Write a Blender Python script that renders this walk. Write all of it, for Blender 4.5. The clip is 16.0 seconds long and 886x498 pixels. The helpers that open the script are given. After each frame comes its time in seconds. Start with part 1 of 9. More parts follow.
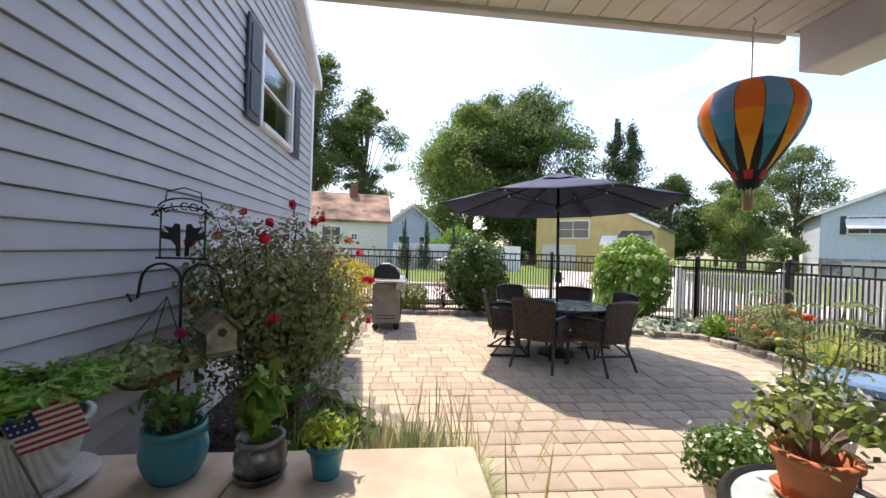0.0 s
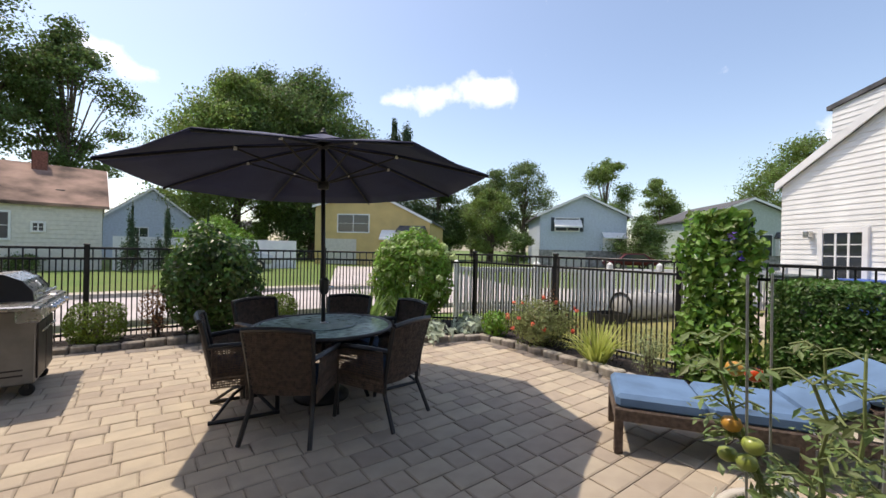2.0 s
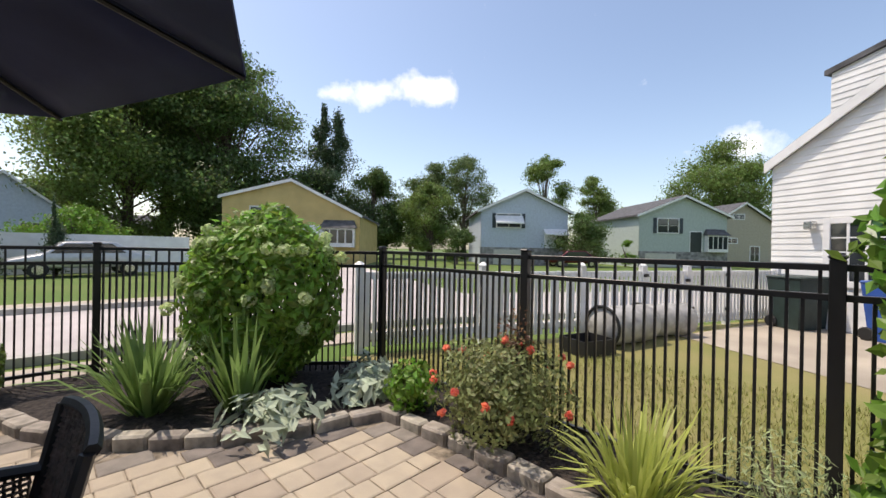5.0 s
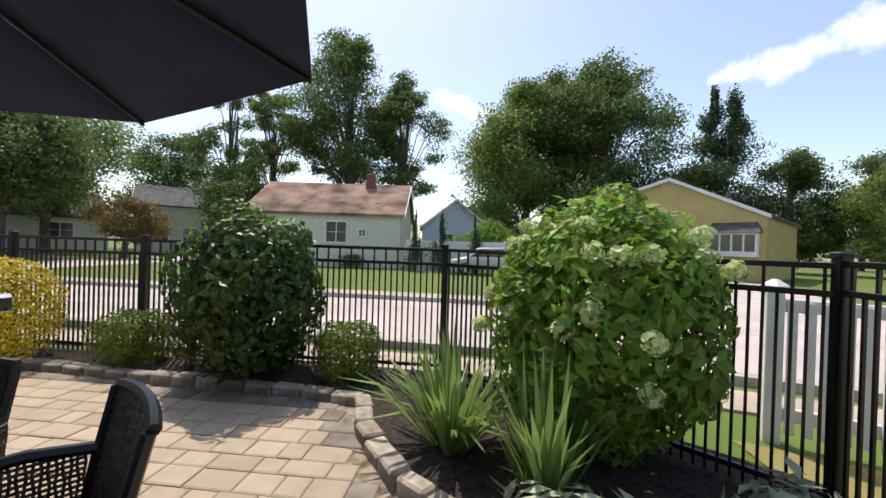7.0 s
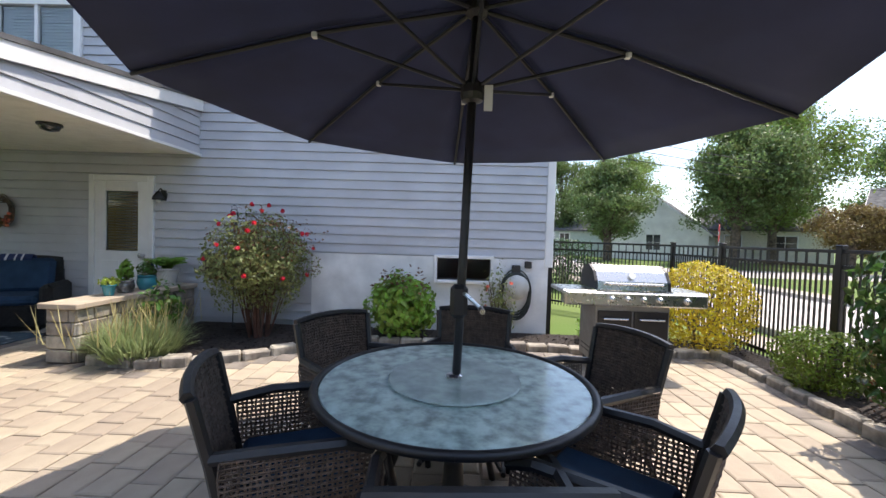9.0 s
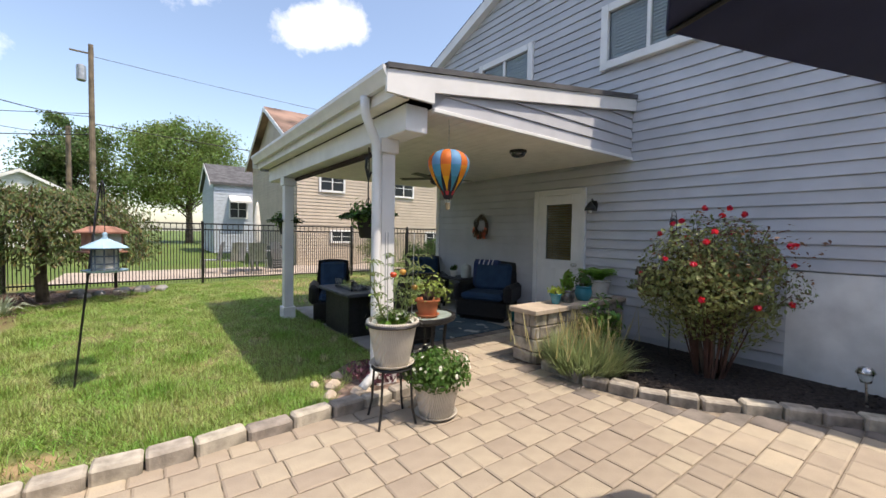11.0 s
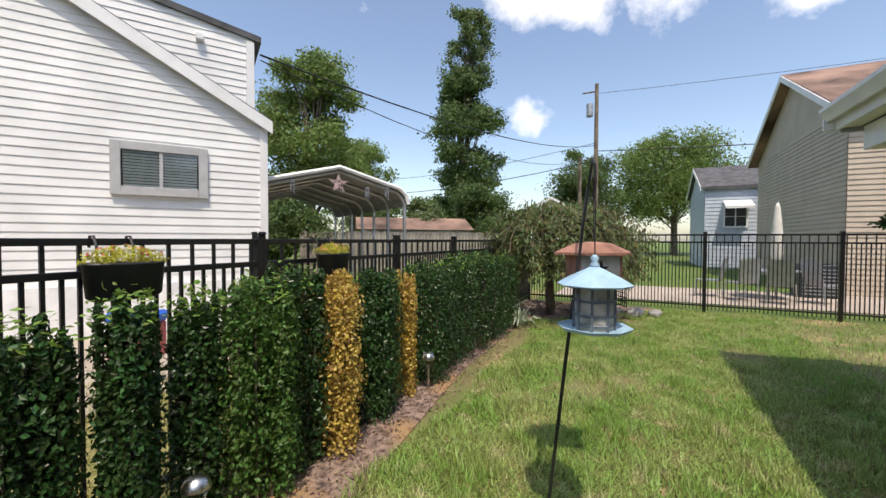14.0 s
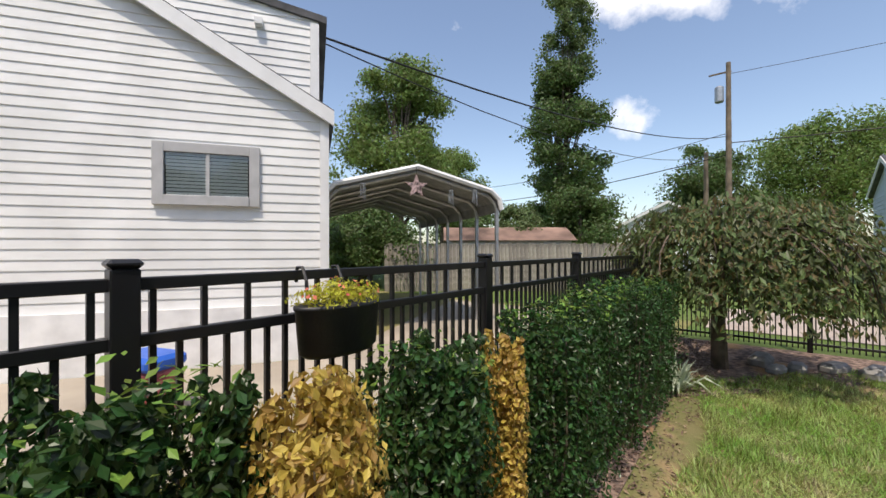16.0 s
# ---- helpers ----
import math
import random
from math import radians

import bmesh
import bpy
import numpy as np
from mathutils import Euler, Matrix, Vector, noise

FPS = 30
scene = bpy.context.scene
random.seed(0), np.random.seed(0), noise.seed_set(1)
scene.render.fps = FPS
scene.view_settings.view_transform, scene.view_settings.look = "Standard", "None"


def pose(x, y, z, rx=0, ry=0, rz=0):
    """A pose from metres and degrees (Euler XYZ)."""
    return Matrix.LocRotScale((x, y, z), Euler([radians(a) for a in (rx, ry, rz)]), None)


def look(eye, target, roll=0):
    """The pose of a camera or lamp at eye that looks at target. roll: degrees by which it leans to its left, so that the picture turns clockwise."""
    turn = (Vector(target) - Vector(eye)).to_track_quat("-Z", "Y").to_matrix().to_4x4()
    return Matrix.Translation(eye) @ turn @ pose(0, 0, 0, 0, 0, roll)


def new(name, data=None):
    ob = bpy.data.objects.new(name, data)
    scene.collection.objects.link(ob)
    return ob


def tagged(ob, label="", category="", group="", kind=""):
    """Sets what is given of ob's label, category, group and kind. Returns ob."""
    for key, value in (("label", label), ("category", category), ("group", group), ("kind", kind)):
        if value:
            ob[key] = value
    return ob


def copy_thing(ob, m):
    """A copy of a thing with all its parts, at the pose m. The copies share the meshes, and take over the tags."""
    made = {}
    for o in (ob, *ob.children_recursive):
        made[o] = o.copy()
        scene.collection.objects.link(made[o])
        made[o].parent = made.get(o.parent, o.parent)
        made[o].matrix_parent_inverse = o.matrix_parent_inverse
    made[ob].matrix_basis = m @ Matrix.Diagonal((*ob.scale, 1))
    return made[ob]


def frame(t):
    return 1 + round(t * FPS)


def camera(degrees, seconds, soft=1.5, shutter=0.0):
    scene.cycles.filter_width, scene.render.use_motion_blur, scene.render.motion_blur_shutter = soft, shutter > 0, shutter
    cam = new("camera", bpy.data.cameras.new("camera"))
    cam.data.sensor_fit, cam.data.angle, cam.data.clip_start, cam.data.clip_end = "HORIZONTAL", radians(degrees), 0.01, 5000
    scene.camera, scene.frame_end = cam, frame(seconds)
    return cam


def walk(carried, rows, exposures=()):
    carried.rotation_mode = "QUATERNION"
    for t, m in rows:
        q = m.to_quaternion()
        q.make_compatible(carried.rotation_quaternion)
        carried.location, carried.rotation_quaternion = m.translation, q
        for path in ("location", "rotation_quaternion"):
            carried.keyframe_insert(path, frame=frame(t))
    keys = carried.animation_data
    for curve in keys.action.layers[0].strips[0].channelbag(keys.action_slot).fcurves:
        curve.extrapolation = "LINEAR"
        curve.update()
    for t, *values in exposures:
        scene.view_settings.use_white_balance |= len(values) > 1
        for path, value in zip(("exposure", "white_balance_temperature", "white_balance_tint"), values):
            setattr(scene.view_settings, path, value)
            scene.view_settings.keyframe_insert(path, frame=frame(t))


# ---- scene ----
cam = camera(96.8, 16.0)
PATH = [
    (0, (0.765, 0.737, 1.441), (0.977, 2.725, 1.438), 1.8),
    (0.5, (0.905, 1.112, 1.463), (1.467, 3.032, 1.46), 1.7),
    (1, (1.076, 1.549, 1.479), (1.902, 3.371, 1.478), 1.6),
    (1.5, (1.34, 1.958, 1.462), (2.375, 3.668, 1.46), 1.5),
    (2, (1.593, 2.332, 1.472), (2.798, 3.929, 1.47), 1.3),
    (2.5, (1.912, 2.757, 1.472), (3.257, 4.237, 1.469), 1.2),
    (3, (2.308, 3.16, 1.488), (3.763, 4.532, 1.481), 1.0),
    (3.2, (2.465, 3.313, 1.501), (3.954, 4.649, 1.492), 0.8),
    (5.5, (4.284, 4.733, 1.418), (5.643, 6.2, 1.416), 1.4),
    (6, (4.52, 5.06, 1.411), (5.55, 6.774, 1.408), 1.5),
    (6.5, (4.742, 5.411, 1.406), (5.239, 7.349, 1.401), 1.6),
    (7, (4.768, 5.735, 1.401), (4.568, 7.725, 1.389), 1.8),
    (7.5, (4.815, 6.045, 1.41), (3.87, 7.807, 1.388), 2.1),
    (8, (4.787, 6.212, 1.399), (3.223, 7.458, 1.364), 2.3),
    (8.5, (4.842, 6.165, 1.386), (2.931, 6.754, 1.338), 2.2),
    (9, (4.863, 6.072, 1.379), (2.865, 6.024, 1.321), 1.8),
    (9.5, (4.815, 5.92, 1.384), (2.904, 5.331, 1.321), 1.4),
    (10, (4.762, 5.724, 1.4), (3.047, 4.698, 1.338), 1.1),
    (10.2, (4.733, 5.621, 1.407), (3.11, 4.454, 1.34), 1.1),
    (12.3, (3.946, 4.08, 1.424), (3.581, 2.114, 1.36), 0.6),
    (12.5, (3.986, 3.884, 1.414), (3.766, 1.897, 1.354), 0.5),
    (13, (4.102, 3.409, 1.412), (4.285, 1.418, 1.354), 0.5),
    (13.5, (4.262, 2.971, 1.428), (4.839, 1.057, 1.376), 0.3),
    (14, (4.556, 2.601, 1.446), (5.434, 0.805, 1.398), 0.2),
    (14.5, (4.828, 2.194, 1.466), (5.933, 0.528, 1.422), 0.3),
    (15, (5.12, 1.847, 1.515), (6.348, 0.269, 1.478), 0.0),
    (15.5, (5.411, 1.468, 1.512), (6.686, -0.073, 1.492), -0.0),
    (16, (5.552, 1.023, 1.517), (6.819, -0.524, 1.522), -0.1),
]
walk(cam, [(t, look(eye, target, roll)) for t, eye, target, roll in PATH],
     exposures=[(0, 1.40, 7400, 17), (1, 0.96, 7350, 15), (2, 0.70, 7300, 14), (3, 0.54, 7300, 13), (5.5, 0.65, 7350, 14), (7, 0.70, 7450, 13), (8, 0.98, 7200, 12), (9, 1.38, 6950, 12), (9.5, 1.43, 7000, 13), (10, 1.26, 7150, 14), (12.5, 0.84, 7500, 14), (14, 0.66, 7250, 13), (16, 0.52, 7150, 13)])

# ---- daylight ----
SUN_WAY = Vector((-0.47, 0.85, 2.07)).normalized()
world = bpy.data.worlds.new("sky_world")
scene.world = world
world.use_nodes = True
wn, wl = world.node_tree.nodes, world.node_tree.links
wn.clear()
w_out = wn.new("ShaderNodeOutputWorld")
w_bg = wn.new("ShaderNodeBackground")
w_sky = wn.new("ShaderNodeTexSky")
w_sky.sky_type = "NISHITA"
w_sky.sun_disc = False
w_sky.sun_elevation = math.asin(SUN_WAY.z)
w_sky.sun_rotation = math.atan2(SUN_WAY.x, SUN_WAY.y)
w_sky.air_density, w_sky.dust_density, w_sky.ozone_density = 1.0, 1.3, 2.0
w_bg.inputs["Strength"].default_value = 0.15
# fair-weather clouds, in the sky itself
w_geo = wn.new("ShaderNodeTexCoord")
w_noise = wn.new("ShaderNodeTexNoise")
w_noise.inputs["Scale"].default_value = 9.0
w_noise.inputs["Detail"].default_value = 9.0
w_noise.inputs["Roughness"].default_value = 0.6
wl.new(w_geo.outputs["Generated"], w_noise.inputs["Vector"])
w_sum = w_noise.outputs["Fac"]
for cx, cy, cz, size in ((-0.07, -0.86, 0.50, 0.20), (0.125, -0.86, 0.50, 0.17), (-0.33, -0.83, 0.455, 0.14), (0.228, -0.93, 0.292, 0.10), (0.22, -0.84, 0.51, 0.13), (-0.26, -0.86, 0.42, 0.10),
                         (0.52, 0.77, 0.352, 0.08), (0.585, 0.71, 0.375, 0.11), (0.645, 0.66, 0.358, 0.08), (0.45, 0.82, 0.347, 0.06), (0.972, 0.11, 0.212, 0.12), (-0.034, 0.946, 0.322, 0.08), (-0.10, 0.932, 0.348, 0.07), (-0.73, -0.54, 0.42, 0.12), (-0.5, -0.3, 0.8, 0.3), (0.6, -0.3, 0.75, 0.3)):
    w_off = wn.new("ShaderNodeVectorMath")
    w_off.operation = "SUBTRACT"
    w_off.inputs[1].default_value = (cx, cy, cz)
    w_str = wn.new("ShaderNodeVectorMath")
    w_str.operation = "MULTIPLY"
    w_str.inputs[1].default_value = (1, 1, 1.7)
    w_len = wn.new("ShaderNodeVectorMath")
    w_len.operation = "LENGTH"
    w_fall = wn.new("ShaderNodeMapRange")
    w_fall.inputs[1].default_value, w_fall.inputs[2].default_value = 0.0, size * 1.05
    w_fall.inputs[3].default_value, w_fall.inputs[4].default_value = 0.43, 0.0
    w_add = wn.new("ShaderNodeMath")
    w_add.operation = "ADD"
    wl.new(w_geo.outputs["Generated"], w_off.inputs[0])
    wl.new(w_off.outputs[0], w_str.inputs[0])
    wl.new(w_str.outputs[0], w_len.inputs[0])
    wl.new(w_len.outputs["Value"], w_fall.inputs[0])
    wl.new(w_fall.outputs[0], w_add.inputs[0])
    wl.new(w_sum, w_add.inputs[1])
    w_sum = w_add.outputs[0]
w_ramp = wn.new("ShaderNodeValToRGB")
w_ramp.color_ramp.elements[0].position = 0.70
w_ramp.color_ramp.elements[1].color = (0.8, 0.8, 0.8, 1)
w_ramp.color_ramp.elements[1].position = 1.0
w_mix = wn.new("ShaderNodeMixRGB")
w_mix.inputs[2].default_value = (7.2, 7.4, 7.8, 1)
wl.new(w_sum, w_ramp.inputs[0])
wl.new(w_ramp.outputs[0], w_mix.inputs[0])
wl.new(w_sky.outputs[0], w_mix.inputs[1])
wl.new(w_mix.outputs[0], w_bg.inputs[0])
wl.new(w_bg.outputs[0], w_out.inputs[0])

sun = new("sun", bpy.data.lights.new("sun", "SUN"))
sun.data.energy, sun.data.angle, sun.data.color = 2.5, radians(0.6), (1.0, 0.95, 0.87)
sun.matrix_world = look(SUN_WAY * 60, (0, 0, 0))

# ---- materials ----
MATS = {}


def material(name, colour, rough=0.7, metal=0.0, var=0.12, scale=6.0, bump=0.15, bscale=60.0, island=0.0, objrand=0.0,
             colour2=None, spec=0.5, transmit=0.0, translucent=0.0, wave=None, patch=None):
    """A surface: base colour varied by large stains, fine grain, and by island or object."""
    m = bpy.data.materials.new(name)
    m.use_nodes = True
    n, l = m.node_tree.nodes, m.node_tree.links
    b = n["Principled BSDF"]
    b.inputs["Roughness"].default_value = rough
    b.inputs["Metallic"].default_value = metal
    b.inputs["Specular IOR Level"].default_value = spec
    tc = n.new("ShaderNodeTexCoord")
    src = tc.outputs["Object"]
    big = n.new("ShaderNodeTexNoise")
    big.inputs["Scale"].default_value = scale
    big.inputs["Detail"].default_value = 6
    l.new(src, big.inputs["Vector"])
    mix = n.new("ShaderNodeMixRGB")
    c = Vector(colour)
    c2 = Vector(colour2) if colour2 else c * (1 - 2.2 * var)
    mix.inputs[1].default_value = (*(c * (1 + var) if not colour2 else c), 1)
    mix.inputs[2].default_value = (*c2, 1)
    ramp = n.new("ShaderNodeValToRGB")
    ramp.color_ramp.elements[0].position, ramp.color_ramp.elements[1].position = 0.35, 0.68
    l.new(big.outputs["Fac"], ramp.inputs[0])
    l.new(ramp.outputs[0], mix.inputs[0])
    last = mix.outputs[0]
    if patch:
        pn = n.new("ShaderNodeTexNoise")
        pn.inputs["Scale"].default_value = patch[0]
        pn.inputs["Detail"].default_value = 3
        l.new(src, pn.inputs["Vector"])
        pr = n.new("ShaderNodeValToRGB")
        pr.color_ramp.elements[0].position, pr.color_ramp.elements[1].position = patch[1], patch[2]
        l.new(pn.outputs["Fac"], pr.inputs[0])
        pm = n.new("ShaderNodeMixRGB")
        pm.inputs[2].default_value = (*patch[3], 1)
        l.new(pr.outputs[0], pm.inputs[0])
        l.new(last, pm.inputs[1])
        last = pm.outputs[0]
    if island or objrand:
        if island:
            r = n.new("ShaderNodeNewGeometry").outputs["Random Per Island"]
        else:
            r = n.new("ShaderNodeObjectInfo").outputs["Random"]
        mr = n.new("ShaderNodeMapRange")
        amp = island or objrand
        mr.inputs["To Min"].default_value, mr.inputs["To Max"].default_value = 1 - amp, 1 + amp
        l.new(r, mr.inputs["Value"])
        hs = n.new("ShaderNodeHueSaturation")
        l.new(mr.outputs[0], hs.inputs["Value"])
        mh = n.new("ShaderNodeMapRange")
        mh.inputs["To Min"].default_value, mh.inputs["To Max"].default_value = 0.5 - amp * 0.06, 0.5 + amp * 0.06
        l.new(r, mh.inputs["Value"])
        l.new(mh.outputs[0], hs.inputs["Hue"])
        l.new(last, hs.inputs["Color"])
        last = hs.outputs[0]
    l.new(last, b.inputs["Base Color"])
    if bump:
        fine = n.new("ShaderNodeTexNoise")
        fine.inputs["Scale"].default_value = bscale
        fine.inputs["Detail"].default_value = 4
        l.new(src, fine.inputs["Vector"])
        h = fine.outputs["Fac"]
        if wave:
            wv = n.new("ShaderNodeTexWave")
            wv.inputs["Scale"].default_value = wave
            wv.inputs["Distortion"].default_value = 0.4
            l.new(src, wv.inputs["Vector"])
            h = wv.outputs["Fac"]
        bp = n.new("ShaderNodeBump")
        bp.inputs["Strength"].default_value = bump
        bp.inputs["Distance"].default_value = 0.01
        l.new(h, bp.inputs["Height"])
        l.new(bp.outputs[0], b.inputs["Normal"])
        rr = n.new("ShaderNodeMapRange")
        rr.inputs["To Min"].default_value, rr.inputs["To Max"].default_value = max(0.02, rough - 0.08), min(1, rough + 0.08)
        l.new(big.outputs["Fac"], rr.inputs["Value"])
        l.new(rr.outputs[0], b.inputs["Roughness"])
    if transmit:
        b.inputs["Transmission Weight"].default_value = transmit
    if translucent:
        out = n["Material Output"]
        tr = n.new("ShaderNodeBsdfTranslucent")
        ms = n.new("ShaderNodeMixShader")
        ms.inputs[0].default_value = translucent
        hs2 = n.new("ShaderNodeHueSaturation")
        hs2.inputs["Value"].default_value = 1.6
        l.new(last, hs2.inputs["Color"])
        l.new(hs2.outputs[0], tr.inputs["Color"])
        l.new(b.outputs[0], ms.inputs[1])
        l.new(tr.outputs[0], ms.inputs[2])
        l.new(ms.outputs[0], out.inputs[0])
    MATS[name] = m
    return m


def leafmat(name, colour, amp=0.35, tr=0.3, rough=0.45):
    return material(name, colour, rough=rough, var=0.1, scale=3.0, bump=0.0, island=amp, translucent=tr, spec=0.35)


M_SIDING = material("grey_vinyl_siding", (0.48, 0.49, 0.52), 0.55, var=0.05, scale=2.0, bump=0.06, bscale=90)
M_TRIM = material("white_paint", (0.78, 0.78, 0.77), 0.45, var=0.04, scale=3.0, bump=0.04)
M_STUCCO = material("white_foundation_paint", (0.80, 0.80, 0.79), 0.85, var=0.08, scale=3.0, bump=0.3, bscale=120)
M_CEIL = material("cream_soffit_vinyl", (0.84, 0.81, 0.74), 0.5, var=0.03, bump=0.03)
M_WSIDE = material("white_vinyl_siding", (0.78, 0.78, 0.76), 0.5, var=0.06, scale=1.2, bump=0.05)
M_TAN = material("tan_vinyl_siding", (0.50, 0.42, 0.33), 0.6, var=0.05, scale=1.5, bump=0.05)
M_BLACK = material("black_fence_paint", (0.012, 0.012, 0.013), 0.32, var=0.1, bump=0.05)
M_IRON = material("black_iron", (0.018, 0.017, 0.017), 0.5, var=0.2, bump=0.15)
M_SHINGLE = material("grey_shingles", (0.10, 0.10, 0.105), 0.9, var=0.2, scale=3, bump=0.5, bscale=40)
M_RSHINGLE = material("red_brown_shingles", (0.26, 0.165, 0.125), 0.9, var=0.35, scale=0.7, bump=0.5, bscale=30)
M_CREAM = material("cream_siding", (0.66, 0.63, 0.55), 0.6, var=0.05, bump=0.05)
M_YELLOW = material("yellow_siding", (0.56, 0.42, 0.17), 0.6, var=0.06, scale=1.0, bump=0.05)
M_BLUEGREY = material("pale_blue_siding", (0.50, 0.56, 0.64), 0.6, var=0.05, bump=0.05)
M_SAGE = material("sage_siding", (0.42, 0.48, 0.44), 0.6, var=0.05, bump=0.05)
M_BEIGE = material("beige_siding", (0.42, 0.37, 0.28), 0.6, var=0.05, bump=0.05)
M_STONE = material("grey_fieldstone", (0.30, 0.29, 0.28), 0.9, var=0.25, scale=3, bump=0.5, bscale=14)
M_GLASS = material("window_glass", (0.03, 0.035, 0.04), 0.04, var=0.05, bump=0.0, spec=0.9)
M_BLIND = material("white_blinds", (0.62, 0.64, 0.64), 0.5, var=0.04, bump=0.0)
M_SHUT = material("dark_slate_shutters", (0.035, 0.05, 0.06), 0.5, var=0.1, bump=0.1)
M_LAWN = material("lawn_soil_and_turf", (0.12, 0.15, 0.04), 0.95, var=0.25, scale=1.6, bump=0.6, bscale=45,
                  colour2=(0.20, 0.17, 0.075), patch=(1.3, 0.55, 0.63, (0.34, 0.24, 0.13)))
M_FARLAWN = material("far_turf", (0.085, 0.15, 0.022), 0.95, var=0.2, scale=0.4, bump=0.6, bscale=20, colour2=(0.13, 0.17, 0.04))
M_DRYLAWN = material("dry_turf", (0.19, 0.19, 0.055), 0.95, var=0.2, scale=0.8, bump=0.6, bscale=30, colour2=(0.26, 0.22, 0.09))
M_ROAD = material("pale_concrete_road", (0.50, 0.45, 0.43), 0.9, var=0.08, scale=0.6, bump=0.3, bscale=30)
M_WALK = material("sidewalk_concrete", (0.44, 0.37, 0.31), 0.9, var=0.1, scale=1.2, bump=0.3, bscale=30)
M_KERB = material("kerb_concrete", (0.42, 0.40, 0.36), 0.9, var=0.1, bump=0.3)
M_DRIVE = material("sandy_concrete", (0.40, 0.345, 0.275), 0.9, var=0.1, scale=0.8, bump=0.3)
M_MULCH = material("dark_bark_mulch", (0.035, 0.026, 0.022), 0.95, var=0.4, scale=25, bump=1.0, bscale=55)
M_BMULCH = material("brown_weathered_mulch", (0.25, 0.175, 0.14), 0.95, var=0.35, scale=14, bump=1.0, bscale=50, patch=(1.4, 0.56, 0.68, (0.34, 0.21, 0.10)))
M_BEDDING = material("paver_joint_sand", (0.27, 0.22, 0.165), 0.95, var=0.3, scale=12, bump=0.6)
M_PAVER = material("tan_concrete_paver", (0.38, 0.315, 0.24), 0.88, var=0.12, scale=5, bump=0.35, bscale=80, objrand=0.11, colour2=(0.32, 0.265, 0.205))
M_GPAVER = material("charcoal_border_paver", (0.22, 0.19, 0.165), 0.88, var=0.16, scale=5, bump=0.35, bscale=80, objrand=0.22)
M_EDGE = material("tumbled_edging_stone", (0.36, 0.32, 0.27), 0.9, var=0.25, scale=7, bump=0.6, bscale=30, objrand=0.25)
M_SLAB = material("porch_concrete", (0.36, 0.33, 0.29), 0.9, var=0.12, scale=2.5, bump=0.25)
M_CAP = material("sandstone_cap", (0.50, 0.41, 0.32), 0.85, var=0.12, scale=4, bump=0.3, bscale=50)
M_UMB = material("navy_umbrella_cloth", (0.010, 0.019, 0.078), 0.75, var=0.1, scale=3, bump=0.15, bscale=300, spec=0.6, translucent=0.08)
M_BARK = material("grey_brown_bark", (0.13, 0.10, 0.075), 0.95, var=0.3, scale=6, bump=0.8, bscale=18)
M_WOODPOLE = material("weathered_pole_wood", (0.20, 0.155, 0.11), 0.95, var=0.2, scale=2, bump=0.4)
M_STEEL = material("brushed_steel", (0.60, 0.59, 0.57), 0.28, metal=1.0, var=0.06, scale=20, bump=0.05, bscale=200)
M_GALV = material("galvanised_steel", (0.42, 0.43, 0.44), 0.45, metal=0.7, var=0.1, bump=0.1)
M_RUBBER = material("black_rubber", (0.012, 0.012, 0.012), 0.6, bump=0.1)

# ---- builders ----


def mesh_of(bm, name, mat, smooth=False):
    me = bpy.data.meshes.new(name)
    bm.normal_update()
    bm.to_mesh(me)
    bm.free()
    for m in (mat if isinstance(mat, (list, tuple)) else [mat]):
        me.materials.append(m)
    if smooth:
        me.shade_smooth()
    return me


def part(name, bm, mat, parent=None, label="", smooth=False):
    ob = new(name, bm if isinstance(bm, bpy.types.Mesh) else mesh_of(bm, name, mat, smooth))
    ob.parent = parent
    if label:
        ob["label"] = label
    return ob


def thing(name, label, category, m=None, group="", kind=""):
    ob = new(name)
    ob.empty_display_size = 0.1
    if m is not None:
        ob.matrix_world = m
    return tagged(ob, label, category, group, kind)


def structure(name, bm, mat, label, category, smooth=False):
    return tagged(part(name, bm, mat, None, "", smooth), label, category, "", "structure")


def box(bm, lo, hi, bevel=0.0, m=None):
    vs = [bm.verts.new((x, y, z)) for z in (lo[2], hi[2]) for y in (lo[1], hi[1]) for x in (lo[0], hi[0])]
    fs = [bm.faces.new([vs[i] for i in f]) for f in ((0, 2, 3, 1), (4, 5, 7, 6), (0, 1, 5, 4), (2, 6, 7, 3), (0, 4, 6, 2), (1, 3, 7, 5))]
    if bevel:
        es = list({e for f in fs for e in f.edges})
        out = bmesh.ops.bevel(bm, geom=es, offset=bevel, segments=1, profile=0.5, affect="EDGES")
        vs = list({v for f in out["faces"] for v in f.verts} | {v for v in vs if v.is_valid})
    if m is not None:
        bmesh.ops.transform(bm, matrix=m, verts=vs)
    return bm


def boxm(lo, hi, bevel=0.0, m=None):
    return box(bmesh.new(), lo, hi, bevel, m)


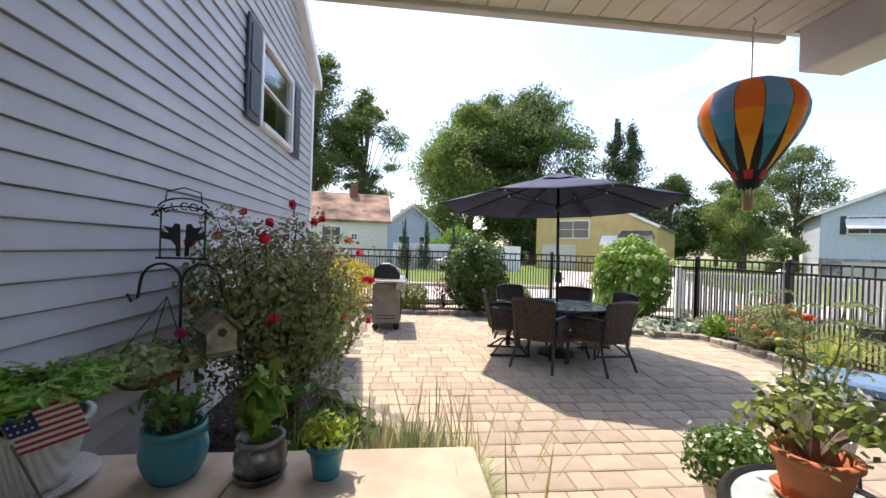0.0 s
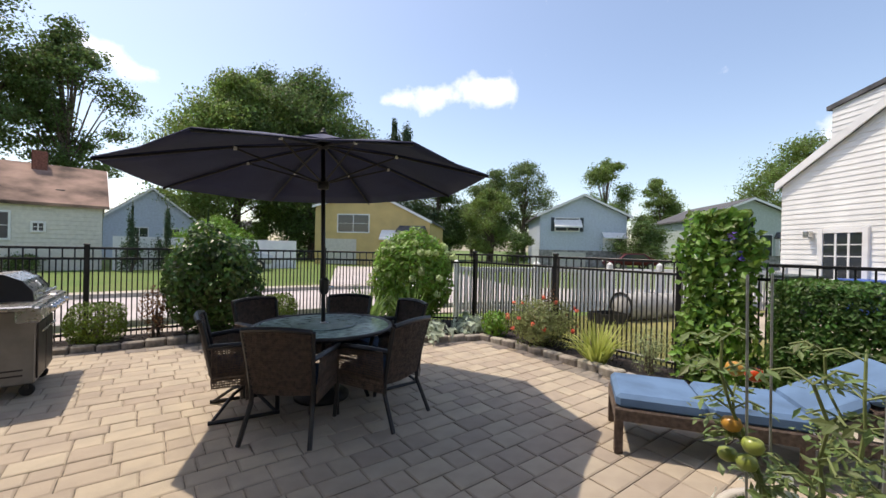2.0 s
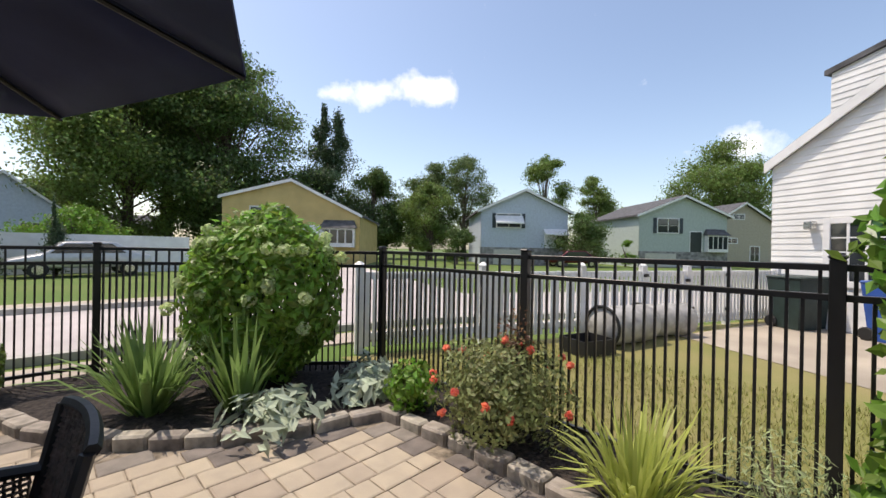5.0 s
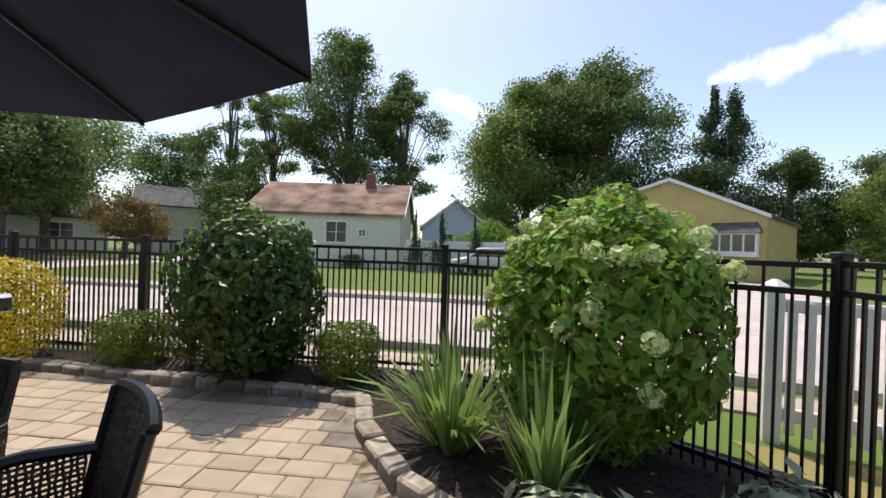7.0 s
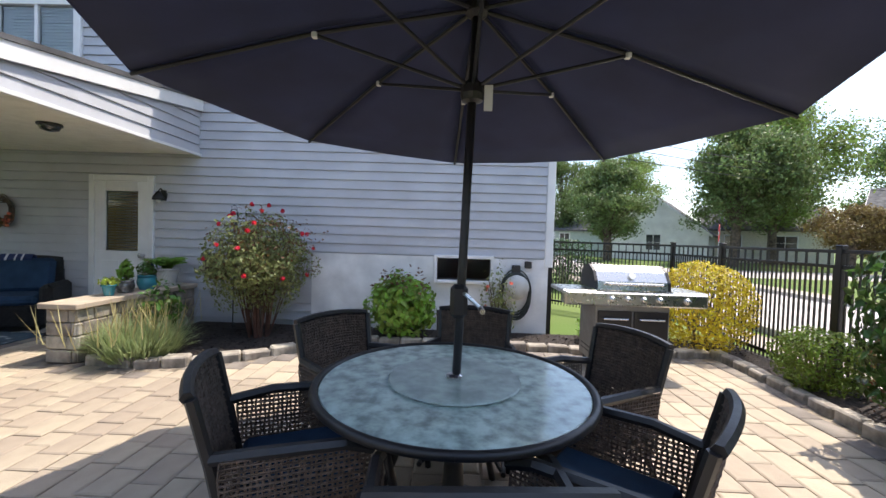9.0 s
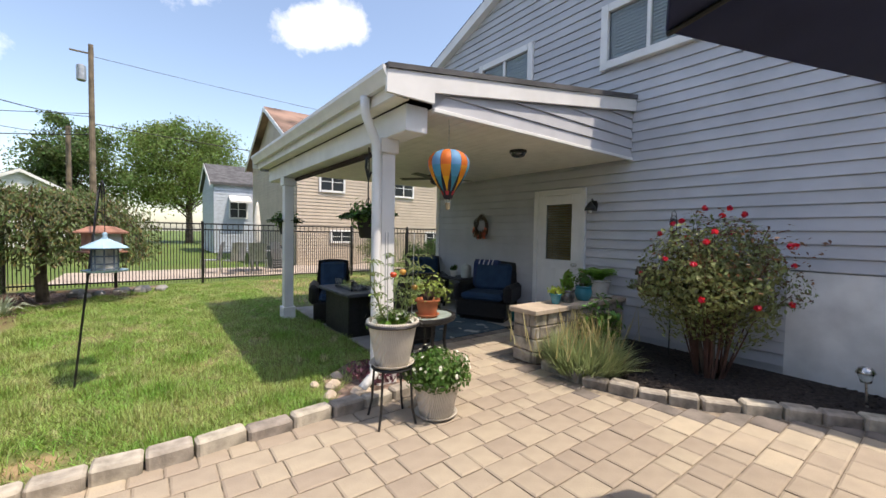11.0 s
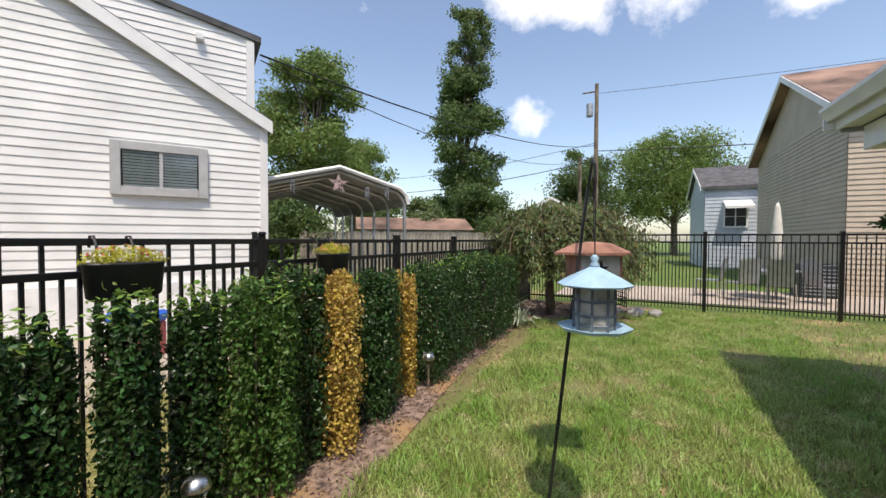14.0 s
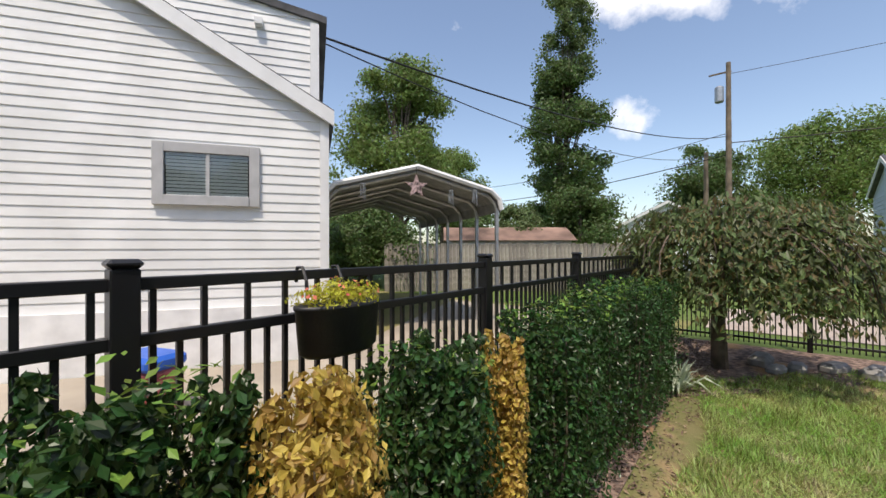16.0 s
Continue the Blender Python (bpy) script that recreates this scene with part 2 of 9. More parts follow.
def tube(bm, pts, r, n=8, caps=True):
    """A round bar along points; r is one radius or one for each point."""
    pts = [Vector(p) for p in pts]
    rs = r if isinstance(r, (list, tuple)) else [r] * len(pts)
    rings = []
    side = None
    for i, p in enumerate(pts):
        d = (pts[min(i + 1, len(pts) - 1)] - pts[max(i - 1, 0)]).normalized()
        ref = side if side is not None else (Vector((0, 0, 1)) if abs(d.z) < 0.9 else Vector((1, 0, 0)))
        a = d.cross(ref)
        if a.length < 1e-4:
            a = d.orthogonal()
        a.normalize()
        b = a.cross(d).normalized()
        side = b
        rings.append([bm.verts.new(p + rs[i] * (math.cos(2 * math.pi * k / n) * a + math.sin(2 * math.pi * k / n) * b)) for k in range(n)])
    for q, s in zip(rings, rings[1:]):
        for k in range(n):
            bm.faces.new((q[k], q[(k + 1) % n], s[(k + 1) % n], s[k]))
    if caps and n > 2:
        bm.faces.new(rings[0][::-1])
        bm.faces.new(rings[-1])
    return bm


def tubem(pts, r, n=8):
    return tube(bmesh.new(), pts, r, n)


def lathe(bm, profile, n=20, centre=(0, 0, 0), squash=1.0):
    """A turned shape from (radius, height) pairs."""
    c = Vector(centre)
    rings = []
    for rad, z in profile:
        rings.append([bm.verts.new(c + Vector((rad * math.cos(2 * math.pi * k / n), squash * rad * math.sin(2 * math.pi * k / n), z))) for k in range(n)])
    for q, s in zip(rings, rings[1:]):
        for k in range(n):
            bm.faces.new((q[k], q[(k + 1) % n], s[(k + 1) % n], s[k]))
    bm.faces.new(rings[0][::-1])
    bm.faces.new(rings[-1])
    return bm


def lathem(profile, n=20, centre=(0, 0, 0), squash=1.0):
    return lathe(bmesh.new(), profile, n, centre, squash)


def sheet(bm, pts, z=0.0):
    bm.faces.new([bm.verts.new((p[0], p[1], z if len(p) < 3 else p[2])) for p in pts])
    return bm


def prism(bm, pts, z0, z1):
    """A flat outline with thickness."""
    lo = [bm.verts.new((p[0], p[1], z0)) for p in pts]
    hi = [bm.verts.new((p[0], p[1], z1)) for p in pts]
    bm.faces.new(hi)
    bm.faces.new(lo[::-1])
    for i in range(len(pts)):
        j = (i + 1) % len(pts)
        bm.faces.new((lo[i], lo[j], hi[j], hi[i]))
    bmesh.ops.recalc_face_normals(bm, faces=bm.faces[:])
    return bm


def leaves(name, pts, size, mat, out=None, droop=0.0, aspect=0.5, jitter=0.9, rng=None, fold=0.25):
    """A mesh of folded leaves, one at each point, facing roughly along out."""
    rng = rng or np.random.default_rng(1)
    pts = np.asarray(pts, float)
    n = len(pts)
    nor = np.array(out, float) if out is not None else np.tile((0, 0, 1.0), (n, 1))
    nor = nor / (np.linalg.norm(nor, axis=1, keepdims=True) + 1e-9) + jitter * rng.normal(size=(n, 3)) * 0.6
    nor /= np.linalg.norm(nor, axis=1, keepdims=True) + 1e-9
    t = rng.normal(size=(n, 3)) + np.array((0, 0, -droop))
    t -= nor * np.sum(t * nor, axis=1, keepdims=True)
    t /= np.linalg.norm(t, axis=1, keepdims=True) + 1e-9
    b = np.cross(nor, t)
    s = (size * (0.65 + 0.7 * rng.random(n)))[:, None]
    v = np.empty((n, 4, 3))
    v[:, 0] = pts - 0.5 * s * t
    v[:, 2] = pts + 0.5 * s * t
    v[:, 1] = pts + aspect * 0.5 * s * b + fold * 0.5 * s * nor * aspect - 0.05 * s * t
    v[:, 3] = pts - aspect * 0.5 * s * b + fold * 0.5 * s * nor * aspect - 0.05 * s * t
    i = np.arange(n)[:, None] * 4
    f = np.concatenate((i + np.array((0, 1, 2)), i + np.array((0, 2, 3))), axis=1).reshape(-1, 3)
    me = bpy.data.meshes.new(name)
    me.from_pydata(v.reshape(-1, 3).tolist(), [], f.tolist())
    me.materials.append(mat)
    return me


def blades(name, roots, tips, width, mat, bend=None, seg=2):
    """Grass-like blades from roots to tips."""
    n = len(roots)
    roots, tips = np.asarray(roots, float), np.asarray(tips, float)
    d = tips - roots
    w = np.cross(d, np.array((0, 0, 1.0))) + 1e-6
    w /= np.linalg.norm(w, axis=1, keepdims=True)
    w = w * np.reshape(width, (-1, 1)) * 0.5
    mid = roots + 0.55 * d + (bend if bend is not None else 0)
    if seg == 1:
        v = np.stack((roots - w, roots + w, tips), axis=1)
        f = np.arange(3 * n).reshape(n, 3)
    else:
        v = np.stack((roots - w, roots + w, mid + w, mid - w, tips), axis=1)
        i = np.arange(n)[:, None] * 5
        f = np.concatenate((i + np.array((0, 1, 2)), i + np.array((0, 2, 3)), i + np.array((3, 2, 4))), axis=1).reshape(-1, 3)
    me = bpy.data.meshes.new(name)
    me.from_pydata(v.reshape(-1, 3).tolist(), [], f.tolist())
    me.materials.append(mat)
    return me


def rough_ball(n, c, r, rng, shell=0.35, lump=0.18, flat=-1.0):
    """Points in the outer part of a lumpy ellipsoid, with their outward ways."""
    d = rng.normal(size=(n, 3))
    d /= np.linalg.norm(d, axis=1, keepdims=True)
    d = d[d[:, 2] > flat]
    k = len(d)
    ph = rng.random(6) * 6.28
    wob = 1 + lump * (np.sin(3 * d[:, 0] * 2 + ph[0]) * np.sin(4 * d[:, 1] + ph[1]) + 0.6 * np.sin(7 * d[:, 2] + ph[2]) * np.sin(6 * d[:, 0] + ph[3]))
    q = (1 - shell * rng.random(k) ** 1.6) * wob
    return np.array(c) + d * q[:, None] * np.array(r), d

# ---- ground ----
structure("ground", sheet(bmesh.new(), [(-300, -300), (300, -300), (300, 300), (-300, 300)], -0.04), M_FARLAWN, "green suburban turf stretching to the far houses", "ground")
structure("lawn", sheet(bmesh.new(), [(2.3, 2.2), (2.3, -2.3), (-12, -2.3), (-12, -6.85), (6.3, -6.85), (6.3, 2.2)], 0.0), M_LAWN, "patchy green back lawn with dry tufts", "lawn")
structure("neighbour_lawn", sheet(bmesh.new(), [(6.75, 9.0), (6.75, -9), (30, -9), (30, 0), (15.6, 5.3)], -0.03), M_DRYLAWN, "dry yellowish turf of the next yard", "lawn")
structure("driveway", sheet(bmesh.new(), [(8.5, -8.6), (8.6, 1.0), (10.3, 4.0), (11.8, 6.3), (15.3, 5.2), (10.4, -2.3), (13.0, -8.6)], -0.022), M_DRIVE, "sandy concrete drive beside the white house", "driveway")
structure("patio_base", sheet(bmesh.new(), [(-0.75, 0.9), (2.45, 0.9), (2.45, 2.25), (6.15, 2.25), (6.1, 7.2), (4.5, 7.9), (3.9, 9.4), (-0.75, 9.4)], -0.012), M_BEDDING, "sandy bedding between the patio pavers", "patio")
structure("porch_slab", boxm((-0.78, -2.3, -0.1), (2.42, 0.9, 0.0)), M_SLAB, "grey concrete porch slab", "floor")


def strip(bm, centre, half, z0, z1):
    """A road-like band along a line."""
    c = [Vector((p[0], p[1], 0)) for p in centre]
    side = []
    for i, p in enumerate(c):
        d = (c[min(i + 1, len(c) - 1)] - c[max(i - 1, 0)]).normalized()
        side.append(Vector((-d.y, d.x, 0)))
    rows = []
    for p, s in zip(c, side):
        a, b = p + s * half[0], p + s * half[1]
        rows.append([bm.verts.new((a.x, a.y, z1)), bm.verts.new((b.x, b.y, z1)), bm.verts.new((b.x, b.y, z0)), bm.verts.new((a.x, a.y, z0))])
    for q, r in zip(rows, rows[1:]):
        for k in range(4):
            bm.faces.new((q[k], q[(k + 1) % 4], r[(k + 1) % 4], r[k]))
    bm.faces.new(rows[0])
    bm.faces.new(rows[-1][::-1])
    bmesh.ops.recalc_face_normals(bm, faces=bm.faces[:])
    return bm


STREET = [(-60, 14.4), (-30, 14.0), (-12, 13.8), (2, 13.6), (6, 13.3), (10, 12.2), (15, 9.6), (22, 5.2), (40, -6.5), (70, -26)]
structure("road", strip(bmesh.new(), STREET, (-2.2, 2.2), -0.05, -0.024), M_ROAD, "pale sunlit concrete street", "road")
structure("side_road", strip(bmesh.new(), [(-16, 14), (-16.6, 30), (-18, 60)], (-2.6, 2.6), -0.05, -0.027), M_ROAD, "pale concrete side street", "road")
structure("far_driveway", strip(bmesh.new(), [(9.5, 13.5), (13.0, 22), (16.0, 29.0)], (-4.0, 3.4), -0.05, -0.021), M_ROAD, "pale concrete drive up to the yellow house", "driveway")
structure("pavement", strip(bmesh.new(), STREET, (-3.3, -2.65), -0.05, -0.01), M_WALK, "buff concrete footpath behind the fence", "pavement")
structure("kerb_near", strip(bmesh.new(), STREET, (-2.38, -2.2), -0.05, 0.07), M_KERB, "low concrete kerb of the street", "kerb")
structure("kerb_far", strip(bmesh.new(), [(-13, 13.8), *STREET[3:5], (9, 12.7)], (2.2, 2.42), -0.05, 0.09), M_KERB, "low concrete kerb across the street", "kerb")
structure("pavement_far", strip(bmesh.new(), [(-13, 13.8), *STREET[3:5], (9, 12.7)], (3.0, 3.9), -0.05, -0.012), M_WALK, "buff concrete footpath across the street", "pavement")
structure("neighbour_patio", sheet(bmesh.new(), [(-4, -8.3), (6.5, -8.3), (6.5, -11.6), (-0.6, -11.6), (-4, -11.6)], -0.02), M_WALK, "pinkish concrete patio of the yard behind", "patio")

# planting beds, raised a little
structure("bed_north", prism(bmesh.new(), [(-0.7, 9.95), (-0.7, 9.45), (0.3, 9.40), (1.6, 9.30), (2.6, 9.28), (3.75, 9.2), (3.95, 8.6), (4.4, 8.0), (4.95, 7.6), (5.5, 7.3), (6.05, 7.2),
                                             (6.15, 6.4), (6.15, 5.6), (6.1, 4.4), (6.15, 2.6), (6.85, 2.6), (6.85, 8.3), (4.6, 9.95)], -0.05, 0.05), M_MULCH, "dark bark mulch of the border along the fence", "flower bed")
structure("bed_house", prism(bmesh.new(), [(-0.77, 2.42), (0.95, 2.42), (1.02, 2.95), (0.88, 3.4), (0.66, 3.8), (0.3, 4.25), (-0.12, 4.9), (-0.14, 7.3), (0.0, 8.7), (-0.1, 9.3), (-0.77, 9.4)], -0.05, 0.045), M_MULCH, "dark bark mulch of the bed beside the house", "flower bed")
structure("bed_hedge", prism(bmesh.new(), [(6.02, 2.55), (5.95, 0.8), (6.25, -1.4), (6.3, -3.6), (5.0, -4.9), (4.2, -6.2), (4.2, -6.8), (6.86, -6.8), (6.86, 2.55)], -0.05, 0.012), M_BMULCH, "weathered brown mulch along the hedge", "flower bed")
structure("bed_corner", prism(bmesh.new(), [(2.4, 2.05), (3.25, 2.12), (3.1, 1.5), (2.7, 1.2), (2.4, 1.25)], -0.05, 0.02), M_BMULCH, "small mulched corner by the porch post", "flower bed")

# ---- fences ----


def rail_fence(name, label, posts, height=1.42, gap=0.0635, rail_drop=0.17):
    th = thing(name, label, "fence", Matrix.Identity(4), "", "structure")
    post_me = mesh_of(box(boxm((-0.032, -0.032, -0.05), (0.032, 0.032, height + 0.02), 0.004), (-0.038, -0.038, height + 0.02), (0.038, 0.038, height + 0.045), 0.01), "post", M_BLACK)
    long_me = mesh_of(boxm((-0.008, -0.008, 0.06), (0.008, 0.008, height - 0.02)), "picket", M_BLACK)
    short_me = mesh_of(boxm((-0.008, -0.008, 0.06), (0.008, 0.008, height - rail_drop)), "picket", M_BLACK)
    for x, y in posts:
        part("post", post_me, None, th).location = (x, y, 0)
    for (x0, y0), (x1, y1) in zip(posts, posts[1:]):
        d = math.hypot(x1 - x0, y1 - y0)
        rz = math.degrees(math.atan2(y1 - y0, x1 - x0))
        m = pose(x0, y0, 0, 0, 0, rz)
        for z in (height - 0.02, height - rail_drop, 0.14):
            part("rail", boxm((0.02, -0.016, z - 0.018), (d - 0.02, 0.016, z + 0.016), 0.003), M_BLACK, th).matrix_local = m
        n = round(d / gap)
        for i in range(1, n):
            part("picket", long_me if i % 2 else short_me, None, th).matrix_local = m @ pose(d * i / n, 0, 0)
    return th


rail_fence("fence_north", "black aluminium picket fence along the street", [(-3.6, 7.95), (-2.06, 9.9), (-0.8, 9.89), (0.92, 9.88), (2.65, 9.88), (4.38, 9.88), (6.65, 8.0)], 1.385)
rail_fence("fence_gate", "black aluminium picket fence beside the house corner", [(-0.9, 7.5), (-2.3, 7.75), (-3.6, 7.95)])
rail_fence("fence_border", "black aluminium picket fence behind the flower border", [(6.65, 8.0), (6.70, 6.17), (6.75, 4.4), (6.83, 2.55)], 1.395)
rail_fence("fence_east", "black aluminium picket fence along the next yard", [(6.83, 2.55), (6.84, 0.76), (6.85, -0.96), (6.85, -2.44), (6.85, -4.4), (6.84, -6.8)], 1.45)
rail_fence("fence_south", "black aluminium picket fence at the back of the lawn", [(6.84, -6.8), (5.05, -6.8), (3.3, -6.8), (1.25, -6.8), (-0.82, -6.8), (-2.9, -6.8), (-5.0, -6.8)], 1.58)


def white_fence():
    th = thing("white_fence", "white vinyl picket fence with a gate", "fence", Matrix.Identity(4), "", "structure")
    a, b = Vector((7.05, 9.05, 0)), Vector((15.35, 5.25, 0))
    d = (b - a).length
    m = Matrix.Translation(a) @ pose(0, 0, 0, 0, 0, math.degrees(math.atan2(b.y - a.y, b.x - a.x)))
    posts = [0, 1.9, 3.8, 5.2, 6.35, 7.5, d]
    post_me = mesh_of(lathe(boxm((-0.055, -0.055, -0.05), (0.055, 0.055, 1.16), 0.005), [(0.09, 1.16), (0.09, 1.18), (0.02, 1.23)], 4), "post", M_TRIM)
    pk = mesh_of(prism(bmesh.new(), [(-0.03, -0.01), (0.03, -0.01), (0.03, 0.01), (-0.03, 0.01)], 0.05, 1.06), "picket", M_TRIM)
    for s in posts:
        part("post", post_me, None, th).matrix_local = m @ pose(s, 0, 0)
    for s0, s1 in zip(posts, posts[1:]):
        for z in (0.14, 0.98):
            part("rail", boxm((s0 + 0.05, -0.02, z), (s1 - 0.05, 0.02, z + 0.1), 0.004), M_TRIM, th).matrix_local = m
        n = round((s1 - s0) / 0.105)
        for i in range(1, n):
            part("picket", pk, None, th).matrix_local = m @ pose(s0 + (s1 - s0) * i / n, -0.03, 0)
    for s, z in ((5.22, 1.0), (6.3, 0.9), (6.42, 0.35), (7.45, 0.3), (7.45, 1.0)):
        part("gate_hinge", boxm((s - 0.06, -0.075, z - 0.03), (s + 0.06, -0.05, z + 0.03), 0.005), M_BLACK, th, "black gate hinge").matrix_local = m


white_fence()

# ---- walls and windows ----


def siding(parent, m, length, z0, z1, step, mat, holes=(), span=None, joined=False, proud=0.02, name="clapboard", slot=0.009):
    """Lapped boards on a wall; local x runs along it and -y is outside."""
    out = bmesh.new()
    z = z0
    while z < z1 - 0.01:
        h = min(step, z1 - z)
        lo, hi = (span(z), span(z + h)) if span else ((0, length), (0, length))
        if lo[1] - lo[0] < 0.02:
            break
        cuts = [(max(lo[0], 0), lo[1], max(hi[0], 0), hi[1])]
        for x0, zz0, x1, zz1 in holes:
            if min(z + h, zz1) - max(z, zz0) > 0.3 * h:
                nxt = []
                for a, b, c, d in cuts:
                    if x1 <= a or x0 >= b:
                        nxt.append((a, b, c, d))
                        continue
                    if x0 > a + 0.01:
                        nxt.append((a, x0, min(c, x0), x0))
                    if x1 < b - 0.01:
                        nxt.append((x1, b, x1, max(d, x1)))
                cuts = nxt
        for a, b, c, d in cuts:
            bm = out if joined else bmesh.new()
            # a sloped face; slot added under the next board's lip to darken its shadow
            rows = []
            for t, y in ((0.0, slot), (0.0, -proud), (0.06, -proud), (0.935, -0.005), (0.94, slot), (1.0, slot)):
                rows.append((bm.verts.new((a + (c - a) * t, y, z + h * t)), bm.verts.new((b + (d - b) * t, y, z + h * t))))
            for q, r in zip(rows, rows[1:]):
                bm.faces.new((q[0], q[1], r[1], r[0]))
            if not joined:
                part(name, bm, mat, parent).matrix_local = m
        z += h
    if joined:
        ob = part("siding", out, mat, parent)
        ob.matrix_local = m
        return ob
    out.free()


def window(name, m, w, h, label, trim=0.09, sash=1, blind=True, shutters=False, parent=None, deep=0.05, frame_mat=None, bars=()):
    """A window whose lower left corner is m's origin; -y is outside."""
    fm = frame_mat or M_TRIM
    if parent is None:
        th = thing(name, label, "window", m, "", "structure")
        base = Matrix.Identity(4)
    else:
        th = part("window", boxm((0, -0.010, 0), (w, -0.004, h)), M_GLASS, parent, label)
        th.matrix_local = m
        base = Matrix.Identity(4)
    bm = bmesh.new()
    o = -deep
    yp = -0.004 if parent is None else -0.022
    yb = 0.03 if parent is None else -0.016
    for lo, hi in (((-trim, o, -trim), (0, 0.03, h + trim)), ((w, o, -trim), (w + trim, 0.03, h + trim)), ((0, o, h), (w, 0.03, h + trim)), ((0, o - 0.02, -trim), (w, 0.03, 0))):
        box(bm, lo, hi, 0.006)
    part("window_frame", bm, fm, th)
    n = sash + 1
    bm = bmesh.new()
    for i in range(1, n):
        box(bm, (w * i / n - 0.025, -0.035, 0), (w * i / n + 0.025, 0.02, h), 0.004)
    for u in bars:
        box(bm, (0, -0.03, h * u - 0.012), (w, 0.02, h * u + 0.012))
    if sash or bars:
        part("sash_bar", bm, fm, th)
    for i in range(n):
        part("pane", boxm((w * i / n + 0.01, yp, 0.0), (w * (i + 1) / n - 0.01, yp + 0.004, h)), M_PANE if (blind or parent is None) else M_GLASS, th)
    if blind:
        bm = bmesh.new()
        k = max(4, int(h / 0.045))
        for i in range(k):
            z = h * (i + 0.5) / k
            box(bm, (0.02, yb, z - 0.018), (w - 0.02, yb + 0.004, z + 0.018))
        part("blind", bm, M_BLIND, th, "white slatted blind")
    if shutters:
        for x in (-trim - 0.36, w + trim + 0.02):
            sh = part("shutter", boxm((x, -0.045, -0.08), (x + 0.34, -0.02, h + 0.08), 0.006), M_SHUT, th, "dark slate panel shutter")
            for z0, z1 in ((0.0, h * 0.46), (h * 0.54, h)):
                part("shutter_panel", boxm((x + 0.05, -0.055, z0), (x + 0.29, -0.046, z1), 0.004), M_SHUT, sh)
    return th


M_PANE = bpy.data.materials.new("clear_pane")
M_PANE.use_nodes = True
_b = M_PANE.node_tree.nodes["Principled BSDF"]
_b.inputs["Roughness"].default_value, _b.inputs["Transmission Weight"].default_value, _b.inputs["Base Color"].default_value = 0.02, 1.0, (0.75, 0.8, 0.8, 1)
_b.inputs["IOR"].default_value = 1.45

# ---- the grey house ----
XW = -0.78
WALL = pose(XW, -2.0, 0, 0, 0, 90)  # local x runs north along the wall, -y faces the garden
HL = 9.45


def gable_span(z):
    lo = 0 if z < 5.03 else (z - 5.03) / 0.38
    hi = HL if z < 4.10 else HL - (z - 4.10) / 0.52
    return lo, hi


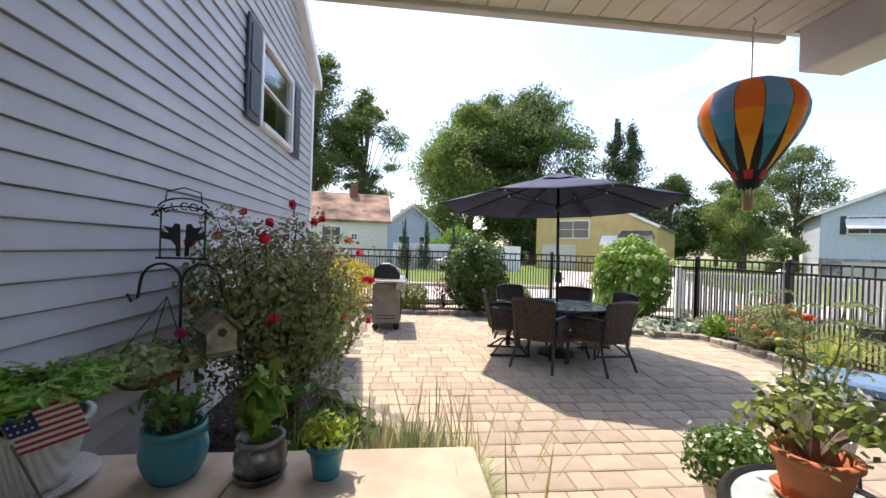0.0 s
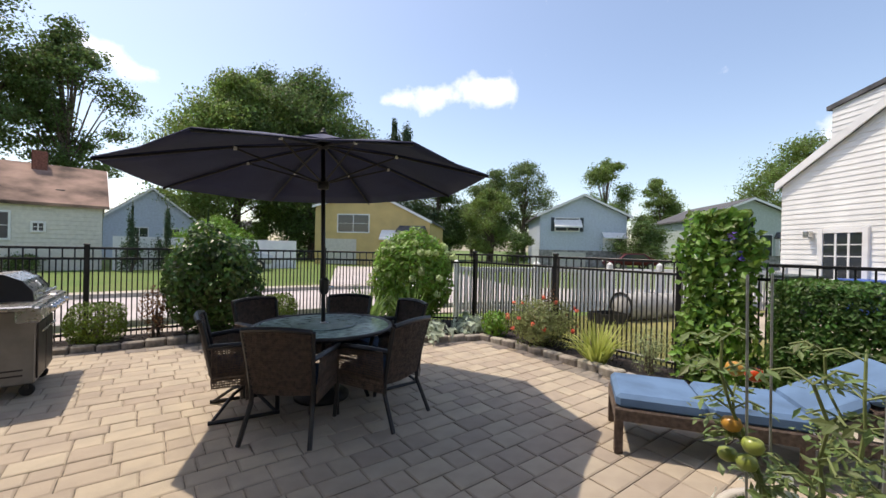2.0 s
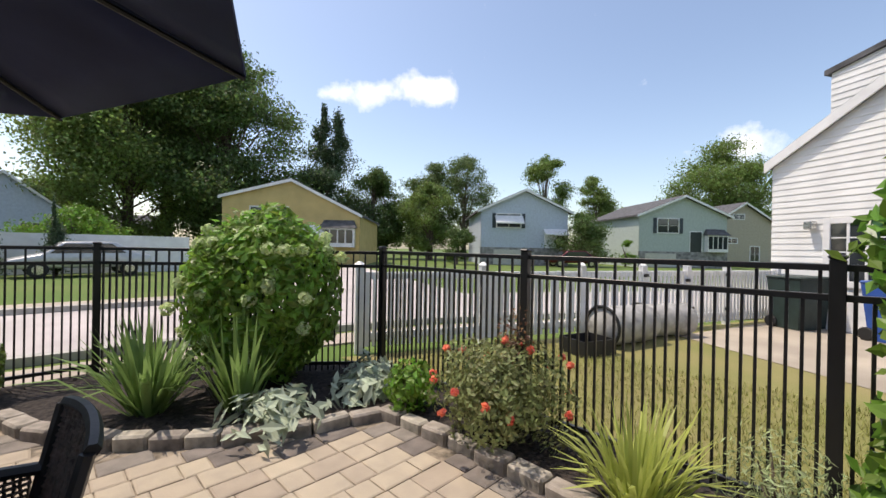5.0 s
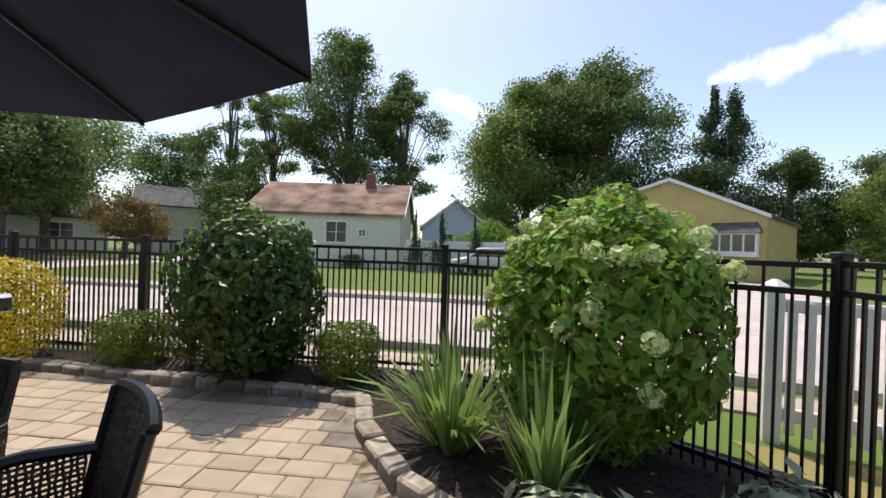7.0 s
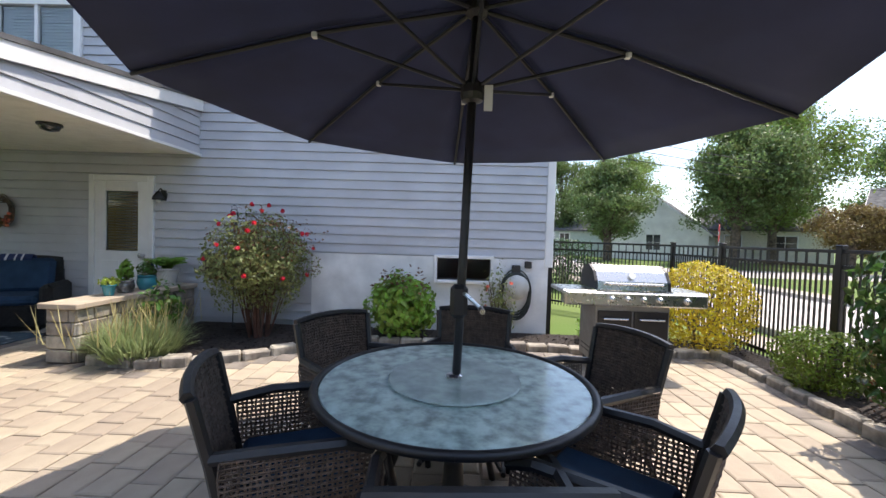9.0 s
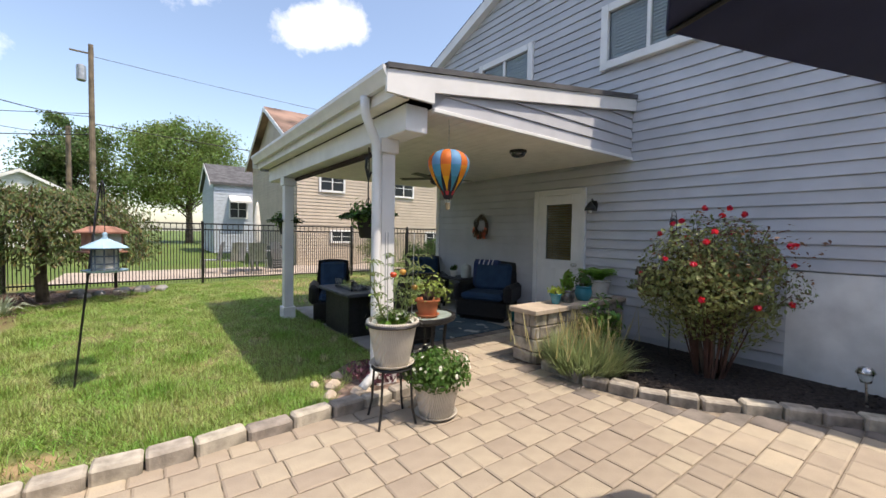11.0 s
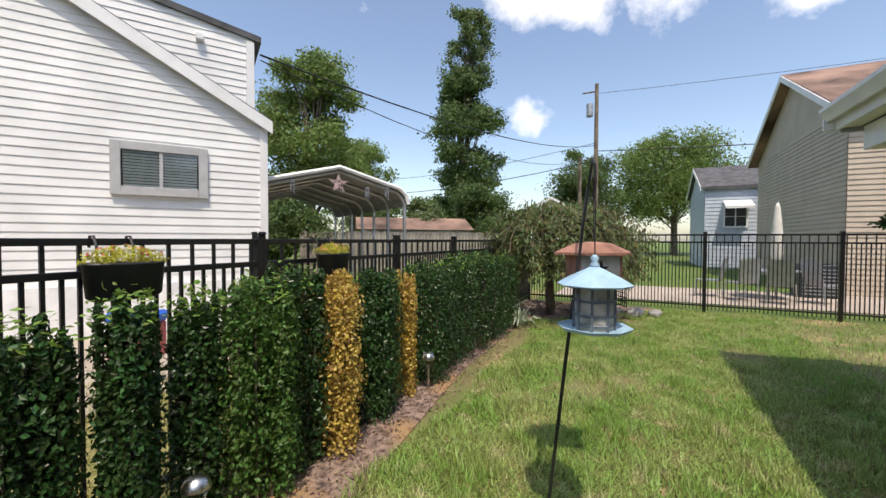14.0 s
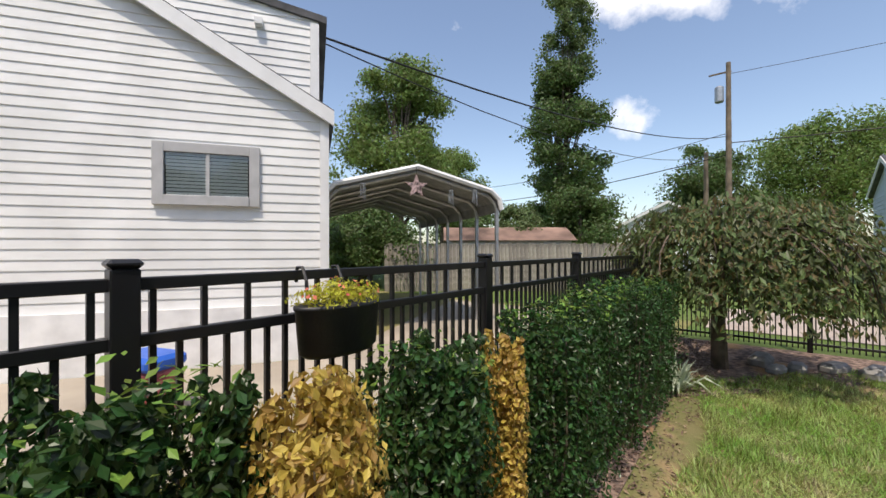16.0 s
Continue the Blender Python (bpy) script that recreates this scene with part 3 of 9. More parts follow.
def grey_house():
    bm = bmesh.new()
    prof = [(0, 0), (HL, 0), (HL, 4.1), (4.45, 6.72), (0, 5.03)]
    front = [bm.verts.new((x, 0.16, z)) for x, z in prof]
    back = [bm.verts.new((x, 8.0, z)) for x, z in prof]
    bm.faces.new(back[::-1])
    for i in range(5):
        j = (i + 1) % 5
        bm.faces.new((front[i], back[i], back[j], front[j]))
    bmesh.ops.recalc_face_normals(bm, faces=bm.faces[:])
    openings = [(2.85, 0.12, 3.65, 2.05), (7.07, 2.72, 8.15, 3.56), (1.42, 3.86, 2.54, 4.54), (4.0, 3.86, 5.12, 4.54), (7.86, 0.78, 8.62, 1.09)]
    xs = sorted({0, 4.45, HL, *(o[0] for o in openings), *(o[2] for o in openings)})
    top = lambda x: 5.03 + x * 0.38 if x <= 4.45 else 4.1 + (HL - x) * 0.524
    for x0, x1 in zip(xs, xs[1:]):
        z0 = 0.0
        for o in sorted((o for o in openings if o[0] <= x0 and o[2] >= x1), key=lambda o: o[1]):
            box(bm, (x0, 0.012, z0), (x1, 0.16, o[1]))
            z0 = o[3]
        vs = [bm.verts.new(p) for y in (0.012, 0.16) for p in ((x0, y, z0), (x1, y, z0), (x1, y, top(x1)), (x0, y, top(x0)))]
        for q in ((0, 1, 2, 3), (7, 6, 5, 4), (0, 4, 5, 1), (2, 6, 7, 3)):
            bm.faces.new([vs[i] for i in q])
    wall = structure("wall_east", bm, M_SIDING, "blue-grey vinyl-sided house wall above a white foundation", "house wall")
    wall.matrix_world = WALL
    holes = [(2.78, 0.0, 3.71, 2.13), (7.07, 2.70, 8.15, 3.62), (1.37, 3.82, 2.58, 4.56), (3.96, 3.82, 5.2, 4.56)]
    base_l = 6.05
    siding(wall, Matrix.Identity(4), HL, 0.12, 1.12, 0.125, M_SIDING, holes, lambda z: (0, base_l), proud=0.022)
    siding(wall, Matrix.Identity(4), HL, 1.12, 6.7, 0.1305, M_SIDING, holes, gable_span, proud=0.022)
    fb = bmesh.new()
    for lo, hi in (((base_l, -0.012, -0.1), (HL - 0.01, 0.011, 0.78)), ((base_l, -0.012, 0.78), (7.86, 0.011, 1.105)), ((8.62, -0.012, 0.78), (HL - 0.01, 0.011, 1.105)), ((7.86, -0.012, 1.09), (8.62, 0.011, 1.105))):
        box(fb, lo, hi)
    f = structure("foundation_wall", fb, M_STUCCO, "white-painted foundation wall", "foundation")
    f.matrix_world = WALL
    t = structure("trim_corner", boxm((HL - 0.06, -0.035, 1.0), (HL + 0.05, 0.1, 4.15), 0.005), M_TRIM, "white corner board of the house", "trim")
    t.matrix_world = WALL
    t = structure("trim_corner_porch", boxm((-0.05, -0.03, 0.0), (0.05, 0.1, 5.05), 0.005), M_TRIM, "white corner board beside the porch", "trim")
    t.matrix_world = WALL
    # rakes and roof
    bm = bmesh.new()
    for (x0, z0), (x1, z1) in (((-0.25, 4.94), (4.45, 6.72)), ((4.45, 6.72), (HL + 0.1, 4.048))):
        vs = [bm.verts.new(p) for p in ((x0, -0.12, z0 + 0.22), (x1, -0.12, z1 + 0.22), (x1, 8.2, z1 + 0.22), (x0, 8.2, z0 + 0.22), (x0, -0.12, z0 + 0.12), (x1, -0.12, z1 + 0.12), (x1, 8.2, z1 + 0.12), (x0, 8.2, z0 + 0.12))]
        for q in ((0, 1, 2, 3), (7, 6, 5, 4), (0, 4, 5, 1), (3, 2, 6, 7), (0, 3, 7, 4), (1, 5, 6, 2)):
            bm.faces.new([vs[i] for i in q])
    r = structure("house_roof", bm, M_SHINGLE, "grey shingled roof of the house", "roof")
    r.matrix_world = WALL
    bm = bmesh.new()
    for (x0, z0), (x1, z1) in (((-0.25, 4.94), (4.45, 6.72)), ((4.45, 6.72), (HL + 0.1, 4.048))):
        vs = [bm.verts.new(p) for p in ((x0, -0.14, z0 + 0.17), (x1, -0.14, z1 + 0.17), (x1, 0.0, z1 + 0.11), (x0, 0.0, z0 + 0.11), (x0, -0.14, z0 - 0.02), (x1, -0.14, z1 - 0.02), (x1, 0.0, z1 - 0.02), (x0, 0.0, z0 - 0.02))]
        for q in ((0, 1, 2, 3), (7, 6, 5, 4), (0, 4, 5, 1), (3, 2, 6, 7), (0, 3, 7, 4), (1, 5, 6, 2)):
            bm.faces.new([vs[i] for i in q])
    r = structure("trim_rake", bm, M_TRIM, "white rake board along the gable", "trim")
    r.matrix_world = WALL
    window("window_1", WALL @ pose(7.07, -0.01, 2.72), 1.08, 0.84, "white sash window between dark shutters", 0.06, 0, False, True, bars=(0.5,))
    window("window_2", WALL @ pose(1.42, -0.01, 3.86), 1.12, 0.68, "white sliding window with closed blinds", 0.11, 1)
    window("window_3", WALL @ pose(4.0, -0.01, 3.86), 1.12, 0.68, "white sliding window with closed blinds", 0.11, 1)
    window("window_4", WALL @ pose(7.86, -0.03, 0.78), 0.76, 0.31, "small white basement slider window", 0.045, 1, False)


grey_house()

# ---- porch ----


def porch():
    bm = bmesh.new()
    y = -2.35
    k = 0
    x = -0.74
    while x < 2.47:
        box(bm, (x, y, 2.46), (min(x + 0.118, 2.488), 2.36, 2.475), 0.003)
        x += 0.122
    structure("ceiling", bm, M_CEIL, "cream vinyl plank porch ceiling", "ceiling")
    bm = bmesh.new()
    yy = -2.35
    while yy < 2.3:
        box(bm, (2.712, yy, 2.50), (2.84, min(yy + 0.15, 2.36), 2.512), 0.002)
        yy += 0.153
    structure("ceiling_soffit", bm, M_CEIL, "cream vinyl eave soffit", "ceiling")
    structure("beam", boxm((2.49, -2.3, 2.27), (2.71, 2.31, 2.49), 0.006), M_TRIM, "white porch beam", "beam")
    structure("fascia", boxm((2.84, -2.4, 2.49), (2.87, 2.4, 2.68), 0.004), M_TRIM, "white eave fascia", "trim")
    # gutter with its open top, and the downpipe
    bm = bmesh.new()
    prof = [(2.872, 2.70), (2.872, 2.585), (2.93, 2.575), (2.955, 2.62), (2.985, 2.665), (2.985, 2.70), (2.965, 2.70), (2.94, 2.63), (2.89, 2.60), (2.885, 2.70)]
    a = [bm.verts.new((px, -2.42, pz)) for px, pz in prof]
    b = [bm.verts.new((px, 2.42, pz)) for px, pz in prof]
    for i in range(len(prof)):
        j = (i + 1) % len(prof)
        bm.faces.new((a[i], a[j], b[j], b[i]))
    bm.faces.new(a[::-1])
    bm.faces.new(b)
    bmesh.ops.recalc_face_normals(bm, faces=bm.faces[:])
    structure("gutter", bm, M_TRIM, "white metal rain gutter", "gutter")
    dp = thing("downpipe", "white downpipe on the porch post", "downpipe", Matrix.Identity(4), "", "structure")
    part("pipe", tubem([(2.92, 1.98, 2.58), (2.92, 1.98, 2.46), (2.88, 1.97, 2.37), (2.82, 1.96, 2.26), (2.79, 1.95, 2.18), (2.785, 1.95, 2.0), (2.785, 1.95, 0.25), (2.80, 1.97, 0.14), (2.95, 2.04, 0.06)], 0.042, 10), M_TRIM, dp, "", True)
    for n, (x, yy) in enumerate(((2.66, 1.87), (2.62, -1.45))):
        bm = boxm((x - 0.07, yy - 0.07, 0.2), (x + 0.07, yy + 0.07, 2.14), 0.006)
        post = structure("porch_post_%d" % (n + 1), bm, M_TRIM, "square white porch post with a collar and foot", "post")
        part("collar", boxm((x - 0.095, yy - 0.095, 2.14), (x + 0.095, yy + 0.095, 2.27), 0.008), M_TRIM, post)
        part("foot", boxm((x - 0.1, yy - 0.1, -0.02), (x + 0.1, yy + 0.1, 0.2), 0.01), M_TRIM, post)
    # shed roof with its gable end
    bm = bmesh.new()
    vs = [(-0.78, 3.3), (2.95, 2.72), (2.95, 2.68), (-0.78, 3.24)]
    a = [bm.verts.new((px, -2.45, pz)) for px, pz in vs]
    b = [bm.verts.new((px, 2.44, pz)) for px, pz in vs]
    for i in range(4):
        bm.faces.new((a[i], a[(i + 1) % 4], b[(i + 1) % 4], b[i]))
    bm.faces.new(a[::-1])
    bm.faces.new(b)
    bmesh.ops.recalc_face_normals(bm, faces=bm.faces[:])
    structure("porch_roof", bm, M_SHINGLE, "grey shingled porch roof", "roof")
    bm = bmesh.new()
    for yy0, yy1 in ((2.395, 2.425), (-2.44, -2.41)):
        vs = [(-0.78, 3.24), (2.95, 2.675), (2.95, 2.50), (2.5, 2.50), (2.5, 2.59), (-0.78, 3.09)]
        a = [bm.verts.new((px, yy0, pz)) for px, pz in vs]
        b = [bm.verts.new((px, yy1, pz)) for px, pz in vs]
        for i in range(6):
            bm.faces.new((a[i], a[(i + 1) % 6], b[(i + 1) % 6], b[i]))
        bm.faces.new(a[::-1])
        bm.faces.new(b)
    bmesh.ops.recalc_face_normals(bm, faces=bm.faces[:])
    structure("trim_porch_rake", bm, M_TRIM, "white fascia of the porch gable", "trim")
    bm = sheet(bmesh.new(), [(-0.77, 2.36, 2.48), (2.48, 2.36, 2.48), (2.48, 2.36, 2.63), (-0.77, 2.36, 3.2)])
    g = structure("porch_gable", bm, M_SIDING, "blue-grey clapboards under the porch rake", "wall")
    m = pose(2.48, 2.368, 0, 0, 0, 180)
    siding(g, m, 3.25, 2.47, 3.2, 0.1305, M_SIDING, (), lambda z: (max(0, (z - 2.58) / 0.151) if z > 2.58 else 0, 3.25))
    structure("trim_porch_edge", boxm((-0.77, 2.362, 2.44), (2.488, 2.405, 2.475), 0.004), M_TRIM, "thin white edge of the porch ceiling", "trim")
    structure("closing_gable", sheet(bmesh.new(), [(-0.77, -2.38, 2.46), (2.84, -2.38, 2.46), (2.84, -2.38, 2.66), (-0.77, -2.38, 3.2)]), M_SIDING, "blue-grey siding at the far porch end", "wall")


porch()

# ---- door ----


def back_door():
    th = thing("door_1", "white half-glazed back door with a closed blind", "door", WALL @ pose(2.85, 0, 0.12), "", "structure")
    w, h = 0.80, 1.93
    bm = bmesh.new()
    for lo, hi in (((-0.08, -0.05, -0.12), (0, 0.03, h + 0.09)), ((w, -0.05, -0.12), (w + 0.08, 0.03, h + 0.09)), ((0, -0.05, h), (w, 0.03, h + 0.09))):
        box(bm, lo, hi, 0.006)
    part("door_frame", bm, M_TRIM, th)
    bm = bmesh.new()
    for lo, hi in (((0, -0.03, 0), (w, 0.0, 0.92)), ((0, -0.03, 0.92), (0.16, 0.0, h)), ((w - 0.16, -0.03, 0.92), (w, 0.0, h)), ((0.16, -0.03, h - 0.14), (w - 0.16, 0.0, h))):
        box(bm, lo, hi, 0.004)
    leaf = part("door_leaf", bm, M_TRIM, th)
    for x in (0.1, 0.43):
        part("door_panel", boxm((x, -0.04, 0.14), (x + 0.27, -0.03, 0.78), 0.006), M_TRIM, leaf)
    part("pane", boxm((0.16, -0.012, 0.92), (w - 0.16, -0.008, h - 0.14)), M_PANE, th)
    bm = bmesh.new()
    for i in range(22):
        box(bm, (0.17, 0.006, 0.93 + i * 0.039), (w - 0.17, 0.012, 0.955 + i * 0.039))
    part("blind", bm, M_WOODBLIND, th, "tan wooden slatted blind")
    bm = bmesh.new()
    for x in (0.27, w - 0.28):
        box(bm, (x, -0.006, 0.92), (x + 0.012, 0.004, h - 0.14))
    part("blind_tape", bm, M_WOODBLIND, th)
    part("door_handle", lathem([(0.025, 0), (0.03, 0.01), (0.012, 0.02), (0.012, 0.05), (0.03, 0.06), (0.028, 0.085), (0.01, 0.09)], 14), M_STEEL, th, "steel door knob", True).matrix_local = pose(w - 0.07, -0.03, 0.86, 90)
    part("threshold", boxm((-0.08, -0.12, -0.12), (w + 0.08, 0.0, -0.02), 0.008), M_SLAB, th)


M_WOODBLIND = material("tan_wood_slats", (0.42, 0.30, 0.16), 0.6, var=0.1, bump=0.1)
back_door()

# ---- houses around ----


def house(name, label, m, w, d, eave, ridge, wall_mat, roof_mat, windows=(), stone=0.0, over=0.35, side_ridge=False, step=0.2, eave2=None, apex=0.5):
    """A gabled house; local x runs along the face towards the garden, +y is inside."""
    th = thing(name, label, "house", m)
    e2 = eave2 or eave
    bm = bmesh.new()
    prof = [(0, -0.3), (w, -0.3), (w, e2), (w * apex, ridge), (0, eave)] if not side_ridge else [(0, -0.3), (d, -0.3), (d, eave), (d / 2, ridge), (0, eave)]
    put = (lambda a, b, z: (a, b, z)) if not side_ridge else (lambda a, b, z: (b, a, z))
    deep = d if not side_ridge else w
    f = [bm.verts.new(put(a, 0.03 if not side_ridge else 0.0, z)) for a, z in prof]
    g = [bm.verts.new(put(a, deep, z)) for a, z in prof]
    bm.faces.new(f)
    bm.faces.new(g[::-1])
    for i in range(5):
        bm.faces.new((f[i], f[(i + 1) % 5], g[(i + 1) % 5], g[i]))
    bmesh.ops.recalc_face_normals(bm, faces=bm.faces[:])
    part("wall", bm, wall_mat, th)
    if not side_ridge:
        siding(th, Matrix.Identity(4), w, stone, ridge, step, wall_mat, (), lambda z: (max(0, (z - eave) / (ridge - eave)) * w * apex, w - max(0, (z - e2) / (ridge - e2)) * w * (1 - apex)), True, 0.017, slot=-0.003)
    else:
        siding(th, Matrix.Identity(4), w, stone, eave, step, wall_mat, (), None, True, 0.025)
    siding(th, pose(w, 0, 0, 0, 0, 90), d, stone, e2, step, wall_mat, (), None, True, 0.025)
    siding(th, pose(0, d, 0, 0, 0, -90), d, stone, eave, step, wall_mat, (), None, True, 0.025)
    if stone:
        part("stone_base", boxm((-0.05, -0.07, -0.2), (w + 0.05, 0.02, stone)), M_STONE, th, "grey fieldstone lower wall")
    bm = bmesh.new()
    full = w if not side_ridge else d
    half = full * (apex if not side_ridge else 0.5)
    for sgn in (-1, 1):
        ev = eave if sgn < 0 else e2
        a0, z0 = (-over if sgn < 0 else full + over), ev - over * (ridge - ev) / (half if sgn < 0 else full - half)
        vs = [bm.verts.new(put(a, b, z)) for z_add in (0.04, 0.2) for a, z, b in ((a0, z0 + z_add, -over), (half, ridge + z_add, -over), (half, ridge + z_add, deep + over), (a0, z0 + z_add, deep + over))]
        for q in ((0, 1, 2, 3), (7, 6, 5, 4), (0, 4, 5, 1), (1, 5, 6, 2), (2, 6, 7, 3), (3, 7, 4, 0)):
            bm.faces.new([vs[i] for i in q])
    bmesh.ops.recalc_face_normals(bm, faces=bm.faces[:])
    part("roof", bm, roof_mat, th)
    for sgn in (-1, 1):
        ev = eave if sgn < 0 else e2
        a0, z0 = (-over if sgn < 0 else full + over), ev - over * (ridge - ev) / (half if sgn < 0 else full - half)
        for b0, b1 in ((-over - 0.04, -over), (deep + over, deep + over + 0.04)):
            bm = bmesh.new()
            vs = [bm.verts.new(put(a, b, z)) for b in (b0, b1) for a, z in ((a0, z0 - 0.04), (half, ridge - 0.04), (half, ridge + 0.17), (a0, z0 + 0.17))]
            for q in ((0, 1, 2, 3), (7, 6, 5, 4), (0, 4, 5, 1), (1, 5, 6, 2), (2, 6, 7, 3), (3, 7, 4, 0)):
                bm.faces.new([vs[i] for i in q])
            bmesh.ops.recalc_face_normals(bm, faces=bm.faces[:])
            part("rake_board", bm, M_TRIM, th, "white rake board")
    for x, z, ww, hh, kind in windows:
        if kind == "garage":
            part("garage_door", boxm((x, -0.09, z), (x + ww, -0.03, z + hh), 0.01), M_GDOOR, th, "pale sectional garage door")
        elif kind == "door":
            dd = part("door", boxm((x, -0.06, z), (x + ww, -0.02, z + hh), 0.01), M_DOORDARK, th, "dark front door")
            part("door_frame", boxm((x - 0.08, -0.05, z), (x + ww + 0.08, -0.03, z + hh + 0.08)), M_TRIM, dd)
        elif kind == "white_door":
            part("door", boxm((x, -0.06, z), (x + ww, -0.02, z + hh), 0.01), M_TRIM, th, "white front door")
        elif kind == "awning":
            bm = bmesh.new()
            vs = [bm.verts.new(p) for p in ((x, -0.02, z + hh), (x + ww, -0.02, z + hh), (x + ww, -0.8, z), (x, -0.8, z), (x, -0.02, z + hh - 0.05), (x + ww, -0.02, z + hh - 0.05), (x + ww, -0.8, z - 0.12), (x, -0.8, z - 0.12))]
            for q in ((0, 1, 2, 3), (7, 6, 5, 4), (0, 3, 7, 4), (1, 5, 6, 2), (3, 2, 6, 7)):
                bm.faces.new([vs[i] for i in q])
            part("awning", bm, M_TRIM, th, "white metal awning")
        elif kind == "bay":
            bay = part("bay_window", boxm((x, -0.5, z), (x + ww, 0.0, z + hh), 0.02), M_TRIM, th, "white bay window under a small dark roof")
            for i in range(4):
                part("pane", boxm((x + 0.08 + i * (ww - 0.1) / 4, -0.515, z + 0.3), (x - 0.02 + (i + 1) * (ww - 0.1) / 4, -0.50, z + hh - 0.12)), M_GLASS, bay)
            bm = bmesh.new()
            vs = [bm.verts.new(p) for p in ((x - 0.15, -0.7, z + hh), (x + ww + 0.15, -0.7, z + hh), (x + ww + 0.15, 0, z + hh), (x - 0.15, 0, z + hh), (x + 0.1, 0, z + hh + 0.6), (x + ww - 0.1, 0, z + hh + 0.6))]
            for q in ((0, 1, 5, 4), (1, 2, 5), (0, 4, 3), (3, 2, 1, 0)):
                bm.faces.new([vs[i] for i in q])
            part("bay_roof", bm, M_SHINGLE, bay, "small dark shingled roof")
        else:
            window("window", pose(x, -0.02, z), ww, hh, "white-framed window", 0.09, 1, False, kind == "shutters", th, bars=(0.5,))
    return th


M_GDOOR = material("pale_garage_door", (0.55, 0.53, 0.47), 0.6, var=0.05, bump=0.05)
M_DOORDARK = material("dark_green_door", (0.02, 0.03, 0.03), 0.4, var=0.1, bump=0.05)

# red-roofed house across the street
rh = house("red_roofed_house", "cream-sided house with a worn red-brown roof", pose(-9.6, 28.4, 0, 0, 0, 5.5), 9.4, 7.4, 3.2, 5.4, M_CREAM, M_RSHINGLE,
           ((1.6, 1.9, 1.1, 0.5, "plain"), (4.9, 1.5, 1.2, 1.2, "plain"), (6.9, 1.9, 0.35, 0.35, "plain")), 0.0, 0.25, True, 0.22)
part("chimney", boxm((6.6, 3.0, 4.7), (7.2, 3.6, 6.2), 0.02), material("red_brick", (0.22, 0.085, 0.06), 0.9, var=0.2, scale=12, bump=0.4), rh, "red brick chimney")
for x in (3.0, 5.4, 7.6):
    part("roof_vent", boxm((x, 1.0, 3.82), (x + 0.35, 1.35, 4.05), 0.02), M_BLACK, rh, "dark roof vent")
house("yellow_house", "yellow-sided house with a white bay window", pose(12.9, 35.2, 0, 0, 0, -43), 9.7, 10, 4.75, 6.0, M_YELLOW, M_SHINGLE,
      ((2.0, 2.7, 2.6, 1.4, "plain"), (5.7, 2.2, 1.6, 0.7, "awning"), (7.1, 1.35, 2.3, 1.35, "bay"), (6.0, 0.3, 1.0, 2.05, "white_door"), (0.6, 0.0, 3.0, 2.1, "garage")), 0, 0.2, False, 0.2, 3.6)
house("pale_blue_house", "pale blue house over a stone lower storey", pose(32.6, 27.6, 0, 0, 0, -43), 8.2, 10, 5.0, 6.9, M_BLUEGREY, M_SHINGLE,
      ((1.5, 3.5, 2.2, 1.2, "shutters"), (1.3, 3.9, 2.6, 0.7, "awning"), (5.9, 2.9, 2.2, 0.5, "awning"), (6.0, 1.2, 1.0, 2.0, "white_door"), (7.2, 1.6, 0.8, 1.4, "plain"), (1.2, 0.0, 3.2, 1.4, "garage")), 1.6, 0.4)
house("sage_house", "sage green house with dark shutters", pose(43.6, 17.3, 0, 0, 0, -43), 8.6, 11, 4.9, 6.7, M_SAGE, M_SHINGLE,
      ((1.8, 3.3, 2.0, 1.3, "shutters"), (5.0, 1.1, 1.1, 2.3, "door"), (6.4, 1.5, 2.0, 1.6, "bay"), (0.6, 0.0, 3.0, 1.3, "garage")), 1.5, 0.4)
house("beige_house", "beige-sided house with a small vent window", pose(56.6, 13.6, 0, 0, 0, -43), 6.8, 9, 4.9, 7.0, M_BEIGE, M_SHINGLE,
      ((2.2, 5.3, 1.2, 0.5, "plain"), (1.4, 2.6, 1.2, 0.5, "plain"), (4.2, 0.6, 1.0, 1.6, "plain")), 0, 0.4)
house("grey_far_house", "small grey house far down the street", pose(-1.5, 46, 0, 0, 0, 8), 7, 8, 3.4, 6.2, M_BLUEGREY, M_SHINGLE, ((2, 1.5, 1.2, 1.2, "plain"), (4.4, 1.5, 1.2, 1.2, "plain")), 0, 0.3)
house("brown_far_house", "low far house with a brown roof", pose(3.0, 74, 0, 0, 0, -5), 14, 8, 2.8, 5.2, M_CREAM, M_SHINGLE, ((3, 1.0, 1.4, 1.2, "plain"), (9, 1.0, 1.4, 1.2, "plain")), 0, 0.4, True)
house("white_far_house", "white far house with a grey roof and chimney", pose(-33, 30.0, 0, 0, 0, 62), 9, 8, 3.0, 5.2, M_CREAM, M_SHINGLE, ((1.5, 1.2, 1.2, 1.2, "plain"), (5, 1.2, 1.6, 1.2, "plain")), 0, 0.4, True)
house("shaded_far_house", "shaded white far house under trees", pose(-30, 42.0, 0, 0, 0, 40), 12, 8, 4.8, 7.0, M_CREAM, M_SHINGLE, ((1.5, 1.0, 1.2, 1.5, "plain"), (4, 1.0, 1.2, 1.5, "plain"), (8, 1.0, 1.2, 1.5, "plain"), (8, 3.4, 1.2, 1.0, "plain")), 0, 0.4, True)
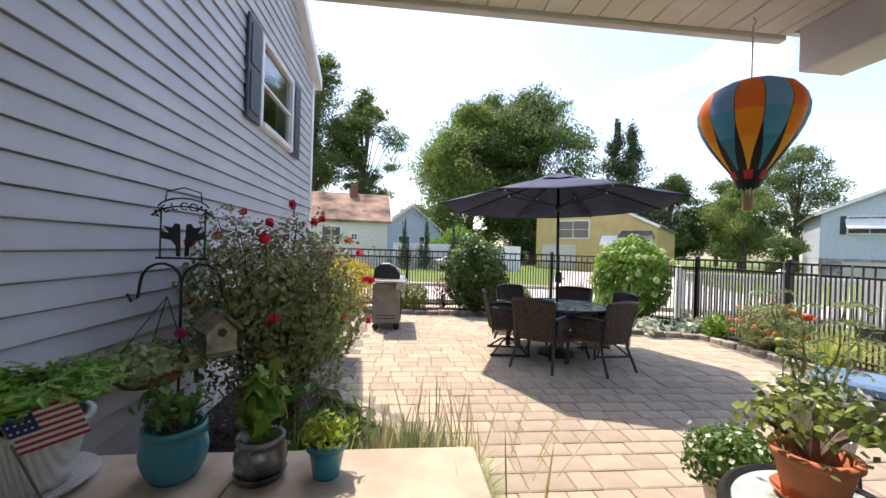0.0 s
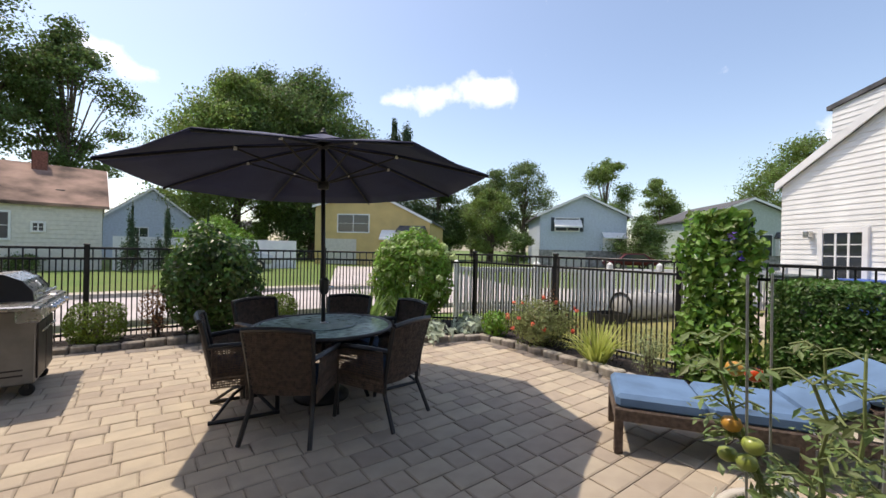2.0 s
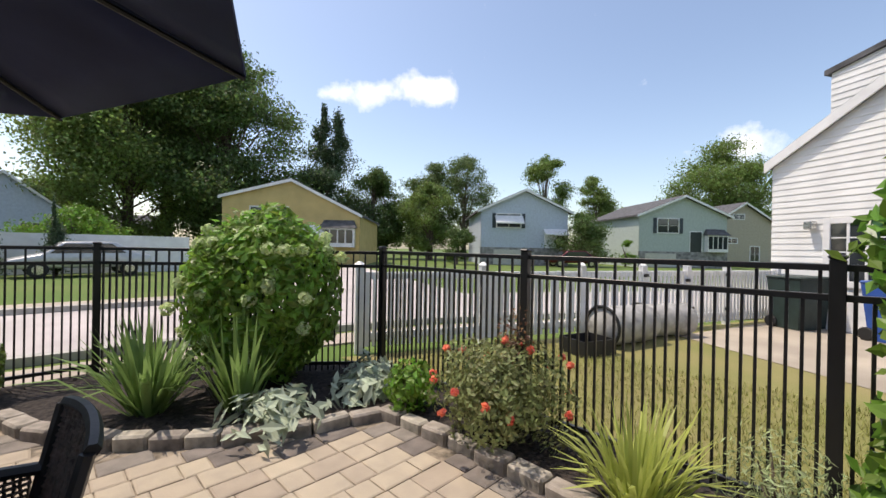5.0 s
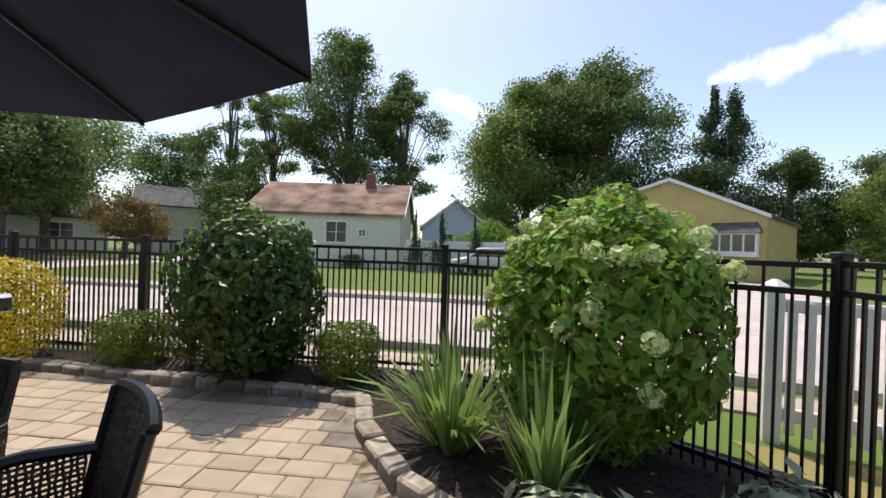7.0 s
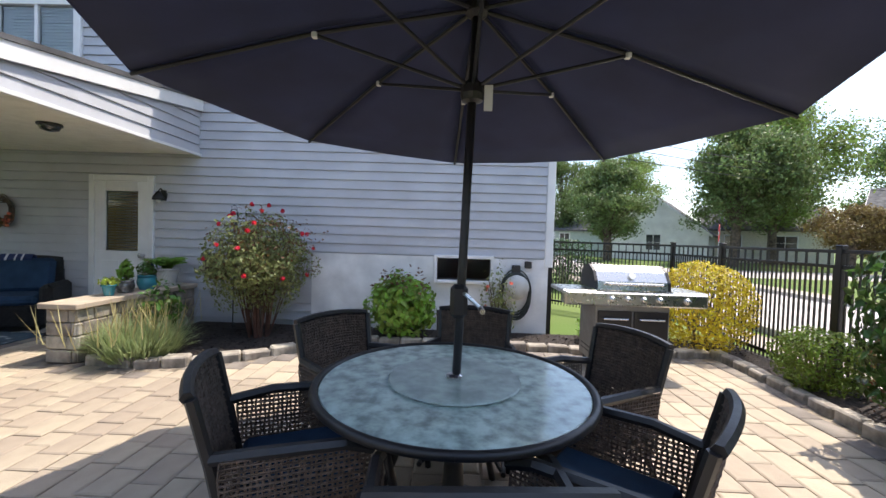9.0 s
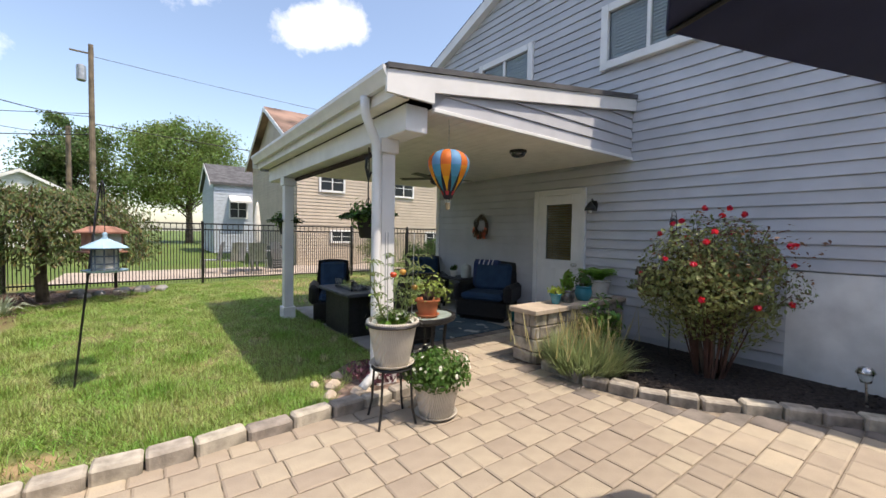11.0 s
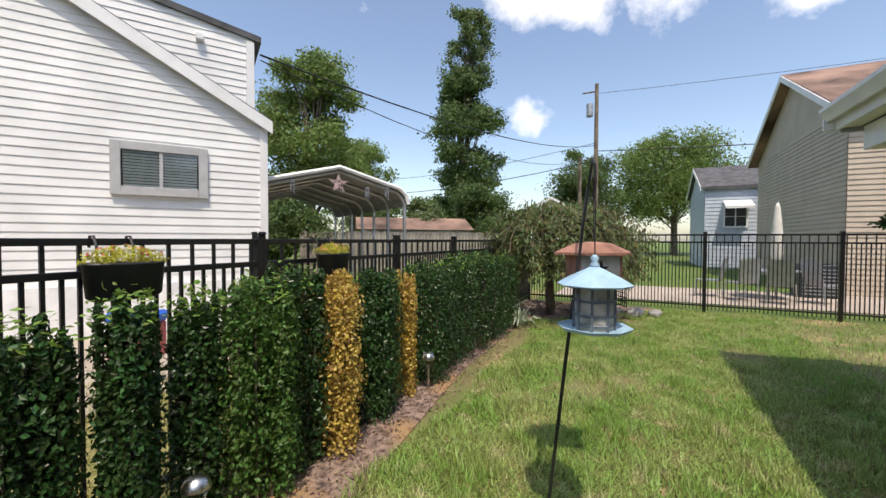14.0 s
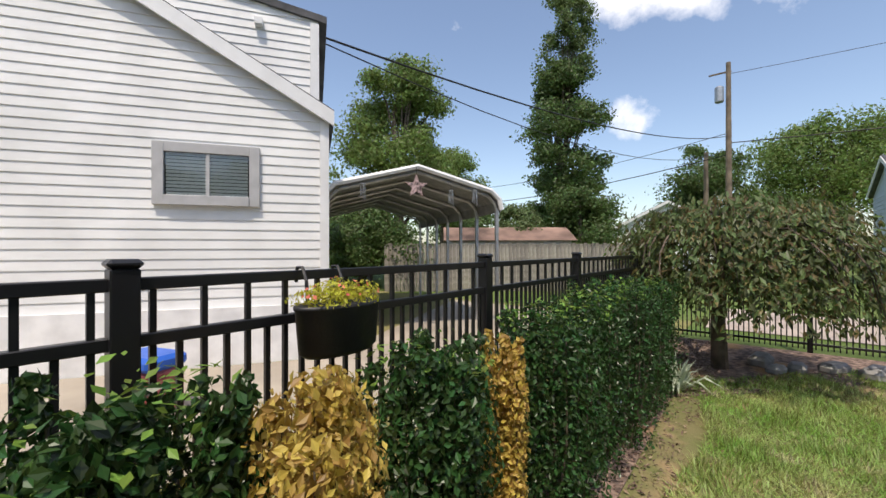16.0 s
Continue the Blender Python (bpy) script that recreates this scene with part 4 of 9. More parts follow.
house("white_gable_house", "white gabled house across the side street", pose(-32.5, 20.5, 0, 0, 0, 53), 8, 8, 2.3, 5.4, M_WSIDE, M_SHINGLE, ((3.4, 0.9, 1.1, 1.3, "plain"),), 0, 0.3)
_low = house("low_pale_house", "low pale house with a broad chimney", pose(-37.5, 14.5, 0, 0, 0, 62), 9, 7, 2.5, 3.7, M_SAGE, M_SHINGLE, ((1.5, 1.0, 0.9, 1.2, "plain"), (3.0, 1.0, 0.9, 1.2, "plain")), 0, 0.3, True)
part("chimney", boxm((6.2, 0.4, 0), (7.4, 1.1, 4.3), 0.02), M_CREAM, _low, "broad pale chimney")
# tan house behind the lawn
house("tan_house", "tan vinyl-sided house behind the back fence", pose(-0.5, -11.6, 0, 0, 0, 180), 14, 8.5, 5.0, 7.3, M_TAN, M_RSHINGLE,
      ((1.0, 3.2, 1.0, 0.75, "plain"), (4.6, 3.2, 1.0, 0.75, "plain"), (1.5, 1.0, 0.9, 0.4, "plain"), (6.5, 1.0, 0.9, 0.4, "plain")), 0, 0.35, True, 0.14)
house("pale_shed_house", "pale blue-white house beyond the back patio", pose(1.25, -22.5, 0, 0, 0, 180), 6.0, 6, 4.2, 5.6, M_BLUEGREY, M_SHINGLE, ((3.3, 1.8, 1.0, 1.2, "plain"), (0.8, 3.2, 1.2, 0.35, "awning"), (0.9, 2.2, 0.9, 1.0, "plain")), 0, 0.2, True)
house("small_white_house", "white gabled house far behind the hedge", pose(15.0, -31.0, 0, 0, 0, 200), 8, 8, 2.9, 5.0, M_WSIDE, M_SHINGLE, ((3.6, 3.0, 0.9, 0.7, "plain"),), 0, 0.3)


def white_house():
    m = pose(15.45, 5.35, 0, 0, 0, -122.7)
    w = 9.15
    th = house("white_house", "white vinyl-sided house with a steep gable", m, w, 9.0, 3.36, 5.98, M_WSIDE, M_SHINGLE, (), 0.75, 0.10, False, 0.131, 3.40, 0.5)
    for ob in th.children:
        if ob.name.startswith("stone_base"):
            ob.data.materials[0] = M_STUCCO
            ob["label"] = "white painted foundation"
    window("window", pose(7.13, -0.03, 2.24), 1.0, 0.56, "grey-trimmed sliding window", 0.13, 1, True, False, th, frame_mat=M_GREYTRIM)
    part("dryer_vent", boxm((8.1, 0.62, 5.0), (8.22, 0.74, 5.12), 0.01), M_TRIM, th, "small white vent box")
    # upper storey set back behind the gable
    bm = bmesh.new()
    prof = [(0.6, 3.3), (w - 0.12, 3.3), (w - 0.12, 5.22), (w * 0.5, 5.98), (0.6, 5.32)]
    f = [bm.verts.new((a, 0.75, z)) for a, z in prof]
    g = [bm.verts.new((a, 8.6, z)) for a, z in prof]
    bm.faces.new(f)
    bm.faces.new(g[::-1])
    for i in range(5):
        bm.faces.new((f[i], f[(i + 1) % 5], g[(i + 1) % 5], g[i]))
    bmesh.ops.recalc_face_normals(bm, faces=bm.faces[:])
    part("upper_wall", bm, M_WSIDE, th)
    siding(th, pose(0, 0.745, 0), w, 3.4, 5.9, 0.131, M_WSIDE, (), lambda z: (0.6, w - 0.12) if z < 5.25 else (0.6 + (z - 5.25) / 0.73 * (w / 2 - 0.6), w - 0.12 - (z - 5.25) / 0.73 * (w / 2 - 0.12)), True, 0.017, slot=-0.003)
    bm = bmesh.new()
    for sgn in (-1, 1):
        vs = [bm.verts.new((w / 2 + sgn * a, b, z + dz)) for dz in (0.03, 0.14) for a, z, b in ((w / 2 - (0.5 if sgn < 0 else -0.02), 5.27 if sgn < 0 else 5.18, 0.68), (0, 5.98, 0.68), (0, 5.98, 8.9), (w / 2 - (0.5 if sgn < 0 else -0.02), 5.27 if sgn < 0 else 5.18, 8.9))]
        for q in ((0, 1, 2, 3), (7, 6, 5, 4), (0, 4, 5, 1), (1, 5, 6, 2), (2, 6, 7, 3), (3, 7, 4, 0)):
            bm.faces.new([vs[i] for i in q])
    bmesh.ops.recalc_face_normals(bm, faces=bm.faces[:])
    part("upper_roof", bm, M_SHINGLE, th)
    part("corner_board", boxm((w - 0.1, -0.04, 0.7), (w + 0.03, 0.06, 3.4), 0.005), M_TRIM, th)
    part("corner_board", boxm((w - 0.24, 0.7, 3.4), (w - 0.10, 0.8, 5.2), 0.005), M_TRIM, th)
    window("window", pose(1.15, -0.03, 0.95), 0.85, 1.1, "white door light of the side door", 0.12, 2, False, False, th, bars=(0.25, 0.5, 0.75))
    window("window", pose(4.15, -0.03, 1.62), 0.7, 1.28, "grey-trimmed sash window", 0.11, 2, True, False, th, frame_mat=M_GREYTRIM)
    part("lamp_bracket", boxm((0.75, -0.2, 1.95), (0.9, -0.02, 2.12), 0.02), M_STEEL, th, "outdoor wall lamp")
    return m


M_GREYTRIM = material("pale_grey_trim", (0.45, 0.45, 0.45), 0.6, var=0.05, bump=0.05)
WHM = white_house()


def carport():
    th = thing("carport", "open metal carport with a rounded white roof", "carport", Matrix.Translation((10.45, -4.24, 0)) @ pose(0, 0, 0, 0, 0, -122.7))
    # local x spans the opening, +y runs back
    prof = [(-1.68, 2.30), (-1.63, 2.50), (-1.46, 2.66), (0, 3.04), (1.46, 2.66), (1.63, 2.50), (1.68, 2.30)]
    bm = bmesh.new()
    rows = []
    for y in (0, 6.0):
        rows.append([bm.verts.new((x, y, z)) for x, z in prof] + [bm.verts.new((x * 0.985, y, z - 0.05)) for x, z in prof[::-1]])
    n = len(rows[0])
    for i in range(n):
        bm.faces.new((rows[0][i], rows[0][(i + 1) % n], rows[1][(i + 1) % n], rows[1][i]))
    bm.faces.new(rows[0])
    bm.faces.new(rows[1][::-1])
    bmesh.ops.recalc_face_normals(bm, faces=bm.faces[:])
    part("roof_sheet", bm, material("corrugated_grey_roof", (0.22, 0.22, 0.215), 0.5, var=0.1, bump=0.4, wave=9), th)
    bm = bmesh.new()
    tube(bm, [(x, -0.01, z) for x, z in prof], 0.05, 6)
    part("roof_edge", bm, M_TRIM, th, "white rounded front edge")
    for y in (0.05, 1.05, 2.05, 3.05, 4.05, 5.05, 5.95):
        part("rib", tubem([(x * 0.96, y, z - 0.09) for x, z in prof], 0.035, 6), M_GALV, th)
        for s in (-1, 1):
            part("post", boxm((s * 1.60 - 0.03, y - 0.03, -0.02), (s * 1.60 + 0.03, y + 0.03, 2.30)), M_GALV, th)


carport()


def utility_pole(x, y, h, label, box_on):
    th = thing("utility_pole", label, "utility pole", Matrix.Translation((x, y, 0)))
    part("pole", tubem([(0, 0, -0.1), (0, 0, h)], [0.2, 0.13], 10), M_WOODPOLE, th)
    if box_on:
        part("transformer", lathem([(0.2, h - 2.4), (0.24, h - 2.35), (0.24, h - 1.5), (0.15, h - 1.42)], 14, (0.45, 0.2, 0)), M_GALV, th, "grey transformer can")
        part("crossarm", boxm((-0.15, -0.05, h - 0.6), (1.0, 0.05, h - 0.52)), M_WOODPOLE, th)


utility_pole(7.25, -28.5, 12.9, "tall wooden utility pole with a grey transformer", True)
utility_pole(8.6, -30.5, 8.0, "shorter weathered wooden pole", False)


def cable(label, a, b, sag, r=0.012, n=14):
    pts = []
    for i in range(n + 1):
        t = i / n
        p = Vector(a).lerp(Vector(b), t)
        p.z -= sag * 4 * t * (1 - t)
        pts.append(p)
    tagged(part("overhead_cable", tubem(pts, r, 5), M_RUBBER, None), label, "cable", "overhead cables")


cable("black service cable from pole to white house", (11.12, -2.75, 5.0), (7.3, -28.4, 8.4), 0.7, 0.02)
cable("black service cable from pole to white house", (11.12, -2.75, 4.9), (7.3, -28.4, 7.6), 1.2, 0.012)
cable("overhead cable between the poles", (7.3, -28.5, 12.2), (-40, -24, 11.5), 0.8, 0.015)
cable("overhead cable between the poles", (7.3, -28.5, 8.0), (-40, -24, 8.0), 1.0, 0.03)
cable("overhead cable between the poles", (7.3, -28.5, 7.3), (40, -34, 7.0), 1.0, 0.03)
cable("overhead cable between the poles", (7.3, -28.5, 8.6), (40, -36, 9.0), 1.0, 0.02)
for z in (6.6, 6.1, 5.6):
    cable("street cables beyond the house corner", (-14, 12.5, z), (-34, 60, z + 2.2), 1.0, 0.02)

# ---- patio furniture ----
M_WICKER = material("dark_brown_wicker", (0.19, 0.135, 0.105), 0.55, var=0.2, scale=30, bump=0.9, wave=48)
M_BWICKER = material("black_wicker", (0.022, 0.020, 0.020), 0.5, var=0.2, scale=30, bump=0.9, wave=40)
M_FRAME = material("dark_bronze_frame", (0.020, 0.018, 0.019), 0.42, var=0.1, bump=0.1)
M_RIB = material("black_umbrella_rib", (0.010, 0.010, 0.012), 0.45, var=0.1, bump=0.05)
M_NAVY = material("navy_cushion", (0.014, 0.045, 0.095), 0.9, var=0.15, scale=5, bump=0.3, bscale=200)
M_SKY = material("faded_blue_cushion", (0.105, 0.19, 0.32), 0.85, var=0.1, scale=4, bump=0.25, bscale=12)
M_TGLASS = material("green_tinted_glass", (0.60, 0.76, 0.70), 0.04, var=0.22, scale=16, bump=0.35, bscale=9, spec=0.7, transmit=0.3)
M_TGLASS2 = material("frosted_glass_disc", (0.66, 0.80, 0.74), 0.14, var=0.12, scale=12, bump=0.25, bscale=12, spec=0.7, transmit=0.45)
TX, TY = 3.0, 6.1


def umbrella():
    th = thing("patio_umbrella", "open navy market umbrella standing through the table", "umbrella", Matrix.Translation((TX - 0.007, TY + 0.01, 0)))
    lean = Vector((-0.014, 0.024, 1.0))
    part("pole", tubem([lean * 0.05 + Vector((0.01, -0.017, 0)), lean * 1.3 + Vector((0.01, -0.017, 0)), lean * 2.52 + Vector((0.01, -0.017, 0))], 0.021, 12), M_FRAME, th, "", True)
    part("base", lathem([(0.26, 0.0), (0.26, 0.03), (0.22, 0.06), (0.06, 0.09), (0.045, 0.3), (0.03, 0.32)], 24), M_IRON, th, "round cast base", True)
    hub = Vector((-0.024, 0.042, 2.49))
    R, zt = 1.64, 2.095
    n = 8
    tips = []
    for k in range(n):
        a = math.radians(-88.5) + 2 * math.pi * k / n
        x, y = R * math.cos(a), R * math.sin(a)
        tips.append(Vector((-0.083 + x, 0.0 + y, zt + 0.02 * x - 0.032 * y)))
    seg = 7
    for k in range(n):
        a, b = tips[k], tips[(k + 1) % n]
        bm = bmesh.new()
        grid = []
        for i in range(1, seg + 1):
            t = i / seg
            row = []
            for j in range(7):
                u = j / 6
                p = hub.lerp(a.lerp(b, u), t)
                # cloth pulled taut between the ribs, with a slight sag in the middle of the panel
                p.z += 0.03 * math.sin(math.pi * t) - 0.022 * math.sin(math.pi * t * 0.62) * math.sin(math.pi * u)
                p = hub + (p - hub) * (1 - 0.012 * t * math.sin(math.pi * u))
                row.append(bm.verts.new(p))
            grid.append(row)
        top = bm.verts.new(hub + Vector((0, 0, 0.01)))
        for j in range(6):
            bm.faces.new((top, grid[0][j], grid[0][j + 1]))
            for q, r in zip(grid, grid[1:]):
                bm.faces.new((q[j], r[j], r[j + 1], q[j + 1]))
        me = part("canopy_panel", bm, M_UMB, th, "", True)
        me.modifiers.new("cloth", "SOLIDIFY").thickness = 0.003
        # stitched hem along the lower edge
        part("hem", tubem([a, a.lerp(b, 0.5) + (hub - a.lerp(b, 0.5)) * 0.012 + Vector((0, 0, -0.02)), b], 0.006, 5), M_UMB, me)
    low = Vector((-0.02, 0.033, 2.08))
    for a in tips:
        mid = hub.lerp(a, 0.46) + Vector((0, 0, 0.006))
        rib = part("rib", tubem([hub + Vector((0, 0, -0.03)), mid, a + Vector((0, 0, -0.016))], 0.0095, 6), M_RIB, th)
        part("strut", tubem([low, mid + Vector((0, 0, -0.008))], 0.0085, 6), M_RIB, rib)
        part("rib_clip", boxm((-0.014, -0.014, -0.022), (0.014, 0.014, 0.006), 0.004), M_TRIM, rib, "white plastic clip").location = mid
    part("hub", lathem([(0.024, -0.06), (0.05, -0.05), (0.058, -0.02), (0.055, 0.02), (0.03, 0.045)], 14, low), M_FRAME, th)
    part("top_hub", lathem([(0.03, -0.07), (0.055, -0.05), (0.055, -0.01), (0.03, 0.0)], 14, hub), M_FRAME, th)
    part("finial", lathem([(0.045, 0.0), (0.04, 0.015), (0.018, 0.03), (0.022, 0.045), (0.005, 0.06)], 12, hub + Vector((0, 0, 0.085))), M_FRAME, th, "", True)
    cap = bmesh.new()
    ring = [cap.verts.new(hub.lerp(tips[k // 2].lerp(tips[(k // 2 + 1) % 8], 0.5 * (k % 2)), 0.25 if k % 2 == 0 else 0.235) + Vector((0, 0, 0.045 if k % 2 == 0 else 0.03))) for k in range(16)]
    tip = cap.verts.new(hub + Vector((0, 0, 0.09)))
    for k in range(16):
        cap.faces.new((tip, ring[k], ring[(k + 1) % 16]))
    part("vent_cap", cap, M_UMB, th)
    crank = part("crank_box", boxm((-0.04, -0.042, 1.0), (0.04, 0.042, 1.16), 0.02), M_FRAME, th)
    part("crank_handle", tube(tubem([(0.03, 0.02, 1.12), (0.06, 0.03, 1.12), (0.075, 0.10, 1.06)], 0.009, 6), [(0.075, 0.10, 1.06), (0.13, 0.105, 1.055)], 0.013, 8), M_STEEL, crank, "grey crank handle")
    part("care_tag", boxm((-0.003, -0.02, -0.15), (0.003, 0.02, -0.03)), M_TRIM, th, "white cloth tag").location = low + Vector((0.02, 0.075, 0.05))


umbrella()


def dining_table():
    th = thing("round_table", "round patio table with a green-tinted glass top", "table", Matrix.Translation((TX, TY, 0)))
    R, z = 0.637, 0.70
    part("tabletop", lathem([(R - 0.02, z - 0.012), (R - 0.015, z - 0.004), (R - 0.02, z)], 56), M_TGLASS, th, "rippled tinted glass")
    bm = bmesh.new()
    ring = [((R + 0.005) * math.cos(2 * math.pi * k / 56), (R + 0.005) * math.sin(2 * math.pi * k / 56), z - 0.008) for k in range(57)]
    tube(bm, ring, 0.019, 8, False)
    part("rim", bm, M_FRAME, th, "dark metal rim", True)
    part("lazy_susan", lathem([(0.05, z), (0.308, z + 0.004), (0.314, z + 0.010), (0.308, z + 0.015), (0.04, z + 0.015)], 48), M_TGLASS2, th, "frosted glass turntable")
    part("pole_collar", lathem([(0.04, z + 0.018), (0.04, z + 0.024), (0.026, z + 0.032)], 18), M_STEEL, th)
    for k in range(4):
        a = math.pi / 4 + k * math.pi / 2 + 0.2
        c, s = math.cos(a), math.sin(a)
        part("leg", tubem([(0.50 * c, 0.50 * s, z - 0.03), (0.42 * c, 0.42 * s, 0.4), (0.36 * c, 0.36 * s, 0.2), (0.44 * c, 0.44 * s, 0.0)], 0.018, 8), M_FRAME, th, "", True)
    part("stretcher", tube(bmesh.new(), [(0.38 * math.cos(2 * math.pi * k / 24), 0.38 * math.sin(2 * math.pi * k / 24), 0.27) for k in range(25)], 0.012, 6, False), M_FRAME, th)


dining_table()


def curved_panel(w0, w1, z0, z1, y0, y1, bow, mat, name, parent, thick=0.022, nx=8, nz=6):
    """A slightly bowed back panel."""
    bm = bmesh.new()
    rows = []
    for side in (0, 1):
        g = []
        for i in range(nz + 1):
            t = i / nz
            w, z, y = w0 + (w1 - w0) * t, z0 + (z1 - z0) * t, y0 + (y1 - y0) * t
            g.append([bm.verts.new((w * (j / nx - 0.5), y - bow * (1 - (2 * j / nx - 1) ** 2) - side * thick, z + 0.02 * t * (1 - (2 * j / nx - 1) ** 2))) for j in range(nx + 1)])
        rows.append(g)
    for g, flip in ((rows[0], False), (rows[1], True)):
        for i in range(nz):
            for j in range(nx):
                f = (g[i][j], g[i][j + 1], g[i + 1][j + 1], g[i + 1][j])
                bm.faces.new(f[::-1] if flip else f)
    for i in range(nz):
        for j in (0, nx):
            bm.faces.new((rows[0][i][j], rows[1][i][j], rows[1][i + 1][j], rows[0][i + 1][j]))
    for j in range(nx):
        for i in (0, nz):
            bm.faces.new((rows[0][i][j], rows[1][i][j], rows[1][i][j + 1], rows[0][i][j + 1]))
    bmesh.ops.recalc_face_normals(bm, faces=bm.faces[:])
    return part(name, bm, mat, parent)


def woven_panel(at, wide, tall, mat, name, parent, pitch=0.019, r=0.0062, seg=6):
    """Open basket weave over the surface at(u, v), strands passing over and under."""
    bm = bmesh.new()
    nu, nv = round(wide / pitch), round(tall / pitch)
    for i in range(nu + 1):
        tube(bm, [at(i / nu, k / seg) + Vector((0, 0.003 * (-1) ** (i + k), 0)) for k in range(seg + 1)], r * 0.8, 4, False)
    for i in range(nv + 1):
        tube(bm, [at(k / seg, i / nv) + Vector((0, 0.003 * (-1) ** (i + k + 1), 0)) for k in range(seg + 1)], r, 4, False)
    return tagged(part(name, bm, mat, parent), kind="stuff")


def dining_chair(swivel, label):
    th = thing("dining_chair", label, "chair", None, "chairs round the table")
    w = 0.56
    part("seat", boxm((-w / 2, -0.24, 0.36), (w / 2, 0.27, 0.40), 0.012), M_WICKER, th)
    part("cushion", boxm((-w / 2 + 0.03, -0.22, 0.40), (w / 2 - 0.03, 0.25, 0.455), 0.022), M_NAVY, th, "navy seat cushion")
    woven_panel(lambda u, v: Vector(((0.45 + 0.06 * v) * (u - 0.5), -0.24 - 0.1 * v - 0.03 * (1 - (2 * u - 1) ** 2), 0.36 + 0.475 * v + 0.02 * v * (1 - (2 * u - 1) ** 2))), 0.47, 0.5, M_WICKER, "back_weave", th, 0.0175, 0.0092)
    bm = bmesh.new()
    for s in (-1, 1):
        tube(bm, [(s * 0.235, -0.23, 0.33), (s * 0.245, -0.28, 0.6), (s * 0.262, -0.335, 0.84)], 0.02, 6)
    pts = [(-0.262 + 0.524 * i / 8, -0.345 - 0.03 * (1 - (i / 4 - 1) ** 2), 0.845 + 0.02 * (1 - (i / 4 - 1) ** 2)) for i in range(9)]
    tube(bm, pts, 0.021, 6)
    part("back_frame", bm, M_FRAME, th)
    for s in (-1, 1):
        part("armrest", tubem([(s * 0.25, -0.28, 0.63), (s * 0.29, -0.1, 0.645), (s * 0.295, 0.15, 0.635), (s * 0.29, 0.25, 0.60)], 0.022, 6), M_FRAME, th)
        woven_panel(lambda u, v, s=s: Vector((s * (0.268 + 0.02 * v), -0.25 + 0.49 * u, 0.30 + 0.33 * v)), 0.49, 0.33, M_WICKER, "side_weave", th)
    part("front_panel", boxm((-w / 2, 0.245, 0.29), (w / 2, 0.268, 0.38), 0.004), M_WICKER, th)
    if swivel:
        part("pedestal", tubem([(0, 0, 0.10), (0, 0, 0.36)], 0.035, 10), M_FRAME, th)
        for k in range(4):
            a = math.pi / 4 + k * math.pi / 2
            c, s = math.cos(a), math.sin(a)
            part("base_arm", tubem([(0, 0, 0.2), (0.12 * c, 0.12 * s, 0.17), (0.34 * c, 0.34 * s, 0.02)], 0.014, 6), M_FRAME, th)
        for x in (-0.25, 0.25):
            part("base_rail", tubem([(x, -0.27, 0.016), (x, 0.27, 0.016)], 0.016, 6), M_FRAME, th)
    else:
        for x, y, dx, dy in ((-0.26, 0.25, -0.01, 0.02), (0.26, 0.25, 0.01, 0.02), (-0.235, -0.24, -0.03, -0.12), (0.235, -0.24, 0.03, -0.12)):
            part("leg", tubem([(x, y, 0.40), (x, y, 0.28), (x + dx, y + dy, 0.0)], 0.018, 6), M_FRAME, th)
    return th


def chair_at(x, y):
    d = Vector((TX - x, TY - y, 0)).normalized()
    return Matrix.Translation((x + 0.36 * d.x, y + 0.36 * d.y, 0)) @ pose(0, 0, 0, 0, 0, math.degrees(math.atan2(-d.x, d.y)))


_fixed = dining_chair(False, "brown wicker armchair with a navy cushion")
_fixed.matrix_world = chair_at(2.35, 5.31)
for _p in ((3.42, 5.13), (2.57, 7.13), (3.64, 6.95)):
    copy_thing(_fixed, chair_at(*_p))
_swiv = dining_chair(True, "brown wicker swivel armchair with a navy cushion")
_swiv.matrix_world = chair_at(1.96, 6.25)
copy_thing(_swiv, chair_at(4.08, 6.17))


